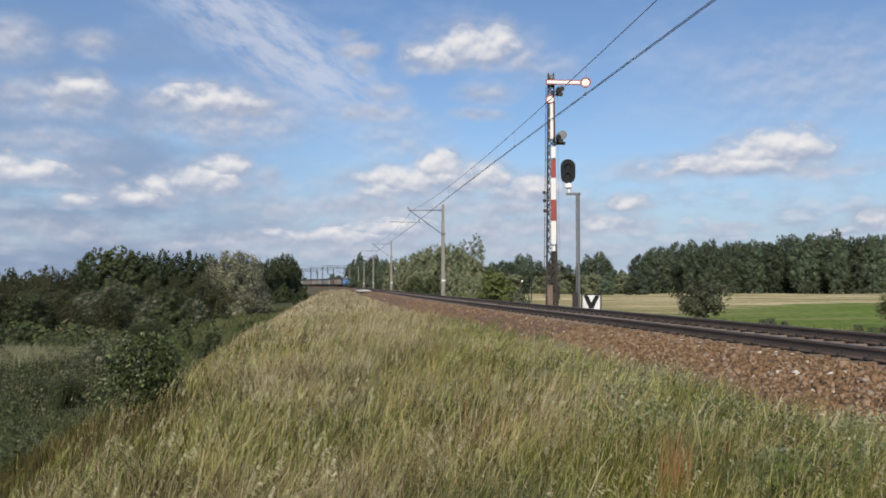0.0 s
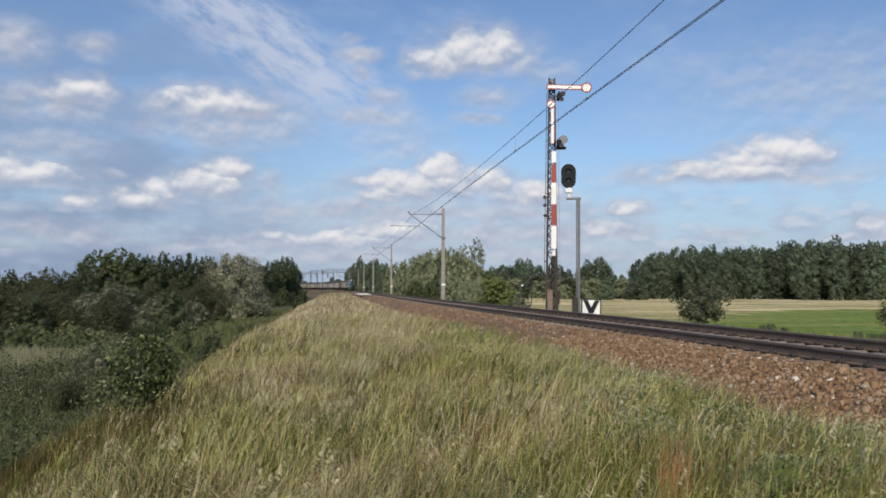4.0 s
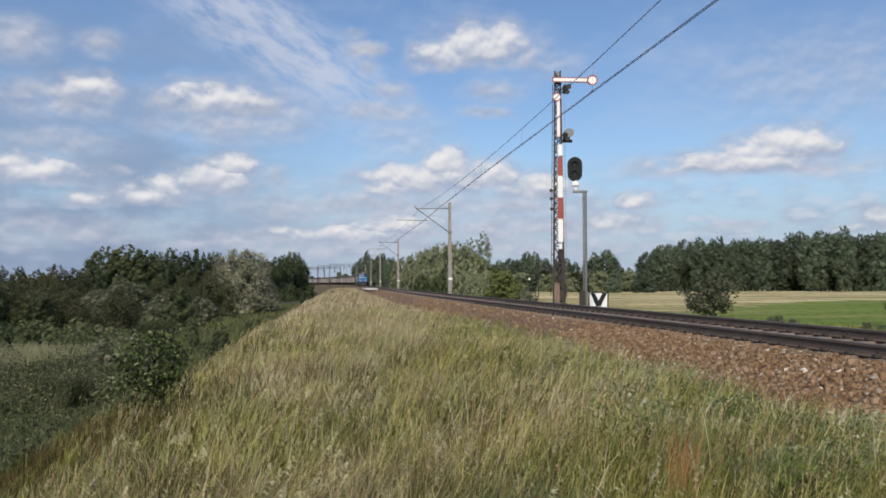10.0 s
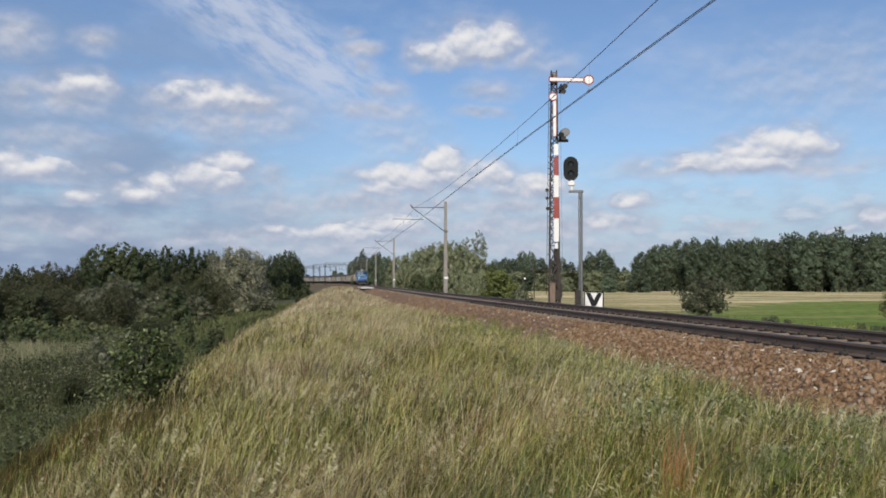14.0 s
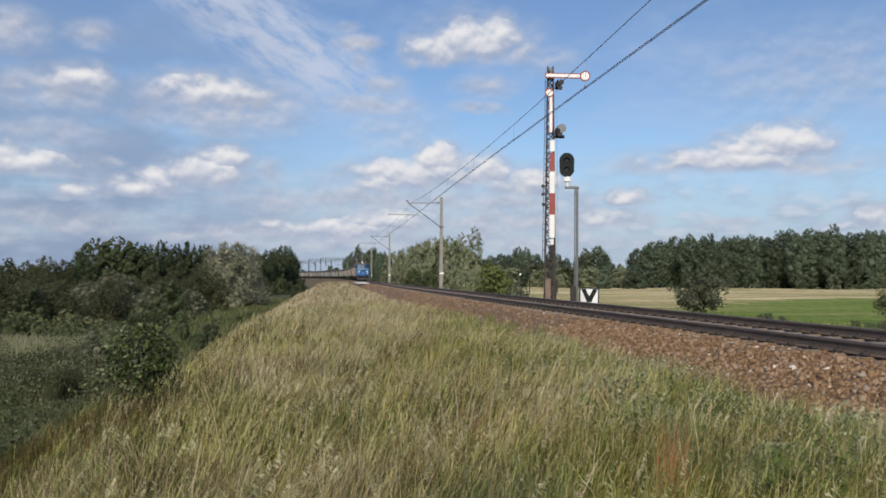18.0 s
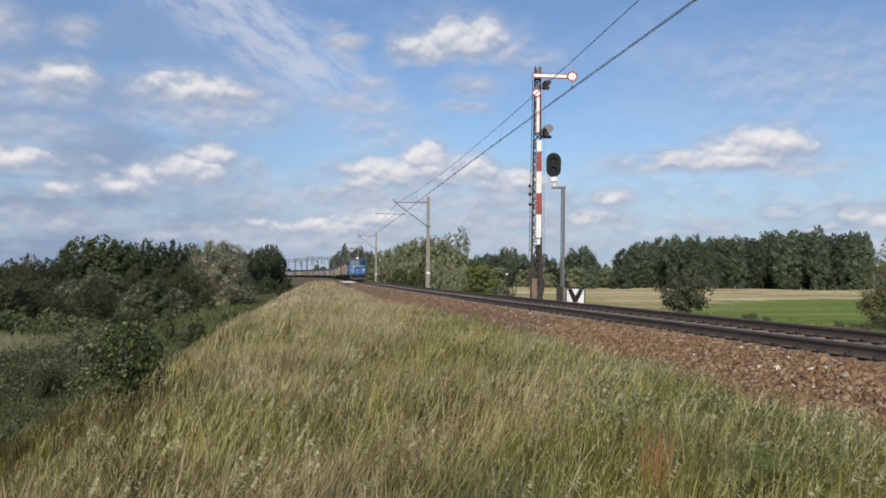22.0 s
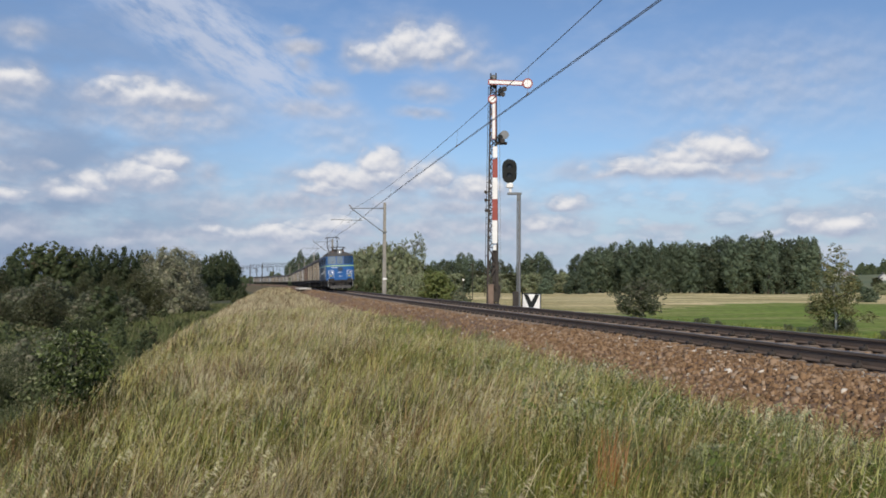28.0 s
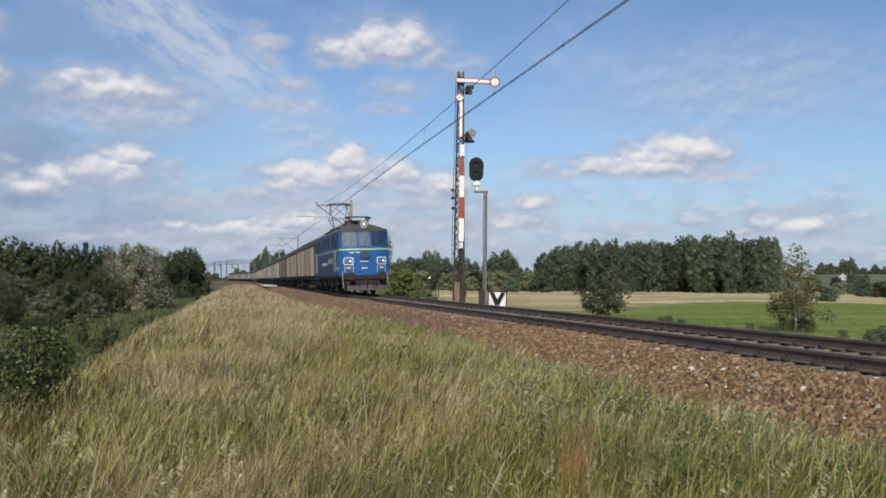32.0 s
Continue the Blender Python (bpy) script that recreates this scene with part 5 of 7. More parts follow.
M_BIRCH = mat("white_birch_bark", (0.62, 0.60, 0.55), (0.45, 0.42, 0.38), 6.0, 0.8, fine=20, dirt=(0.06, 0.05, 0.045), dirt_amount=0.15)


def leaves(rng, C, N, size, long=1.6, lean=0.5, tri=False):
    """Diamond-shaped or, far off, three-cornered leaves at C, turned loosely to face N."""
    n = len(C)
    d = N + rng.normal(0, lean, (n, 3))
    d /= np.linalg.norm(d, axis=1, keepdims=True) + 1e-9
    r = rng.normal(0, 1, (n, 3))
    u = np.cross(d, r)
    u /= np.linalg.norm(u, axis=1, keepdims=True) + 1e-9
    v = np.cross(d, u)
    s = (size * rng.uniform(0.6, 1.3, n))[:, None]
    fold = d * s * 0.18
    if tri:
        V = np.stack([C - u * s * long * 0.6, C + u * s * long * 0.5 + v * s * 0.6, C + u * s * long * 0.5 - v * s * 0.6], 1)
        return V.reshape(-1, 3), np.arange(3 * n).reshape(n, 3)
    V = np.stack([C - u * s * long / 2, C + v * s / 2 + fold, C + u * s * long / 2, C - v * s / 2 + fold], 1)
    return V.reshape(-1, 3), np.arange(4 * n).reshape(n, 4)


def stack(parts):
    V, F, k = [], [], 0
    for v, f in parts:
        V.append(v)
        F.append(f + k)
        k += len(v)
    return np.concatenate(V), np.concatenate(F)


def make_tree(seed, name, label, h, crown, leaf, n, size, bark=None, trunk=0.14, low=0.25, lobes=16, shape="round", group="", limb_n=7, fill=0.72, category="tree", fine=False, lump=1.0, lean=0.6, core=0.0, high=0.85):
    """A tapered trunk with limbs, and a crown of leaf clumps in uneven lobes. crown: half width."""
    rng = np.random.default_rng(seed)
    th = thing(name, Matrix(), label, category, group)
    g = Geo()
    bend = rng.normal(0, 0.03 * h, (6, 2))
    bend[0] = 0
    pts = [Vector((bend[i][0] * i / 5, bend[i][1] * i / 5, h * 0.9 * i / 5 - (0.15 if i == 0 else 0))) for i in range(6)]
    for i in range(5):
        g.rod(pts[i], pts[i + 1], trunk * (1 - i / 5.6), trunk * (1 - (i + 1) / 5.6), 7, caps=False)
    tr = part("trunk", g, bark or M_BARK, th)
    cen, rad = [], []
    for i in range(lobes):
        f = low + (1 - low) * (i + rng.uniform(0.1, 0.9)) / lobes
        if shape == "round":
            w = math.sin(math.pi * min(1, max(0.04, (f - low * 0.7) / (1.02 - low * 0.7)))) ** 0.6
        elif shape == "cone":
            w = 1.0 - 0.86 * (f - low) / (1 - low)
        elif shape == "tall":
            w = (0.5 + 0.5 * math.sin(math.pi * (f - low) / (1 - low))) * (1 - 0.55 * f ** 5)
        elif shape == "dome":
            w = math.sqrt(max(0.03, 1 - (1.02 * (f - low) / (1 - low)) ** 2.6))
        else:
            w = 1.0 - 0.5 * (f - low) / (1 - low)
        a = 2.4 * i + rng.uniform(-0.6, 0.6)
        r = crown * w * (rng.uniform(0.5, 0.8) if shape == "dome" else rng.uniform(0.3, 0.75))
        cen.append((r * math.cos(a), r * math.sin(a), h * f))
        rad.append(max(0.22, w) * crown * lump * rng.uniform(0.34, 0.62))
    cen, rad = np.array(cen), np.array(rad)
    for i in rng.choice(lobes, min(limb_n, lobes), replace=False):
        c = Vector(cen[i])
        z = max(0.1 * h, c.z - 0.6 * math.hypot(c.x, c.y) - 0.05 * h)
        k = min(4, int(5 * z / (h * 0.9)))
        st = pts[k].lerp(pts[k + 1], 5 * z / (h * 0.9) - k)
        mid = st.lerp(c, 0.5) + Vector((0, 0, -0.03 * h))
        r0 = trunk * 0.45 * (1 - 0.6 * z / h)
        part("limb", Geo().rod(st, mid, r0, r0 * 0.6, 5, caps=False).rod(mid, c, r0 * 0.6, r0 * 0.15, 5, caps=False), bark or M_BARK, th)
    w = rad ** 2
    i = rng.choice(lobes, n, p=w / w.sum())
    d = rng.normal(0, 1, (n, 3))
    d /= np.linalg.norm(d, axis=1, keepdims=True)
    # twigs: leaves gather in small tufts on each lobe
    tuft = rng.normal(0, 1, (lobes, 26, 3))
    tuft /= np.linalg.norm(tuft, axis=2, keepdims=True)
    k = rng.integers(0, 26, n)
    d = 0.85 * d + 0.55 * tuft[i, k]
    d /= np.linalg.norm(d, axis=1, keepdims=True)
    rr = rad[i] * (fill + (1.08 - fill) * rng.random(n) ** 0.5) * np.where(rng.random(n) < 0.25, rng.uniform(1.0, 1.35, n), 1.0)
    C = cen[i] + d * rr[:, None] * np.array([1, 1, high])
    C[:, 2] = np.maximum(C[:, 2], 0.05)
    if core:
        # leaf-coloured filler added in each lobe to brighten the gaps
        g = (1 + 5 ** 0.5) / 2
        ico = np.array([(-1, g, 0), (1, g, 0), (-1, -g, 0), (1, -g, 0), (0, -1, g), (0, 1, g), (0, -1, -g), (0, 1, -g), (g, 0, -1), (g, 0, 1), (-g, 0, -1), (-g, 0, 1)]) / math.hypot(1, g)
        tri = np.array([(0, 11, 5), (0, 5, 1), (0, 1, 7), (0, 7, 10), (0, 10, 11), (1, 5, 9), (5, 11, 4), (11, 10, 2), (10, 7, 6), (7, 1, 8), (3, 9, 4), (3, 4, 2), (3, 2, 6), (3, 6, 8), (3, 8, 9), (4, 9, 5), (2, 4, 11), (6, 2, 10), (8, 6, 7), (9, 8, 1)])
        W = (cen[:, None] + ico[None] * (rad[:, None] * core * rng.uniform(0.75, 1.1, (lobes, 12)))[..., None] * np.array([1, 1, high])).reshape(-1, 3)
        W[:, 2] = np.maximum(W[:, 2], 0.02)
        inner = (W, (tri[None] + (np.arange(lobes) * 12)[:, None, None]).reshape(-1, 3))
    V, F = leaves(rng, C, d + np.array([0, 0, 0.35]), np.full(n, size), 2.1 if fine else 1.6, 0.95 if fine else lean, tri=not fine)
    if core:
        V, F = stack([(V, F), inner])
    part("crown", fast_mesh("crown", V, F, leaf), leaf, th)
    return th


def plant(proto, az, d, s=1.0, turn=0.0, first=None, sink=0.1, wide=1.0):
    p = bearing(az, d)
    z = float(ground_z(p.x, p.y)) - sink
    m = pose(p.x, p.y, z, 0, 0, turn) @ Matrix.Diagonal((s * wide, s * wide, s, 1))
    if first is not None and not first.get(proto.name):
        first[proto.name] = True
        proto.matrix_world = m
        return proto
    ob = copy_thing(proto, m)
    ob.scale = (s * wide, s * wide, s)
    return ob


USED = {}
rngp = random.Random(11)
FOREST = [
    make_tree(21, "forest_tree", "tall deciduous tree at the forest edge", 19, 3.9, L_HAZY_WOOD, 6000, 0.25, trunk=0.22, low=0.02, lobes=100, shape="tall", group="forest edge trees", lump=0.54, core=0.6, high=1.7, fill=0.6, lean=0.5),
    make_tree(22, "forest_tree", "broad deciduous tree at the forest edge", 17, 4.4, L_HAZY_WOOD, 6000, 0.25, trunk=0.22, low=0.02, lobes=100, shape="round", group="forest edge trees", lump=0.54, core=0.6, high=1.6, fill=0.6, lean=0.5),
    make_tree(23, "forest_tree", "tall deciduous tree at the forest edge", 20, 3.6, L_HAZY_WOOD, 6000, 0.25, trunk=0.22, low=0.02, lobes=100, shape="tall", group="forest edge trees", lump=0.54, core=0.6, high=1.7, fill=0.6, lean=0.5),
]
SPRUCE = make_tree(24, "spruce_tree", "dark spruce among the forest edge trees", 20, 3.2, L_HAZY_WOOD, 3600, 0.25, trunk=0.22, low=0.05, lobes=60, shape="cone", group="forest edge trees", lump=0.6, core=0.7, high=1.2, fill=0.6, lean=0.35)
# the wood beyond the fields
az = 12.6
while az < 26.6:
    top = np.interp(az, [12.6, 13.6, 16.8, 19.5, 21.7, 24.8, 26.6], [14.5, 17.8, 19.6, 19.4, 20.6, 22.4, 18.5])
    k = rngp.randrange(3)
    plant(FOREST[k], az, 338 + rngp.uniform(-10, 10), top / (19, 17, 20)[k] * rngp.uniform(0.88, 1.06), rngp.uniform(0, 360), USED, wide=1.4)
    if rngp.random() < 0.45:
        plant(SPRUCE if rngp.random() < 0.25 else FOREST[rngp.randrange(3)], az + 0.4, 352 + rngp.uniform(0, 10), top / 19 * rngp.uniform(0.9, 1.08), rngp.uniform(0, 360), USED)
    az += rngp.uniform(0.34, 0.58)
# lower trees between the line and that wood
az = 3.2
while az < 12.8:
    top = np.interp(az, [3.2, 4.6, 6.0, 7.6, 8.6, 10.3, 11.3, 11.9, 12.8], [15, 15, 16, 14.5, 15, 15.5, 11.5, 7.5, 6.5])
    k = rngp.randrange(3)
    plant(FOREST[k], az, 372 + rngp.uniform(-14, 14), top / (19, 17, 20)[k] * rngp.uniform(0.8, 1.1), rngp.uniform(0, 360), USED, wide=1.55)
    az += rngp.uniform(0.5, 0.8)
SHRUB = [
    make_tree(31, "round_shrub", "rounded green shrub at the field's edge", 5.5, 3.0, L_HAZY_WOOD, 1700, 0.28, trunk=0.09, low=0.06, lobes=26, shape="bush", group="field edge shrubs", category="bush", core=0.65, lump=0.75, fill=0.5),
    make_tree(32, "round_shrub", "rounded light green shrub at the field's edge", 5.0, 3.0, L_LIGHT, 1700, 0.28, trunk=0.09, low=0.06, lobes=26, shape="bush", group="field edge shrubs", category="bush", core=0.65, lump=0.75, fill=0.5),
    make_tree(33, "round_shrub", "rounded dull brownish shrub at the field's edge", 5.0, 3.2, L_BROWN, 1700, 0.28, trunk=0.09, low=0.06, lobes=26, shape="bush", group="field edge shrubs", category="bush", core=0.65, lump=0.75, fill=0.5),
]
for k in range(26):
    az = 3.0 + k * 0.38 + rngp.uniform(-0.15, 0.15)
    plant(SHRUB[rngp.choice((0, 1, 1, 2))], az, 318 + rngp.uniform(-30, 20), rngp.uniform(0.7, 1.5), rngp.uniform(0, 360), USED, wide=1.25)
for az, d, s, w, k in ((29.6, 190, 0.52, 1.5, 0), (30.2, 330, 0.85, 1.3, 1), (31.0, 350, 0.7, 1.4, 0), (31.6, 280, 0.95, 1.2, 0), (32.6, 260, 0.8, 1.4, 2), (33.4, 300, 0.9, 1.3, 0), (29.0, 420, 0.9, 1.6, 0), (27.6, 400, 0.7, 1.6, 0), (28.9, 560, 0.95, 1.5, 0), (30.1, 540, 0.9, 1.5, 2), (31.3, 560, 1.0, 1.5, 0),
                       (34.2, 210, 0.7, 1.4, 1), (35.0, 320, 0.9, 1.3, 0), (30.7, 420, 0.8, 1.5, 1), (32.0, 400, 0.9, 1.4, 1)):
    plant(SHRUB[k], az, d, s, rngp.uniform(0, 360), USED, wide=w)
for az, d, s in ((30.95, 430, 0.55), (31.7, 440, 0.45), (33.9, 430, 0.5)):
    plant(FOREST[rngp.randrange(3)], az, d, s, rngp.uniform(0, 360), USED, wide=1.3)

# willows beside the line, with one airy taller tree
WILLOW = [
    make_tree(41, "willow_tree", "broad pale green willow beside the railway", 10.5, 5.0, L_LIGHT, 9500, 0.15, trunk=0.22, low=0.04, lobes=110, shape="dome", group="willows beside the line", lump=0.46, core=0.6, high=1.3, fill=0.5, lean=0.55),
    make_tree(42, "willow_tree", "broad green willow beside the railway", 9.5, 5.0, L_MID, 9500, 0.15, trunk=0.22, low=0.04, lobes=110, shape="dome", group="willows beside the line", lump=0.46, core=0.6, high=1.3, fill=0.5, lean=0.55),
]
for az, d, s in ((-3.0, 212, 0.85), (-2.2, 200, 0.95), (-1.3, 192, 1.05), (-0.5, 186, 1.12), (0.3, 180, 1.12), (1.0, 176, 0.98), (1.7, 176, 0.86), (2.4, 180, 0.8), (3.0, 190, 0.72), (-1.8, 165, 0.45), (-0.6, 150, 0.5), (0.6, 148, 0.55), (1.6, 140, 0.42), (2.6, 160, 0.5), (-2.7, 190, 0.5)):
    plant(WILLOW[rngp.choice((0, 0, 1))], az, d, s, rngp.uniform(0, 360), USED)
airy = make_tree(43, "poplar_tree", "slender airy poplar with gaps in its crown", 13.6, 2.6, L_LIGHT, 1700, 0.16, trunk=0.16, low=0.45, lobes=24, shape="tall", limb_n=18, fill=0.25, lump=0.6)
plant(airy, 2.15, 176, 1.0, 30, {})
airy2 = copy_thing(airy, Matrix())
p = bearing(1.3, 178)
airy2.matrix_world = pose(p.x, p.y, float(ground_z(p.x, p.y)), 0, 0, 140) @ Matrix.Diagonal((0.9, 0.9, 0.9, 1))
for az, d, s in ((-6.1, 430, 0.7), (-5.75, 420, 0.82), (-5.4, 415, 0.9), (-5.05, 412, 0.86), (-4.7, 405, 0.92), (-4.35, 395, 0.88), (-4.0, 385, 0.84), (-3.7, 372, 0.74), (-3.4, 360, 0.66)):
    plant(FOREST[rngp.randrange(3)], az, d, s, rngp.uniform(0, 360), USED)
for az in np.arange(-5.8, -2.6, 0.45):
    plant(SHRUB[rngp.randrange(2)], float(az), 330 + rngp.uniform(-40, 20), rngp.uniform(0.5, 0.8), rngp.uniform(0, 360), USED)

# single bushes in front of the fields
sapling = make_tree(51, "young_bush", "bright green leafy bush beside the track", 2.9, 1.7, L_BRIGHT, 4200, 0.11, trunk=0.05, low=0.08, lobes=44, shape="bush", category="bush", lump=0.6, limb_n=14)
plant(sapling, 3.45, 92, 1.5, 0, {}, wide=1.2)
low_one = make_tree(52, "low_bush", "small dark green bush beside the track", 1.5, 1.0, L_GREY, 1500, 0.085, trunk=0.04, low=0.1, lobes=12, shape="bush", category="bush")
plant(low_one, 4.9, 88, 1.6, 0, {})
fieldbush = make_tree(53, "field_bush", "grey-green rounded bush standing in the meadow", 4.0, 2.3, L_GREY, 4200, 0.115, trunk=0.08, low=0.06, lobes=40, shape="round", category="bush", fill=0.15, lump=0.62, limb_n=26)
plant(fieldbush, 16.4, 84, 1.0, 0, {}, wide=1.35)
birch = make_tree(54, "young_birch", "thin young birch with white trunk and sparse leaves", 5.6, 1.9, L_BIRCH, 5600, 0.07, M_BIRCH, 0.05, 0.2, 70, "cone", "", 40, 0.25, lump=0.5)
plant(birch, 27.85, 60, 1.0, 0, {}, wide=1.45)
for k, (az, d, s) in enumerate(((27.2, 60, 0.5), (28.5, 60, 0.5), (27.9, 61, 0.45), (26.6, 58, 0.3), (32.0, 50, 0.45), (32.8, 48, 0.6), (25.2, 60, 0.3), (21.2, 64, 0.3), (20.4, 66, 0.35), (19.9, 70, 0.25), (30.4, 54, 0.3))):
    ob = copy_thing(low_one, Matrix())
    p = bearing(az, d)
    ob.matrix_world = pose(p.x, p.y, float(ground_z(p.x, p.y)) - 0.05, 0, 0, 70 * k) @ Matrix.Diagonal((s * 1.4, s * 1.4, s * 1.2, 1))

# the valley
VAL = [
    make_tree(61, "marsh_tree", "dense domed willow in the marshy valley", 13, 6.2, L_MID, 12500, 0.15, trunk=0.3, low=0.05, lobes=210, shape="dome", group="valley trees", lump=0.36, core=0.75, fill=0.6, lean=0.4),
    make_tree(62, "marsh_tree", "brownish half-bare alder in the marshy valley", 11, 4.2, L_BROWN, 7500, 0.17, trunk=0.22, low=0.08, lobes=50, shape="tall", group="valley trees", fill=0.2, lump=0.6, limb_n=26, lean=0.8),
    make_tree(63, "marsh_tree", "dark alder in the marshy valley", 13, 4.2, L_DARK, 7600, 0.16, trunk=0.24, low=0.06, lobes=80, shape="tall", group="valley trees", lump=0.5, core=0.6, high=1.4, fill=0.5, lean=0.5),
    make_tree(64, "marsh_tree", "silvery pale-leaved willow in the marshy valley", 11, 5.5, L_SILVER, 14000, 0.14, trunk=0.25, low=0.05, lobes=90, shape="bush", group="valley trees", lump=0.56, core=0.42, fill=0.4),
]
PINE = make_tree(65, "pine_tree", "dark pine above the valley's thickets", 16, 3.3, L_DARK, 7000, 0.28, trunk=0.22, low=0.2, lobes=44, shape="cone", group="valley trees")
for az, d, kind, top in ((-28.5, 150, 2, 1.5), (-27.3, 150, 1, 1.25), (-26.2, 145, 2, 1.2), (-25.2, 150, 1, 1.0), (-24.2, 148, 1, 1.35), (-23.2, 150, 1, 1.1), (-22.3, 160, 2, 1.5), (-21.4, 170, 0, 2.3), (-20.2, 172, 0, 2.45), (-19.2, 170, 0, 2.1),
                         (-18.4, 185, 2, 2.0), (-17.6, 190, 2, 2.25), (-16.8, 188, 2, 2.05), (-16.1, 190, 4, 2.2), (-15.5, 186, 2, 2.0), (-14.9, 190, 2, 2.05), (-14.3, 172, 3, 1.85), (-13.4, 168, 3, 2.2), (-12.7, 172, 3, 2.0), (-12.3, 176, 3, 1.5),
                         (-11.7, 300, 2, 1.6), (-11.2, 310, 2, 1.75), (-10.7, 320, 2, 1.85), (-10.25, 330, 2, 2.05), (-9.9, 345, 2, 2.0), (-9.6, 350, 2, 1.6), (-12.2, 300, 2, 1.5), (-12.8, 290, 2, 1.5), (-10.9, 345, 4, 1.6), (-29.5, 150, 0, 2.0), (-31, 150, 2, 1.8),
                         (-16.9, 150, 1, 0.7), (-15.4, 150, 1, 0.8), (-18.3, 140, 1, 0.6), (-20.5, 135, 1, 0.4), (-14.3, 150, 1, 0.3)):
    pr = PINE if kind == 4 else VAL[kind]
    hh = (13, 11, 13, 11, 16)[kind] * 1.02
    need = EYE + math.tan(radians(top)) * d + 5.2
    plant(pr, az, d, need / hh, rngp.uniform(0, 360), USED)
THICKET = [
    make_tree(71, "thicket_bush", "tangled green willow thicket in the marsh", 4.6, 2.8, L_MID, 4300, 0.095, trunk=0.07, low=0.04, lobes=36, shape="bush", group="valley thicket", category="bush", lump=0.66, core=0.7, fill=0.55, lean=0.45),
    make_tree(72, "thicket_bush", "tangled brownish thicket in the marsh", 4.8, 2.6, L_BROWN, 4600, 0.11, trunk=0.07, low=0.05, lobes=44, shape="tall", group="valley thicket", category="bush", fill=0.2, lump=0.62, limb_n=20, lean=0.8),
    make_tree(73, "thicket_bush", "dark bushy thicket in the marsh", 4.2, 2.8, L_DARK, 4300, 0.095, trunk=0.07, low=0.04, lobes=36, shape="bush", group="valley thicket", category="bush", lump=0.66, core=0.7, fill=0.55, lean=0.45),
    make_tree(74, "thicket_bush", "feathery grey-green willow bush in the marsh", 4.4, 3.0, L_GREY, 9000, 0.075, trunk=0.07, low=0.04, lobes=70, shape="dome", group="valley thicket", category="bush", lump=0.46, fill=0.5, limb_n=14, core=0.62, lean=0.5),
    # added bush whose near-black leaves stand in for a shaded hollow
    make_tree(75, "thicket_bush", "marsh thicket with leaves darkened for a hollow's shade", 4.2, 3.2, L_HOLLOW_SHADE, 5500, 0.10, trunk=0.05, low=0.03, lobes=50, shape="bush", group="valley thicket", category="bush", lump=0.6, fill=0.5),
]
for k in range(40):
    az = rngp.uniform(-31, -15.2)
    lo = np.interp(az, [-31, -20, -15, -12.5], [98, 108, 125, 160])
    d = lo + rngp.random() * 40
    plant(THICKET[rngp.choice((1, 1, 2) if az < -22 else (0, 0, 1, 1, 2, 3))], az, d, rngp.uniform(0.85, 1.5), rngp.uniform(0, 360), USED, wide=1.1)
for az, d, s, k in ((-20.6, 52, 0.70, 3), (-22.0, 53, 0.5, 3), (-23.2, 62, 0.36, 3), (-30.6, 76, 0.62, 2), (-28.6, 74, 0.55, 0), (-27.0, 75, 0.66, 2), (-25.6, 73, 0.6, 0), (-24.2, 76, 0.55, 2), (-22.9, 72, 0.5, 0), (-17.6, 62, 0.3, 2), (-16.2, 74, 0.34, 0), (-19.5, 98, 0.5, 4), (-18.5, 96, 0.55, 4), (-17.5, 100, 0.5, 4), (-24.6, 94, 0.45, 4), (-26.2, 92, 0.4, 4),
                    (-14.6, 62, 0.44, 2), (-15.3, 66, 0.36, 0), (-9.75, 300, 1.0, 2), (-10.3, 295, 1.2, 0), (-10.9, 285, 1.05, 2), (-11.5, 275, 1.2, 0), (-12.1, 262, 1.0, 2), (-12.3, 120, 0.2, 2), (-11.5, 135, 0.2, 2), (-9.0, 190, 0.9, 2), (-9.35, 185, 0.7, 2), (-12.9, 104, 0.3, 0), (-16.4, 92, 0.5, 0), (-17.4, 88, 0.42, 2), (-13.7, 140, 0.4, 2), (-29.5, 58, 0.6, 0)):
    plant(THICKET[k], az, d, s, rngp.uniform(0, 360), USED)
near_bush = make_tree(81, "leafy_bush", "young broad-leaved bush on the embankment's slope", 1.5, 0.82, L_BUSH, 3000, 0.04, trunk=0.03, low=0.1, lobes=60, shape="round", category="bush", limb_n=40, fill=0.1, fine=True, lump=0.62)
plant(near_bush, -18.7, 14.7, 1.0, 40, {})


# ---- grass, weeds and reeds ----
G_GREEN = leaf_mat("green_grass", (0.016, 0.030, 0.003), (0.30, 0.32, 0.065), (0.48, 0.41, 0.16), 0.12, patch=0.9, glow=0.26, grain=0.95)
G_OLIVE = leaf_mat("olive_grass", (0.026, 0.027, 0.005), (0.46, 0.41, 0.115), (0.62, 0.50, 0.24), 0.3, patch=0.9, glow=0.26, grain=0.95)
G_STRAW = leaf_mat("dry_grass_stalks", (0.14, 0.11, 0.055), (0.84, 0.72, 0.45), (0.22, 0.12, 0.05), 0.15, patch=0.5, glow=0.26, grain=0.95)
# rank grass; its dark tone also carries the left slope's dimmer light
G_RANK = leaf_mat("rank_shaded_slope_grass", (0.008, 0.012, 0.002), (0.125, 0.121, 0.033), (0.24, 0.15, 0.065), 0.25, patch=0.5, glow=0.25, grain=0.95)
G_BLUE = leaf_mat("bluish_grass_blades", (0.05, 0.075, 0.030), (0.24, 0.29, 0.13), (0.33, 0.33, 0.17), 0.12, patch=0.5, glow=0.25, grain=0.85)
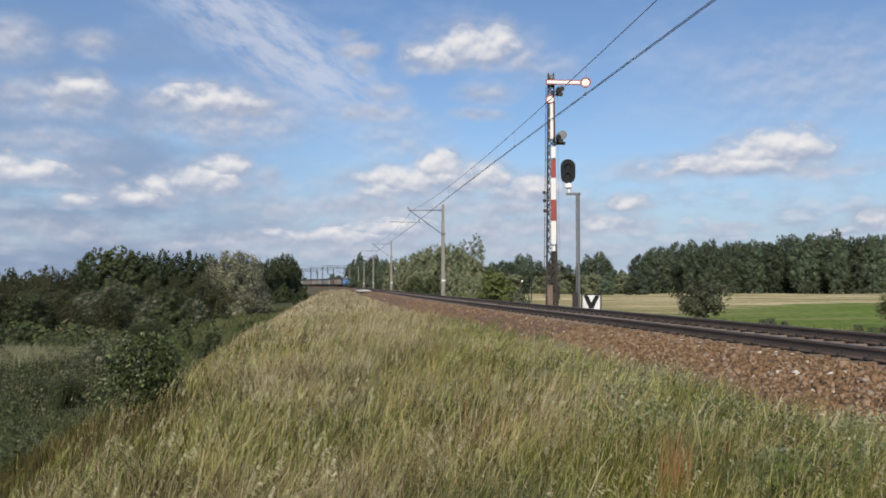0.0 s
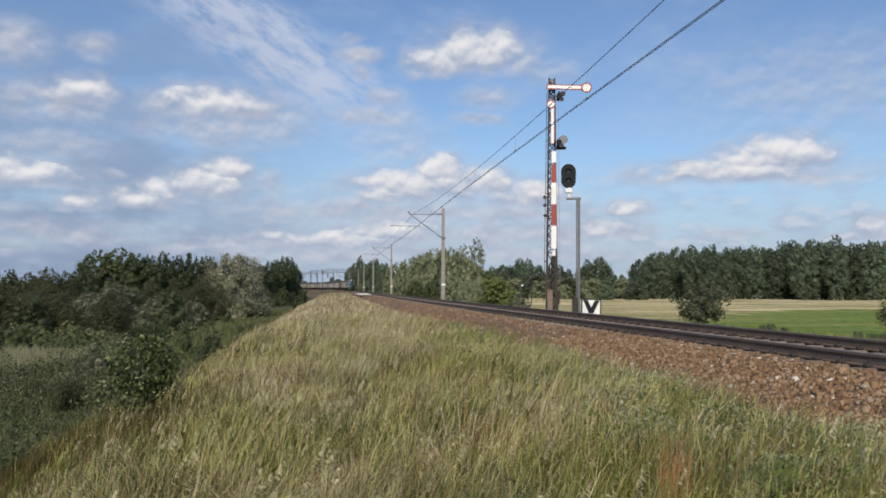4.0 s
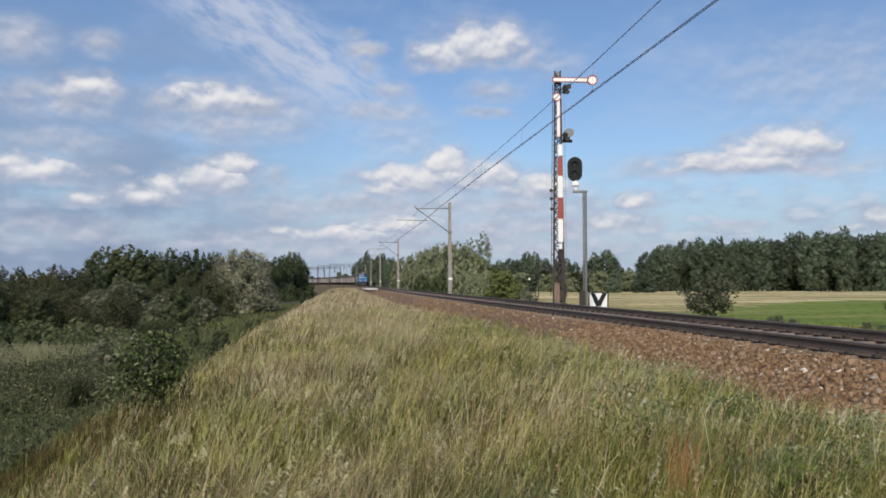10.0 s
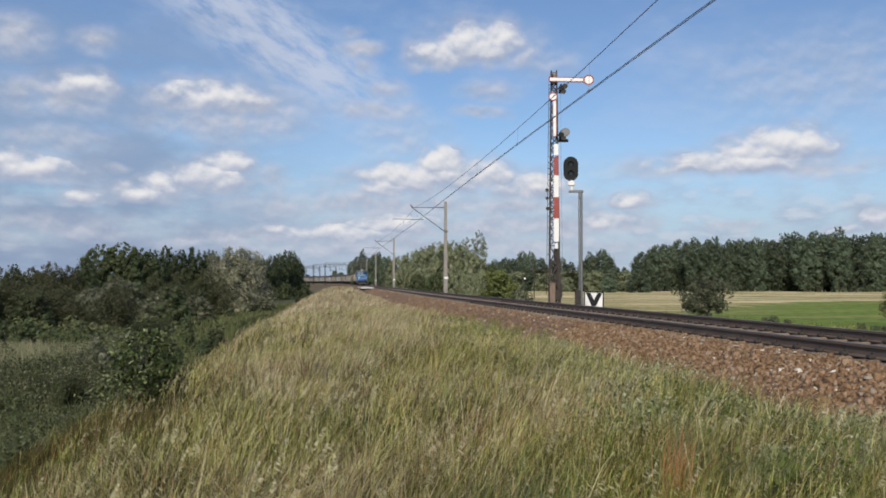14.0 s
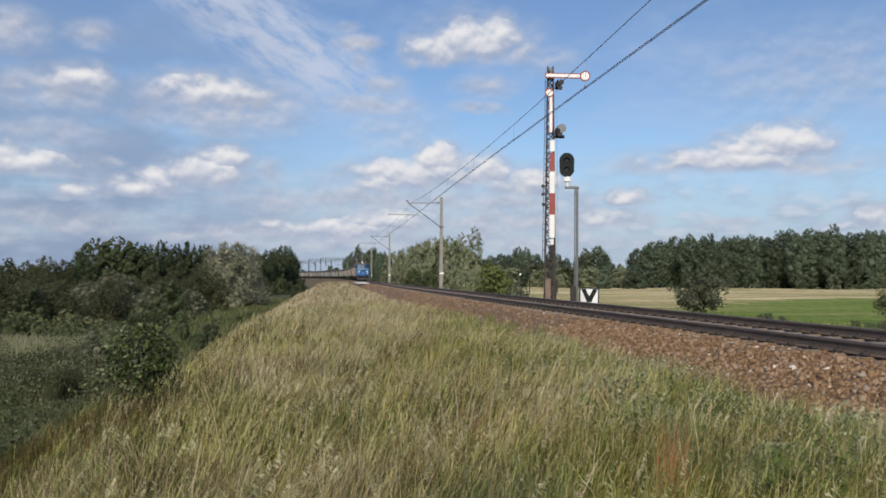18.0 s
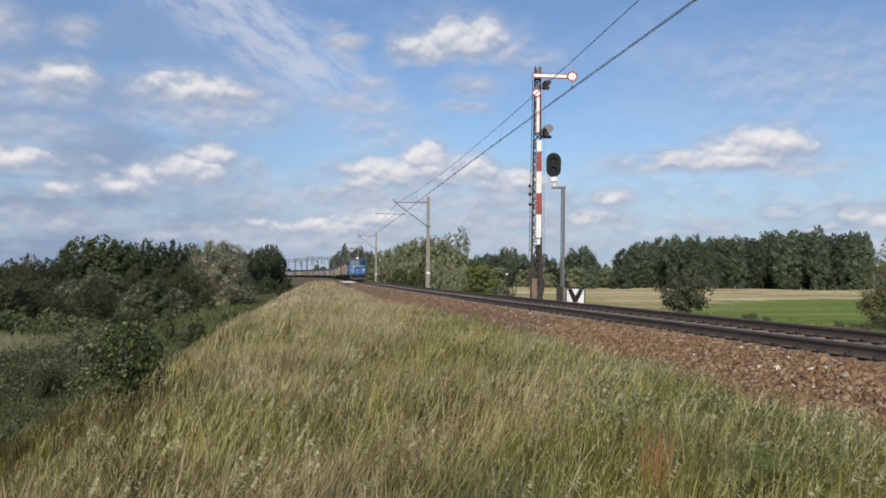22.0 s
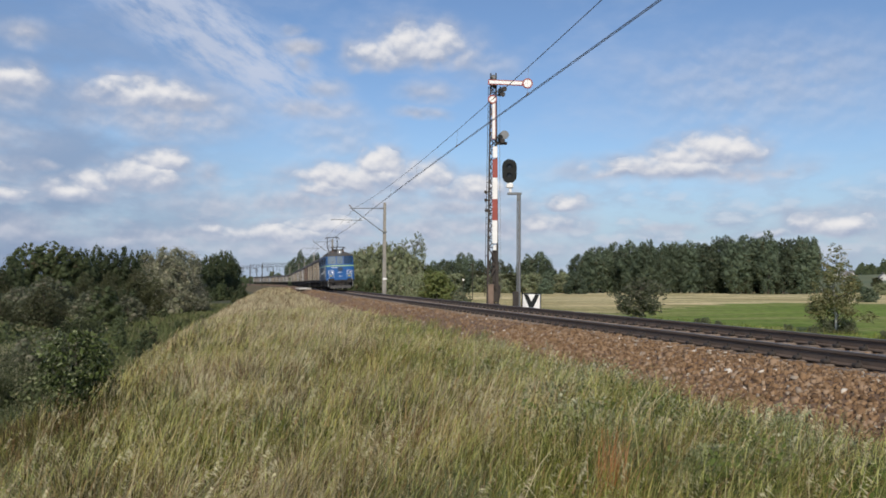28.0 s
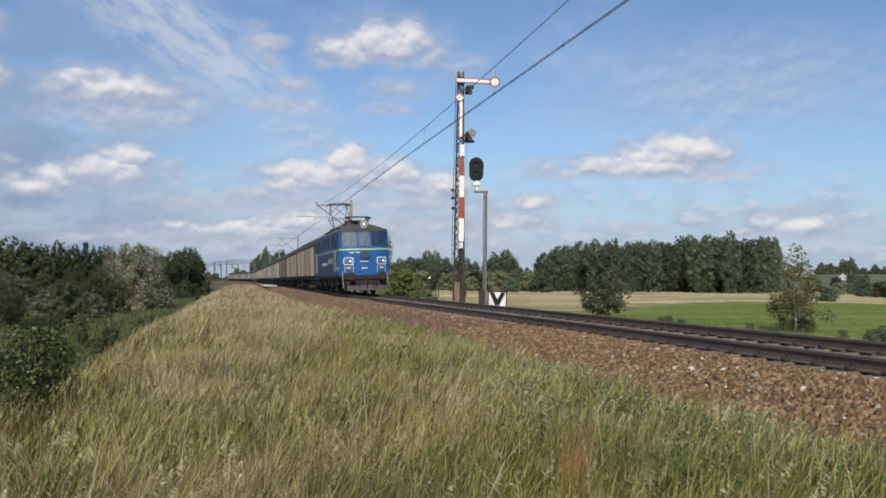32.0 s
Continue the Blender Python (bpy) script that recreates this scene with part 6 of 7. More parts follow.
G_HEADS = leaf_mat("seed_heads", (0.44, 0.40, 0.24), (0.70, 0.65, 0.41), (0.46, 0.34, 0.22), 0.15, patch=0.5, glow=0.3)
G_WEED = leaf_mat("broad_weeds", (0.07, 0.105, 0.02), (0.20, 0.25, 0.065), (0.28, 0.28, 0.12), 0.2, patch=0.6, glow=0.4)
G_SEDGE = leaf_mat("sedge", (0.09, 0.115, 0.042), (0.19, 0.205, 0.085), (0.25, 0.23, 0.11), 0.15, patch=0.05, glow=0.3)
G_MARSH = leaf_mat("marsh_weeds", (0.016, 0.026, 0.008), (0.125, 0.145, 0.052), (0.2, 0.19, 0.1), 0.15, patch=0.12, glow=0.25, grain=0.8)

G_FINE = leaf_mat("pale_fine_stalks", (0.25, 0.275, 0.065), (0.60, 0.575, 0.22), (0.42, 0.26, 0.12), 0.2, patch=0.8, glow=0.3, grain=0.8)
G_ARCH = leaf_mat("arching_grey_grass", (0.06, 0.075, 0.028), (0.23, 0.25, 0.12), (0.34, 0.32, 0.2), 0.15, patch=0.4, glow=0.3, grain=0.8)
G_SHOULDER = leaf_mat("grey_green_shoulder_weeds", (0.055, 0.072, 0.032), (0.38, 0.41, 0.22), (0.52, 0.50, 0.33), 0.14, patch=0.6, glow=0.3, grain=0.9)
# G_STAND and G_NETTLE are darkened to stand for the valley's cloud shade
G_STAND = leaf_mat("grey_green_marsh_plants", (0.018, 0.024, 0.007), (0.078, 0.090, 0.036), (0.26, 0.25, 0.15), 0.2, patch=0.25, glow=0.3, grain=0.8)
G_NETTLE = leaf_mat("shade_toned_nettle_leaves", (0.008, 0.014, 0.003), (0.081, 0.095, 0.035), (0.17, 0.18, 0.10), 0.1, patch=0.3, glow=0.25, grain=0.6)


def blades(rng, X, Y, H, W, lean, seg=3, curl=0.5, tx=0.0, ty=0.0):
    """Bent tapering blades, as strips of seg quads, rooted on the ground. lean: how far the tips go to +x, in shares of the height."""
    n = len(X)
    Z = ground_z(X, Y) - 0.03
    a = rng.uniform(0, 2 * math.pi, n)
    curl = curl * np.where(rng.random(n) < 0.22, 2.0, 0.85)
    dx = tx + lean * rng.uniform(0.3, 1.5, n) + curl * np.cos(a) * rng.uniform(0.1, 0.8, n)
    dy = ty + curl * np.sin(a) * rng.uniform(0.1, 0.8, n)
    wa = rng.uniform(0, math.pi, n)
    wx, wy = np.cos(wa) * W / 2, np.sin(wa) * W / 2
    V = np.zeros((n, 2 * (seg + 1), 3), np.float32)
    for k in range(seg + 1):
        f = k / seg
        t = 1 - 0.88 * f ** 1.5
        px, py, pz = X + dx * H * f * f, Y + dy * H * f * f, Z + H * (f - np.minimum(0.3 * f * f * np.hypot(dx, dy), 0.62 * f))
        V[:, 2 * k] = np.stack([px - wx * t, py - wy * t, pz], 1)
        V[:, 2 * k + 1] = np.stack([px + wx * t, py + wy * t, pz], 1)
    q = np.array([(2 * k, 2 * k + 1, 2 * k + 3, 2 * k + 2) for k in range(seg)])
    F = (q[None] + (np.arange(n) * 2 * (seg + 1))[:, None, None]).reshape(-1, 4)
    tip = V[:, -1].astype(float)
    return V.reshape(-1, 3), F, tip


def plumes(rng, tips, per, width):
    """One-sided seed heads: spikelets hanging downwind, one below the other, from the top of a stalk."""
    n = len(tips)
    L = np.repeat(rng.uniform(0.10, 0.20, n), per)
    a = np.repeat(rng.normal(0.0, 0.5, n), per)
    k = np.tile((np.arange(per) + 0.5) / per, n)
    out = np.stack([np.cos(a), np.sin(a), np.zeros(n * per)], 1)
    up = np.array([0, 0, 1.0])
    P = np.repeat(tips, per, 0) + out * (L * (0.34 - 0.36 * k))[:, None] + up * (L * (0.16 - 0.30 * (1 - k) ** 2 - 0.9 * k))[:, None]
    d = out * rng.uniform(0.45, 0.95, n * per)[:, None] - up * rng.uniform(0.25, 0.75, n * per)[:, None] + rng.normal(0, 0.14, (n * per, 3))
    d *= (L * rng.uniform(0.18, 0.36, n * per) * (0.75 + 0.5 * k))[:, None]
    w = np.cross(d, rng.normal(0, 1, (n * per, 3)))
    w *= width / (np.linalg.norm(w, axis=1, keepdims=True) + 1e-9) * rng.uniform(0.6, 1.2, (n * per, 1))
    V = np.stack([P, P + d * 0.45 + w, P + d, P + d * 0.45 - w], 1).reshape(-1, 3)
    return V, np.arange(4 * n * per).reshape(-1, 4)


def spread(rng, y0, y1, q0, q1, n):
    """Places between two lines beside the track."""
    Y = rng.uniform(y0, y1, n)
    q = rng.uniform(q0, q1, n)
    s = line_x(Y + 0.5) - line_x(Y - 0.5)
    k = 1 / np.hypot(1, s)
    return line_x(Y) + q * k, Y - q * s * k, q


def in_view(X, Y, pad=3.0):
    az = np.degrees(np.arctan2(X, Y))
    return (az > -27.5 - pad) & (az < 33 + pad)


SPECIES = (("meadow_grass", "fresh green wild grass on the embankment", G_GREEN, 0.10, 0.50, 1.0),
           ("yellowing_grass", "yellowing olive wild grass on the embankment", G_OLIVE, 0.12, 0.46, 1.05),
           ("dry_grass", "dry straw-coloured grass stalks leaning in the wind", G_STRAW, 0.16, 0.42, 1.1),
           ("rank_grass", "rank green grass, darkened for shade on the embankment's slope", G_RANK, 0.10, 0.5, 1.0),
           ("bluish_grass", "tufts of bluish-green couch grass", G_BLUE, 0.10, 0.5, 1.1))


def make_grass():
    rng = np.random.default_rng(3)
    sward, heads, weeds = [[], [], [], [], []], [], []
    # stretch along the line, number of blades, width, strips to a blade, tufts to a square metre
    for y0, y1, n, w, seg, per_m in ((3.2, 9, 125000, 0.0058, 2, 30), (9, 20, 105000, 0.0098, 2, 20), (20, 45, 64000, 0.0185, 2, 9), (45, 110, 32000, 0.038, 2, 3.5), (110, 260, 14000, 0.13, 2, 1)):
        m = int(per_m * (y1 - y0) * 11.6)
        X, Y, q = spread(rng, y0, y1, -20.5 if y1 < 30 else -16.4 if y1 < 50 else -14.6, -2.85, int(m * (1.5 if y1 < 30 else 1.15 if y1 < 50 else 1)))
        ok = in_view(X, Y) & (bank_q(X, Y) > -15.9 + rng.normal(0, 0.35, len(X)))
        X, Y = X[ok], Y[ok]
        q = bank_q(X, Y)
        # what grows where: slow waves over the bank, drier far out and along the crest
        m = len(X)
        wet = np.sin(X * 0.9 + 1.4 * np.sin(Y * 0.55)) + np.cos(Y * 0.8 + 0.7 * X) + 0.8 * np.sin(X * 2.3 - Y * 1.1) + rng.normal(0, 1.15, m)
        dry = np.interp(Y, [0, 12, 30, 60], [-0.75, 0.1, 2.4, 4.2]) + np.interp(q, [-13, -10.5, -8.5, -6, -4.4, -3], [-2.0, -1.1, -0.2, 0.25, -0.35, -1.0]) * np.interp(Y, [7, 16], [0.55, 1.0])
        kind = np.where(wet - dry > 0.6, 0, np.where(wet - dry > -0.9, 1, 2))
        kind = np.where((np.sin(X * 1.9 + 4) * np.cos(Y * 1.5 + X) + rng.normal(0, 0.35, m) > 0.92) & (Y < 40), 4, kind)
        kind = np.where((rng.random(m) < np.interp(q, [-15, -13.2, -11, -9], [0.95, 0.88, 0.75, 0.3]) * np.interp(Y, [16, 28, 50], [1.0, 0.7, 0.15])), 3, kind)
        tall = np.interp(q, [-14, -10, -8, -5, -3.7, -3.0], [0.50, 0.54, 0.56, 0.54, 0.48, 0.26]) * rng.uniform(0.6, 1.3, m) * np.interp(Y, [25, 50], [1.0, 0.74])
        la, lr = rng.uniform(0, 2 * math.pi, m), rng.uniform(0.0, 0.7, m)
        tx, ty = 0.14 + lr * np.cos(la), lr * np.sin(la)
        count = max(3, int(n / (per_m * (y1 - y0) * 11.6)))
        spreadr = 0.42 / math.sqrt(per_m)
        for s_, (_, _, _, lean, curl, hk) in enumerate(SPECIES):
            i = np.repeat(np.where(kind == s_)[0], count)
            if not len(i):
                continue
            bx, by = X[i] + rng.normal(0, spreadr, len(i)), Y[i] + rng.normal(0, spreadr, len(i))
            H = tall[i] * hk * rng.uniform(0.35, 1.1, len(i))
            v, f, tip = blades(rng, bx, by, H, w * np.where(rng.random(len(i)) < 0.12, rng.uniform(1.3, 1.9, len(i)), rng.uniform(0.55, 1.1, len(i))), lean, seg, curl, tx[i], ty[i])
            sward[s_].append((v, f))
            if s_ in (1, 2):
                # seed heads at the tips of tall stalks, thick on some tufts
                rich = (np.sin(X[i] * 2.1 + 3 * np.sin(Y[i] * 0.9)) * np.cos(Y[i] * 1.7 + X[i])) > 0.45
                j = np.where((rng.random(len(i)) < np.where(rich, 0.060, 0.014) * (1 if y1 <= 20 else 2)) & (H > 0.30))[0]
                v, f = plumes(rng, tip[j], 12 if y1 <= 20 else 5, max(0.0034, w * 0.3))
                heads.append((v, f))
    # the same sward round and behind the camera's stand
    rb = np.random.default_rng(31)
    X, Y, q = spread(rb, -12, 26, -15.5, -3.0, 9000)
    ok = ((Y < 3.0) | ~in_view(X, Y, 4.0)) & (np.hypot(X, Y) > 0.9)
    X, Y = X[ok], Y[ok]
    wet = np.sin(X * 0.9 + 1.4 * np.sin(Y * 0.55)) + np.cos(Y * 0.8 + 0.7 * X) + rb.normal(0, 0.8, len(X))
    for s_, own in ((0, wet > 0.5), (1, (wet <= 0.5) & (wet > -0.9)), (2, wet <= -0.9)):
        i = np.repeat(np.where(own)[0], 9)
        v, f, _ = blades(rb, X[i] + rb.normal(0, 0.09, len(i)), Y[i] + rb.normal(0, 0.09, len(i)), rb.uniform(0.2, 0.55, len(i)), rb.uniform(0.009, 0.018, len(i)), 0.12, 2, 0.5)
        sward[s_].append((v, f))
    # long bent stalks lying over the sward
    n = 900
    X, Y, q = spread(rng, 3.2, 16, -11.5, -4.2, n)
    v, f, _ = blades(rng, X, Y, rng.uniform(0.6, 1.0, n), np.full(n, 0.0065), 0.35, 3, 0.75)
    sward[2].append((v, f))
    # fine pale stalks and florets on top of the sward
    tops = []
    for y0, y1, n, w in ((3.6, 9, 16000, 0.0048), (9, 20, 14000, 0.0080), (20, 42, 7000, 0.014)):
        X, Y, _ = spread(rng, y0, y1, -15.5, -3.3, n)
        drift = np.sin(X * 1.7 + 2.2 * np.sin(Y * 0.8)) * np.cos(Y * 1.3 + 0.6 * X) + rng.normal(0, 0.7, n)
        ok = in_view(X, Y) & (bank_q(X, Y) > -9.8 - rng.random(n) * 2.5) & (drift > -0.15)
        X, Y = X[ok], Y[ok]
        n = len(X)
        lift = rng.uniform(0.24, 0.46, n)
        H = rng.uniform(0.10, 0.24, n)
        v, f, tip = blades(rng, X, Y, H, w * rng.uniform(0.7, 1.3, n), 0.45, 2, 0.7)
        v[:, 2] += np.repeat(lift, 6)
        tops.append((v, f))
        j = np.arange(0, n, 3)
        v, f = plumes(rng, tip[j] + np.stack([0 * lift[j], 0 * lift[j], lift[j]], 1), 4, w * 0.7)
        heads.append((v, f))
    v, f = stack(tops)
    tagged(new("fine_stalks", fast_mesh("fine_stalks", v, f, G_FINE)), "fine pale flowering grass stalks above the sward", "grass", kind="stuff")
    # tufts that creep onto the ballast
    cx, cy, cq = spread(rng, 4.5, 34, -3.7, -2.25, 300)
    keep = rng.random(300) < np.interp(cq, [-3.5, -2.9, -2.25], [1, 0.6, 0.12])
    cx, cy = cx[keep], cy[keep]
    i = np.repeat(np.arange(len(cx)), 46)
    hh = rng.uniform(0.22, 0.52, len(cx))
    bx, by = cx[i] + rng.normal(0, 0.10, len(i)), cy[i] + rng.normal(0, 0.10, len(i))
    v, f, _ = blades(rng, bx, by, hh[i] * rng.uniform(0.4, 1.15, len(i)), np.interp(by, [4, 34], [0.006, 0.018]), 0.15, 3, 0.6)
    sward[0].append((v[:len(v) // 16 * 8], f[:len(f) // 6 * 3]))
    v, f, _ = blades(rng, bx[::2] + 0.05, by[::2], hh[i][::2] * rng.uniform(0.5, 1.2, len(bx[::2])), np.interp(by[::2], [4, 34], [0.006, 0.018]), 0.15, 3, 0.6)
    sward[4].append((v, f))
    # leafy weeds along the ballast's foot and in patches
    for y0, y1, n, s in ((3, 16, 34000, 0.03), (16, 26, 4000, 0.05)):
        X, Y, q = spread(rng, y0, y1, -5.6, -2.9, n)
        keep = (np.sin(X * 3 + Y * 1.1) + np.sin(Y * 2.3) + rng.normal(0, 0.5, n) + (q + 4.1) * 0.9) > 0.15
        ok = in_view(X, Y) & keep
        X, Y, q = X[ok], Y[ok], q[ok]
        hgt = np.interp(q, [-5.6, -4.0, -2.9], [0.5, 0.46, 0.2]) * (0.6 + 0.4 * np.sin(X * 5) * np.sin(Y * 4.1))
        Z = ground_z(X, Y) + hgt * rng.random(len(X)) ** 0.6
        v, f = leaves(rng, np.stack([X, Y, Z], 1), np.tile((0, -0.3, 0.8), (len(X), 1)), np.full(len(X), s), 2.2, 0.6)
        weeds.append((v, f))
    for (name, label, m, _, _, _), parts in zip(SPECIES, sward):
        # strips of one, two and three quads are all quads, so they share a mesh
        v, f = stack(parts)
        tagged(new(name, fast_mesh(name, v, f, m)), label, "grass", kind="stuff")
    for name, parts, m, label, cat in (("grass_seed_heads", heads, G_HEADS, "pale drooping seed heads of wild grass", "grass"),
                                       ("weeds", weeds, G_WEED, "low leafy green weeds beside the ballast", "weeds")):
        v, f = stack(parts)
        tagged(new(name, fast_mesh(name, v, f, m)), label, cat, kind="stuff")


def make_marsh():
    rng = np.random.default_rng(9)
    parts, reeds = [], []
    for d0, d1, n, w, h in ((14, 40, 46000, 0.018, 0.9), (40, 90, 26000, 0.045, 1.0), (90, 240, 12000, 0.2, 1.2)):
        az = np.radians(rng.uniform(-31, -8.6, n))
        d = rng.uniform(d0, d1, n)
        X, Y = np.sin(az) * d, np.cos(az) * d
        ok = bank_q(X, Y) < -15.4
        X, Y = X[ok], Y[ok]
        bank = np.sin(X * 0.55 + 2.0 * np.sin(Y * 0.21)) * np.cos(Y * 0.33 + 0.4 * X)
        H = h * rng.uniform(0.4, 1.1, len(X)) * (0.75 + 0.35 * np.sin(X * 0.21 + 2 * np.sin(Y * 0.12))) * np.clip(0.75 + 0.7 * bank, 0.3, 1.5)
        v, f, _ = blades(rng, X, Y, H, np.full(len(X), w), 0.1, 1, 0.6)
        parts.append((v, f))
    # lighter sedge meadow below the embankment
    sedge = []
    for d0, d1, n, w, h in ((30, 70, 16000, 0.05, 0.55), (70, 130, 14300, 0.106, 0.6), (130, 230, 13000, 0.2, 0.7)):
        az = np.radians(rng.uniform(-19, -8.6, n))
        d = rng.uniform(d0, d1, n)
        X, Y = np.sin(az) * d, np.cos(az) * d
        ok = lateral(X, Y) < -13.2
        X, Y = X[ok], Y[ok]
        v, f, _ = blades(rng, X, Y, h * rng.uniform(0.4, 1.2, len(X)), np.full(len(X), w), 0.1, 1, 0.6)
        sedge.append((v, f))
    v, f = stack(sedge)
    tagged(new("sedge_meadow", fast_mesh("sedge_meadow", v, f, G_SEDGE)), "olive sedge meadow at the embankment's foot", "grass", kind="stuff")
    # rounded banks of nettles and bramble
    herbs = []
    for d0, d1, n, size in ((15, 36, 26000, 0.045), (36, 70, 30000, 0.085), (70, 130, 22000, 0.24), (130, 230, 12000, 0.4)):
        az = np.radians(rng.uniform(-31, -8.6, n))
        d = rng.uniform(d0, d1, n)
        X, Y = np.sin(az) * d, np.cos(az) * d
        hump = np.sin(X * 0.55 + 2.0 * np.sin(Y * 0.21)) * np.cos(Y * 0.33 + 0.4 * X) + 0.5 * np.sin(X * 1.3 + Y * 0.9)
        ok = (bank_q(X, Y) < -15.8) & (hump > (0.15 if d1 < 80 else -0.35) + np.clip((np.degrees(az) + 18.5) / 3, 0, 1) * np.clip((d - 45) / 20, 0, 1) * 1.6)
        X, Y, hump = X[ok], Y[ok], hump[ok]
        Z = ground_z(X, Y) + (hump + 0.5) * 1.3 * rng.random(len(X)) ** 0.45
        v, f = leaves(rng, np.stack([X, Y, Z], 1), np.tile((0, -0.4, 0.8), (len(X), 1)), np.full(len(X), size), 1.8, 0.55, tri=True)
        herbs.append((v, f))
    v, f = stack(herbs)
    tagged(new("marsh_herbs", fast_mesh("marsh_herbs", v, f, G_MARSH)), "dense banks of nettles and bramble in the valley", "weeds", kind="stuff")
    # reeds: a pale bed far off, and a tall dense stand nearer, with feathery tops
    n = 7000
    az = np.radians(rng.uniform(-31, -21.6, n))
    d = rng.uniform(57, 70, n)
    X, Y = np.sin(az) * d, np.cos(az) * d
    v, f, _ = blades(rng, X, Y, rng.uniform(1.4, 1.85, n), np.full(n, 0.07), 0.12, 2, 0.25)
    tagged(new("reed_bed", fast_mesh("reed_bed", v, f, L_REED)), "pale grey-green reed bed in the marshy valley", "reeds", kind="stuff")
    n = 21000
    az = rng.uniform(-32, -18.4, n)
    front = 38.5 + 1.6 * np.sin(az * 1.9) + 0.8 * np.sin(az * 5.1 + 1)
    d = front + rng.random(n) ** 1.4 * 17
    X, Y = np.sin(np.radians(az)) * d, np.cos(np.radians(az)) * d
    H = (1.5 + 0.25 * np.sin(az * 1.3 + 0.5) + 0.2 * np.sin(d * 0.9 + az * 2)) * rng.uniform(0.7, 1.2, n) * np.interp(az, [-21.5, -18.4], [1.0, 0.45])
    v, f, tip = blades(rng, X, Y, H, np.full(n, 0.034), 0.10, 2, 0.22)
    tagged(new("willowherb_stand", fast_mesh("willowherb_stand", v, f, G_STAND)), "dense stand of tall grey-green marsh plants", "weeds", kind="stuff")
    j = rng.choice(n, 9000, replace=False)
    C = np.repeat(tip[j], 2, 0) + rng.normal(0, 1, (18000, 3)) * np.array([0.10, 0.10, 0.13]) - np.array([0, 0, 0.10])
    v, f = leaves(rng, C, np.tile((0, -0.4, 0.7), (18000, 1)), np.full(18000, 0.055), 2.4, 0.7, tri=True)
    tagged(new("willowherb_leaves", fast_mesh("willowherb_leaves", v, f, G_STAND)), "small pale leaves on tall marsh plants", "weeds", kind="stuff")
    # nettles and arching grass at the embankment's foot
    cx, cy = rng.uniform(-31, -18.6, 620), rng.uniform(22, 36.5, 620)
    X, Y = np.sin(np.radians(cx)) * cy, np.cos(np.radians(cx)) * cy
    ok = bank_q(X, Y) < -15.2
    ex, ey, _ = spread(rng, 9, 44, -18.5, -12.6, 420)
    eq = bank_q(ex, ey)
    on = in_view(ex, ey) & (eq < -12.9 - 1.8 * rng.random(420)) & (eq > -15.8)
    X, Y = np.concatenate([X[ok], ex[on]]), np.concatenate([Y[ok], ey[on]])
    i = np.repeat(np.arange(len(X)), 60)
    hh = (rng.uniform(0.5, 1.15, len(X)) * np.interp(bank_q(X, Y), [-15.6, -13.2], [1.0, 0.6]))[i]
    k = rng.random(len(i))
    bx, by = X[i] + rng.normal(0, 0.22, len(i)), Y[i] + rng.normal(0, 0.22, len(i))
    C = np.stack([bx, by, ground_z(bx, by) + hh * k ** 0.6], 1)
    v, f = leaves(rng, C, np.tile((0, -0.5, 0.8), (len(i), 1)), np.full(len(i), 0.06), 2.3, 0.5)
    tagged(new("nettles", fast_mesh("nettles", v, f, G_NETTLE)), "leafy nettles at the embankment's foot, darkened for cloud shade", "weeds", kind="stuff")
    i = i[::4]
    bx, by = X[i] + rng.normal(0, 0.15, len(i)), Y[i] + rng.normal(0, 0.15, len(i))
    v, f, _ = blades(rng, bx, by, hh[::4] * rng.uniform(0.8, 1.5, len(i)), np.full(len(i), 0.022), 0.3, 3, 0.7)
    tagged(new("arching_grass", fast_mesh("arching_grass", v, f, G_ARCH)), "arching grey-green grass among the nettles", "grass", kind="stuff")
    v, f = stack(parts)
    tagged(new("marsh_plants", fast_mesh("marsh_plants", v, f, G_MARSH)), "rank green weeds and sedge covering the marshy valley", "weeds", kind="stuff")
    # tufts in front of the fields, beyond the track
    parts = []
    for d0, d1, n, w, h in ((22, 60, 14000, 0.03, 0.55), (60, 110, 9000, 0.06, 0.4)):
        az = np.radians(rng.uniform(0, 36, n))
        d = rng.uniform(d0, d1, n)
        X, Y = np.sin(az) * d, np.cos(az) * d
        q = lateral(X, Y)
        ok = (q > 3.6) & (q < 26)
        X, Y = X[ok], Y[ok]
        v, f, _ = blades(rng, X, Y, h * rng.uniform(0.4, 1.2, len(X)), np.full(len(X), w), 0.15, 2, 0.5)
        parts.append((v, f))
    v, f = stack(parts)
    tagged(new("trackside_grass", fast_mesh("trackside_grass", v, f, G_GREEN)), "rough grass on the far side of the track", "grass", kind="stuff")


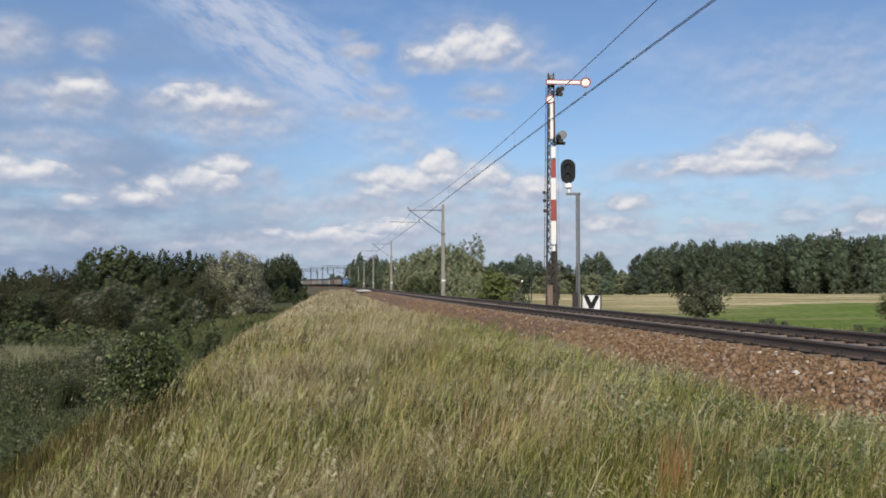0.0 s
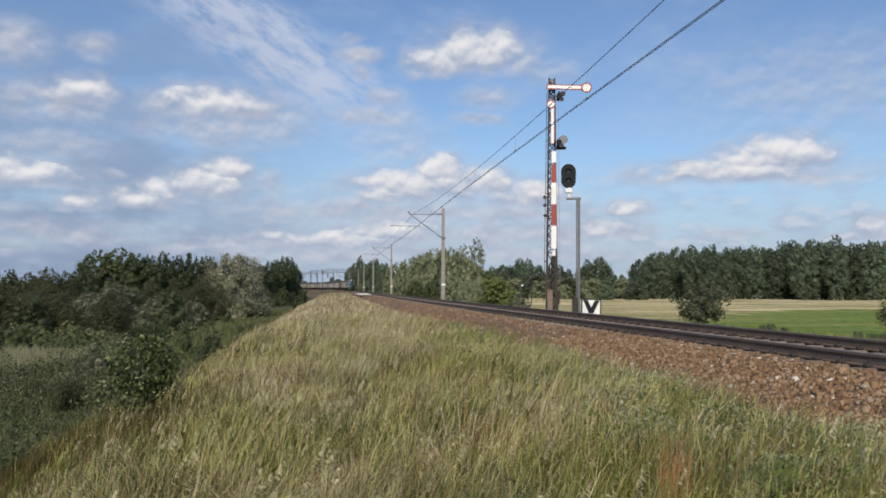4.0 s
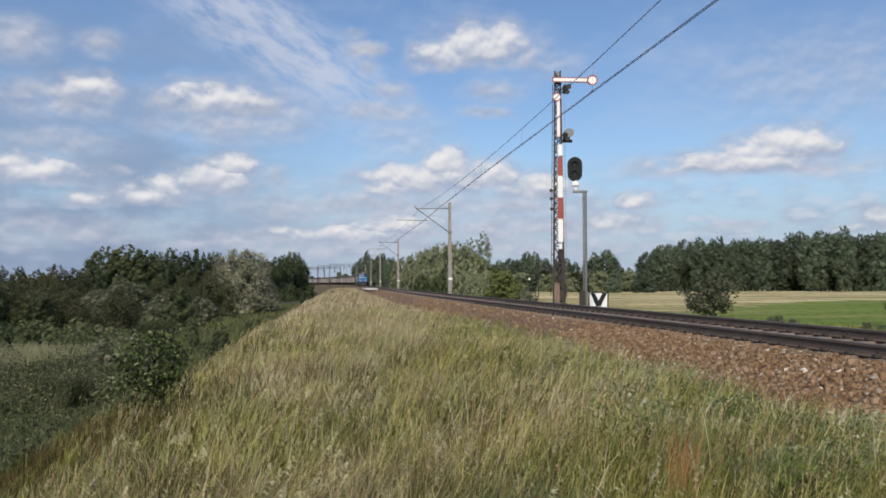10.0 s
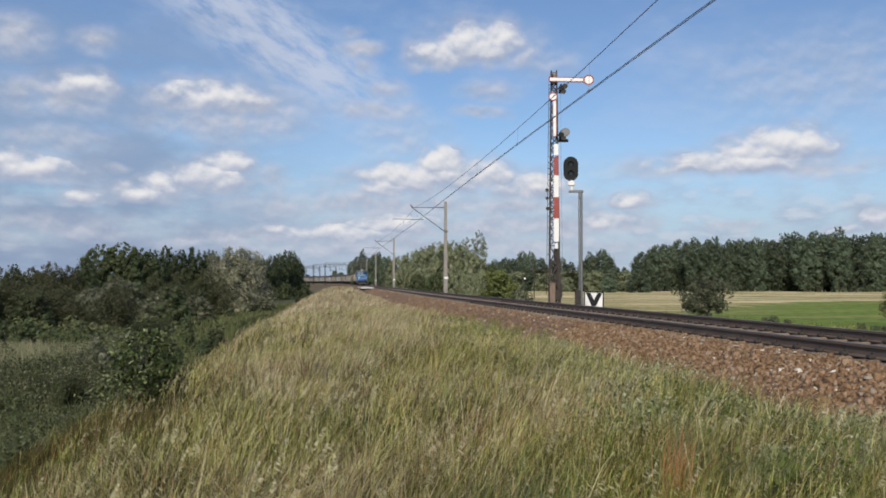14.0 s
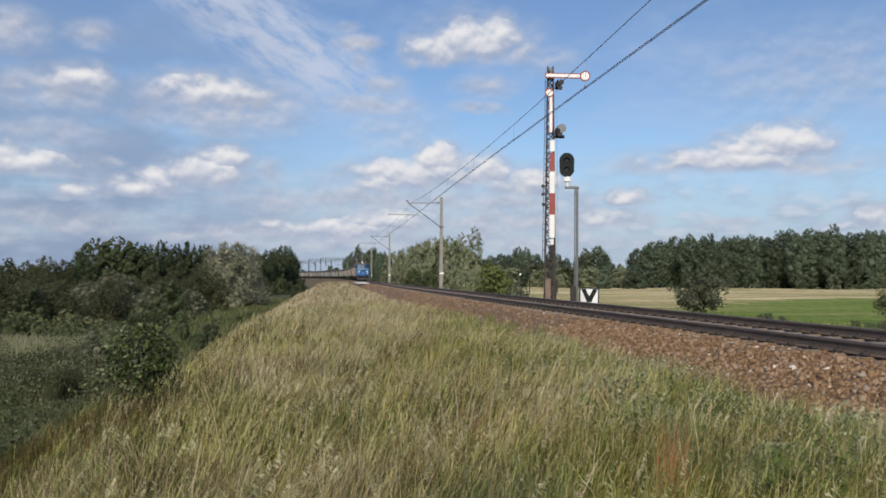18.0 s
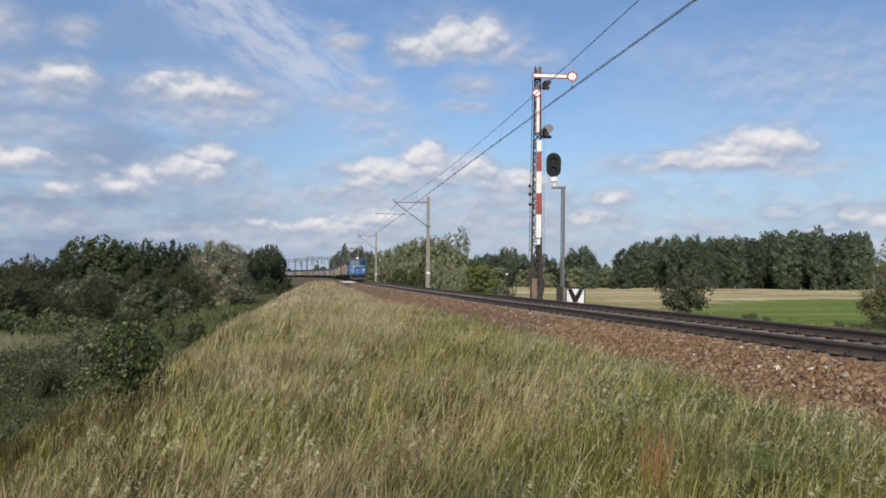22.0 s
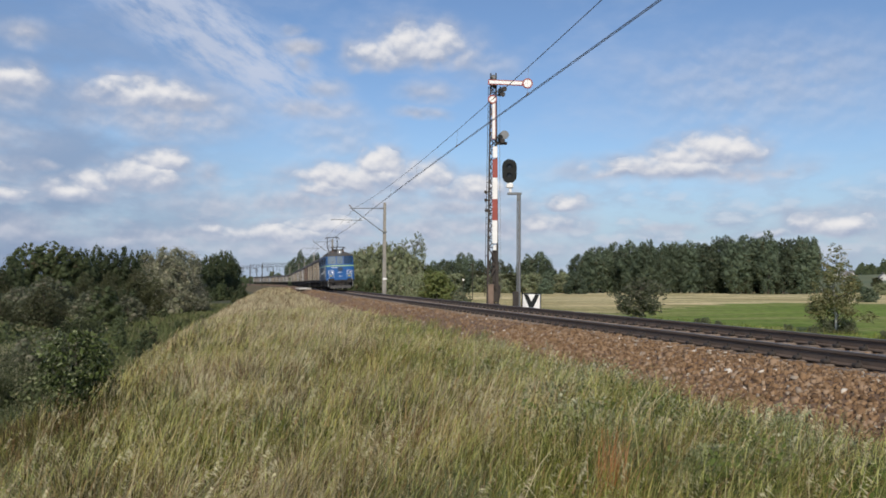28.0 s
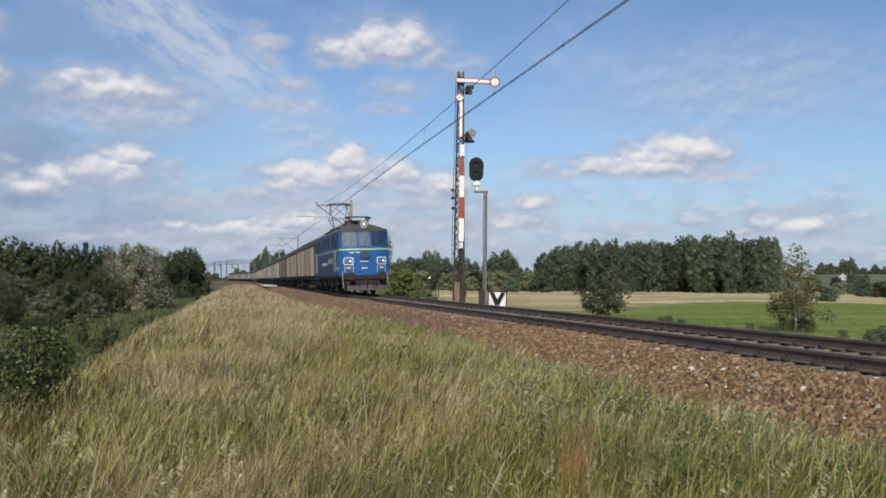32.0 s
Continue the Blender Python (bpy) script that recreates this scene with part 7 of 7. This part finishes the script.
def make_shoulder_weeds():
    """Grey-green leafy clumps where the sward meets the ballast."""
    rng = np.random.default_rng(29)
    X, Y, _ = spread(rng, 7.0, 20, -4.9, -2.9, 64)
    i = np.repeat(np.arange(64), 130)
    wide, high = rng.uniform(0.12, 0.30, 64)[i], rng.uniform(0.28, 0.58, 64)[i]
    off = np.clip(rng.normal(0, 1, (len(i), 2)), -1.8, 1.8)
    bx, by = X[i] + off[:, 0] * wide, Y[i] + off[:, 1] * wide
    H = high * rng.uniform(0.5, 1.1, len(i)) * (1 - 0.12 * np.hypot(off[:, 0], off[:, 1]))
    v, f, tip = blades(rng, bx, by, H, rng.uniform(0.006, 0.014, len(i)), 0.12, 2, 0.75)
    C = np.repeat(tip, 2, 0) + rng.normal(0, 0.03, (2 * len(i), 3)) - np.array([0, 0, 0.05])
    lv, lf = leaves(rng, C, np.tile((0, -0.4, 0.8), (len(C), 1)), np.full(len(C), 0.022), 2.4, 0.7)
    for name, vv, ff, label in (("shoulder_weeds", v, f, "grey-green weeds at the edge of the ballast"), ("shoulder_weed_leaves", lv, lf, "small grey-green leaves of weeds at the ballast's edge")):
        tagged(new(name, fast_mesh(name, vv, ff, G_SHOULDER)), label, "weeds", kind="stuff")


make_grass()
make_shoulder_weeds()
make_marsh()


def make_far_woods():
    """Wooded skyline a kilometre off."""
    rng = np.random.default_rng(17)
    n = 26000
    az = np.where(rng.random(n) < 0.7, rng.uniform(2, 44, n), rng.uniform(-34, -5, n))
    d = rng.uniform(900, 1200, n)
    crest = 9 + 4 * np.sin(az * 1.7) + 3 * np.sin(az * 4.3 + 1) + 2 * np.sin(az * 11)
    X, Y = np.sin(np.radians(az)) * d, np.cos(np.radians(az)) * d
    Z = ground_z(X, Y) + crest * rng.random(n) ** 0.55
    v, f = leaves(rng, np.stack([X, Y, Z], 1), np.tile((0, -0.6, 0.6), (n, 1)), np.full(n, 2.6), 1.4, 0.5, tri=True)
    tagged(new("distant_woodland", fast_mesh("distant_woodland", v, f, L_DARK)), "dark wooded skyline beyond the fields", "woodland", kind="stuff")


make_far_woods()


# ---- tall tufts in the foreground, which sway in the wind ----


def make_tuft(seed):
    rng = np.random.default_rng(seed)
    th = thing("grass_tuft", Matrix(), "tall wild oat tuft with pale hanging seed heads", "grass", "swaying grass tufts")
    n = 13
    X, Y = rng.normal(0, 0.07, n), rng.normal(0, 0.07, n)
    H = rng.uniform(0.45, 0.8, n)
    v, f, tip = blades(rng, X, Y, H, rng.uniform(0.003, 0.006, n), 0.18, 3, 0.4)
    drop = ground_z(X, Y) - 0.03
    v[:, 2] -= np.repeat(drop, 8)
    tip[:, 2] -= drop
    v, f = v.reshape(n, 8, 3), f[:3]
    for i in range(n):
        part("stalk", fast_mesh("stalk", v[i], f, G_STRAW), G_STRAW, th)
    for i in np.argsort(-H)[:5]:
        v, f = plumes(rng, tip[i:i + 1], 24, 0.0028)
        part("seed_head", fast_mesh("seed_head", v, f, G_HEADS), G_HEADS, th)
    return th


tufts = []
rngt = random.Random(8)
tuft_kinds = [make_tuft(200 + k) for k in range(6)]
for k in range(48):
    p = on_line(2.0, 0)
    while not -24 < math.degrees(math.atan2(p.x, p.y)) < 30:
        p = on_line(5.2 + 10.5 * rngt.random() ** 1.2, rngt.uniform(-11.2, -4.2))
    m = pose(p.x, p.y, float(ground_z(p.x, p.y)) - 0.02, 0, 0, rngt.uniform(-25, 25))
    ob = tuft_kinds[k] if k < 6 else copy_thing(tuft_kinds[k % 6], m)
    ob.matrix_world = m
    tufts.append((ob, m))

# a clump of rust-red withered grass among the green
G_RUST = leaf_mat("rusty_withered_grass", (0.22, 0.085, 0.03), (0.56, 0.26, 0.11), (0.6, 0.38, 0.18), 0.2, patch=0.5, glow=0.3, grain=0.9)


def make_rusty_clump():
    rng = np.random.default_rng(77)
    p = bearing(14.6, 6.4)
    th = thing("withered_clump", pose(p.x, p.y, float(ground_z(p.x, p.y)) - 0.02), "clump of rust-red withered grass among green grass", "grass")
    n = 110
    X, Y = rng.normal(0, 0.075, n), rng.normal(0, 0.075, n)
    v, f, _ = blades(rng, X, Y, rng.uniform(0.45, 0.78, n), rng.uniform(0.005, 0.010, n), 0.10, 3, 0.25)
    v[:, 2] -= np.repeat(ground_z(X, Y) - 0.03, 8)
    v, f = v.reshape(n, 8, 3), f[:3]
    for k in range(0, n, 5):
        a, b = stack([(v[i], f) for i in range(k, k + 5)])
        part("withered_tuft", fast_mesh("withered_tuft", a, b, G_RUST), G_RUST, th)


make_rusty_clump()

# ---- what moves ----
SPEED, FRONT_END = 10.7, 50.3


def motions():
    ys = np.arange(-20.0, 900.0, 1.0)
    xs = line_x(ys)
    run = np.concatenate([[0], np.cumsum(np.hypot(np.diff(xs), 1.0))])
    end = float(np.interp(FRONT_END, ys, run))

    def at(t, back):
        """The pose of a vehicle whose front is that far behind the train's."""
        y = float(np.interp(end + SPEED * (32.0 - t) + back, run, ys))
        return line_pose(y, 0, CANT / 2, tilt)
    times = [float(t) for t in range(0, 33, 2)]
    walk(loco, [(t, at(t, 0)) for t in times])
    back = 15.92
    for w in wagons:
        walk(w, [(t, at(t, back)) for t in times])
        back += WAGON
    # gusts run over the bank from left to right
    for ob, m in tufts:
        x, y = m.translation.x, m.translation.y
        rows = []
        for k in range(81):
            t = k * 0.4
            gust = 0.6 + 0.4 * math.sin(0.55 * t - 0.35 * x)
            a = gust * (2.6 * math.sin(2.3 * t - 0.8 * x + 0.5 * y) + 1.3 * math.sin(3.7 * t + 1.9 * x))
            rows.append((t, m @ pose(0, 0, 0, 0.5 * a, 1.5 + a, 0)))
        walk(ob, rows)
    for w, y in loco_wheels:
        walk(w, [(k / 15, pose(0, y, 0.625) @ Matrix.Rotation(SPEED * k / 15 / 0.625, 4, "X")) for k in range(481)])
    for w, y in wagon_wheels:
        walk(w, [(k / 30, pose(0, y, 0.46) @ Matrix.Rotation(SPEED * k / 30 / 0.46, 4, "X")) for k in range(961)])


motions()
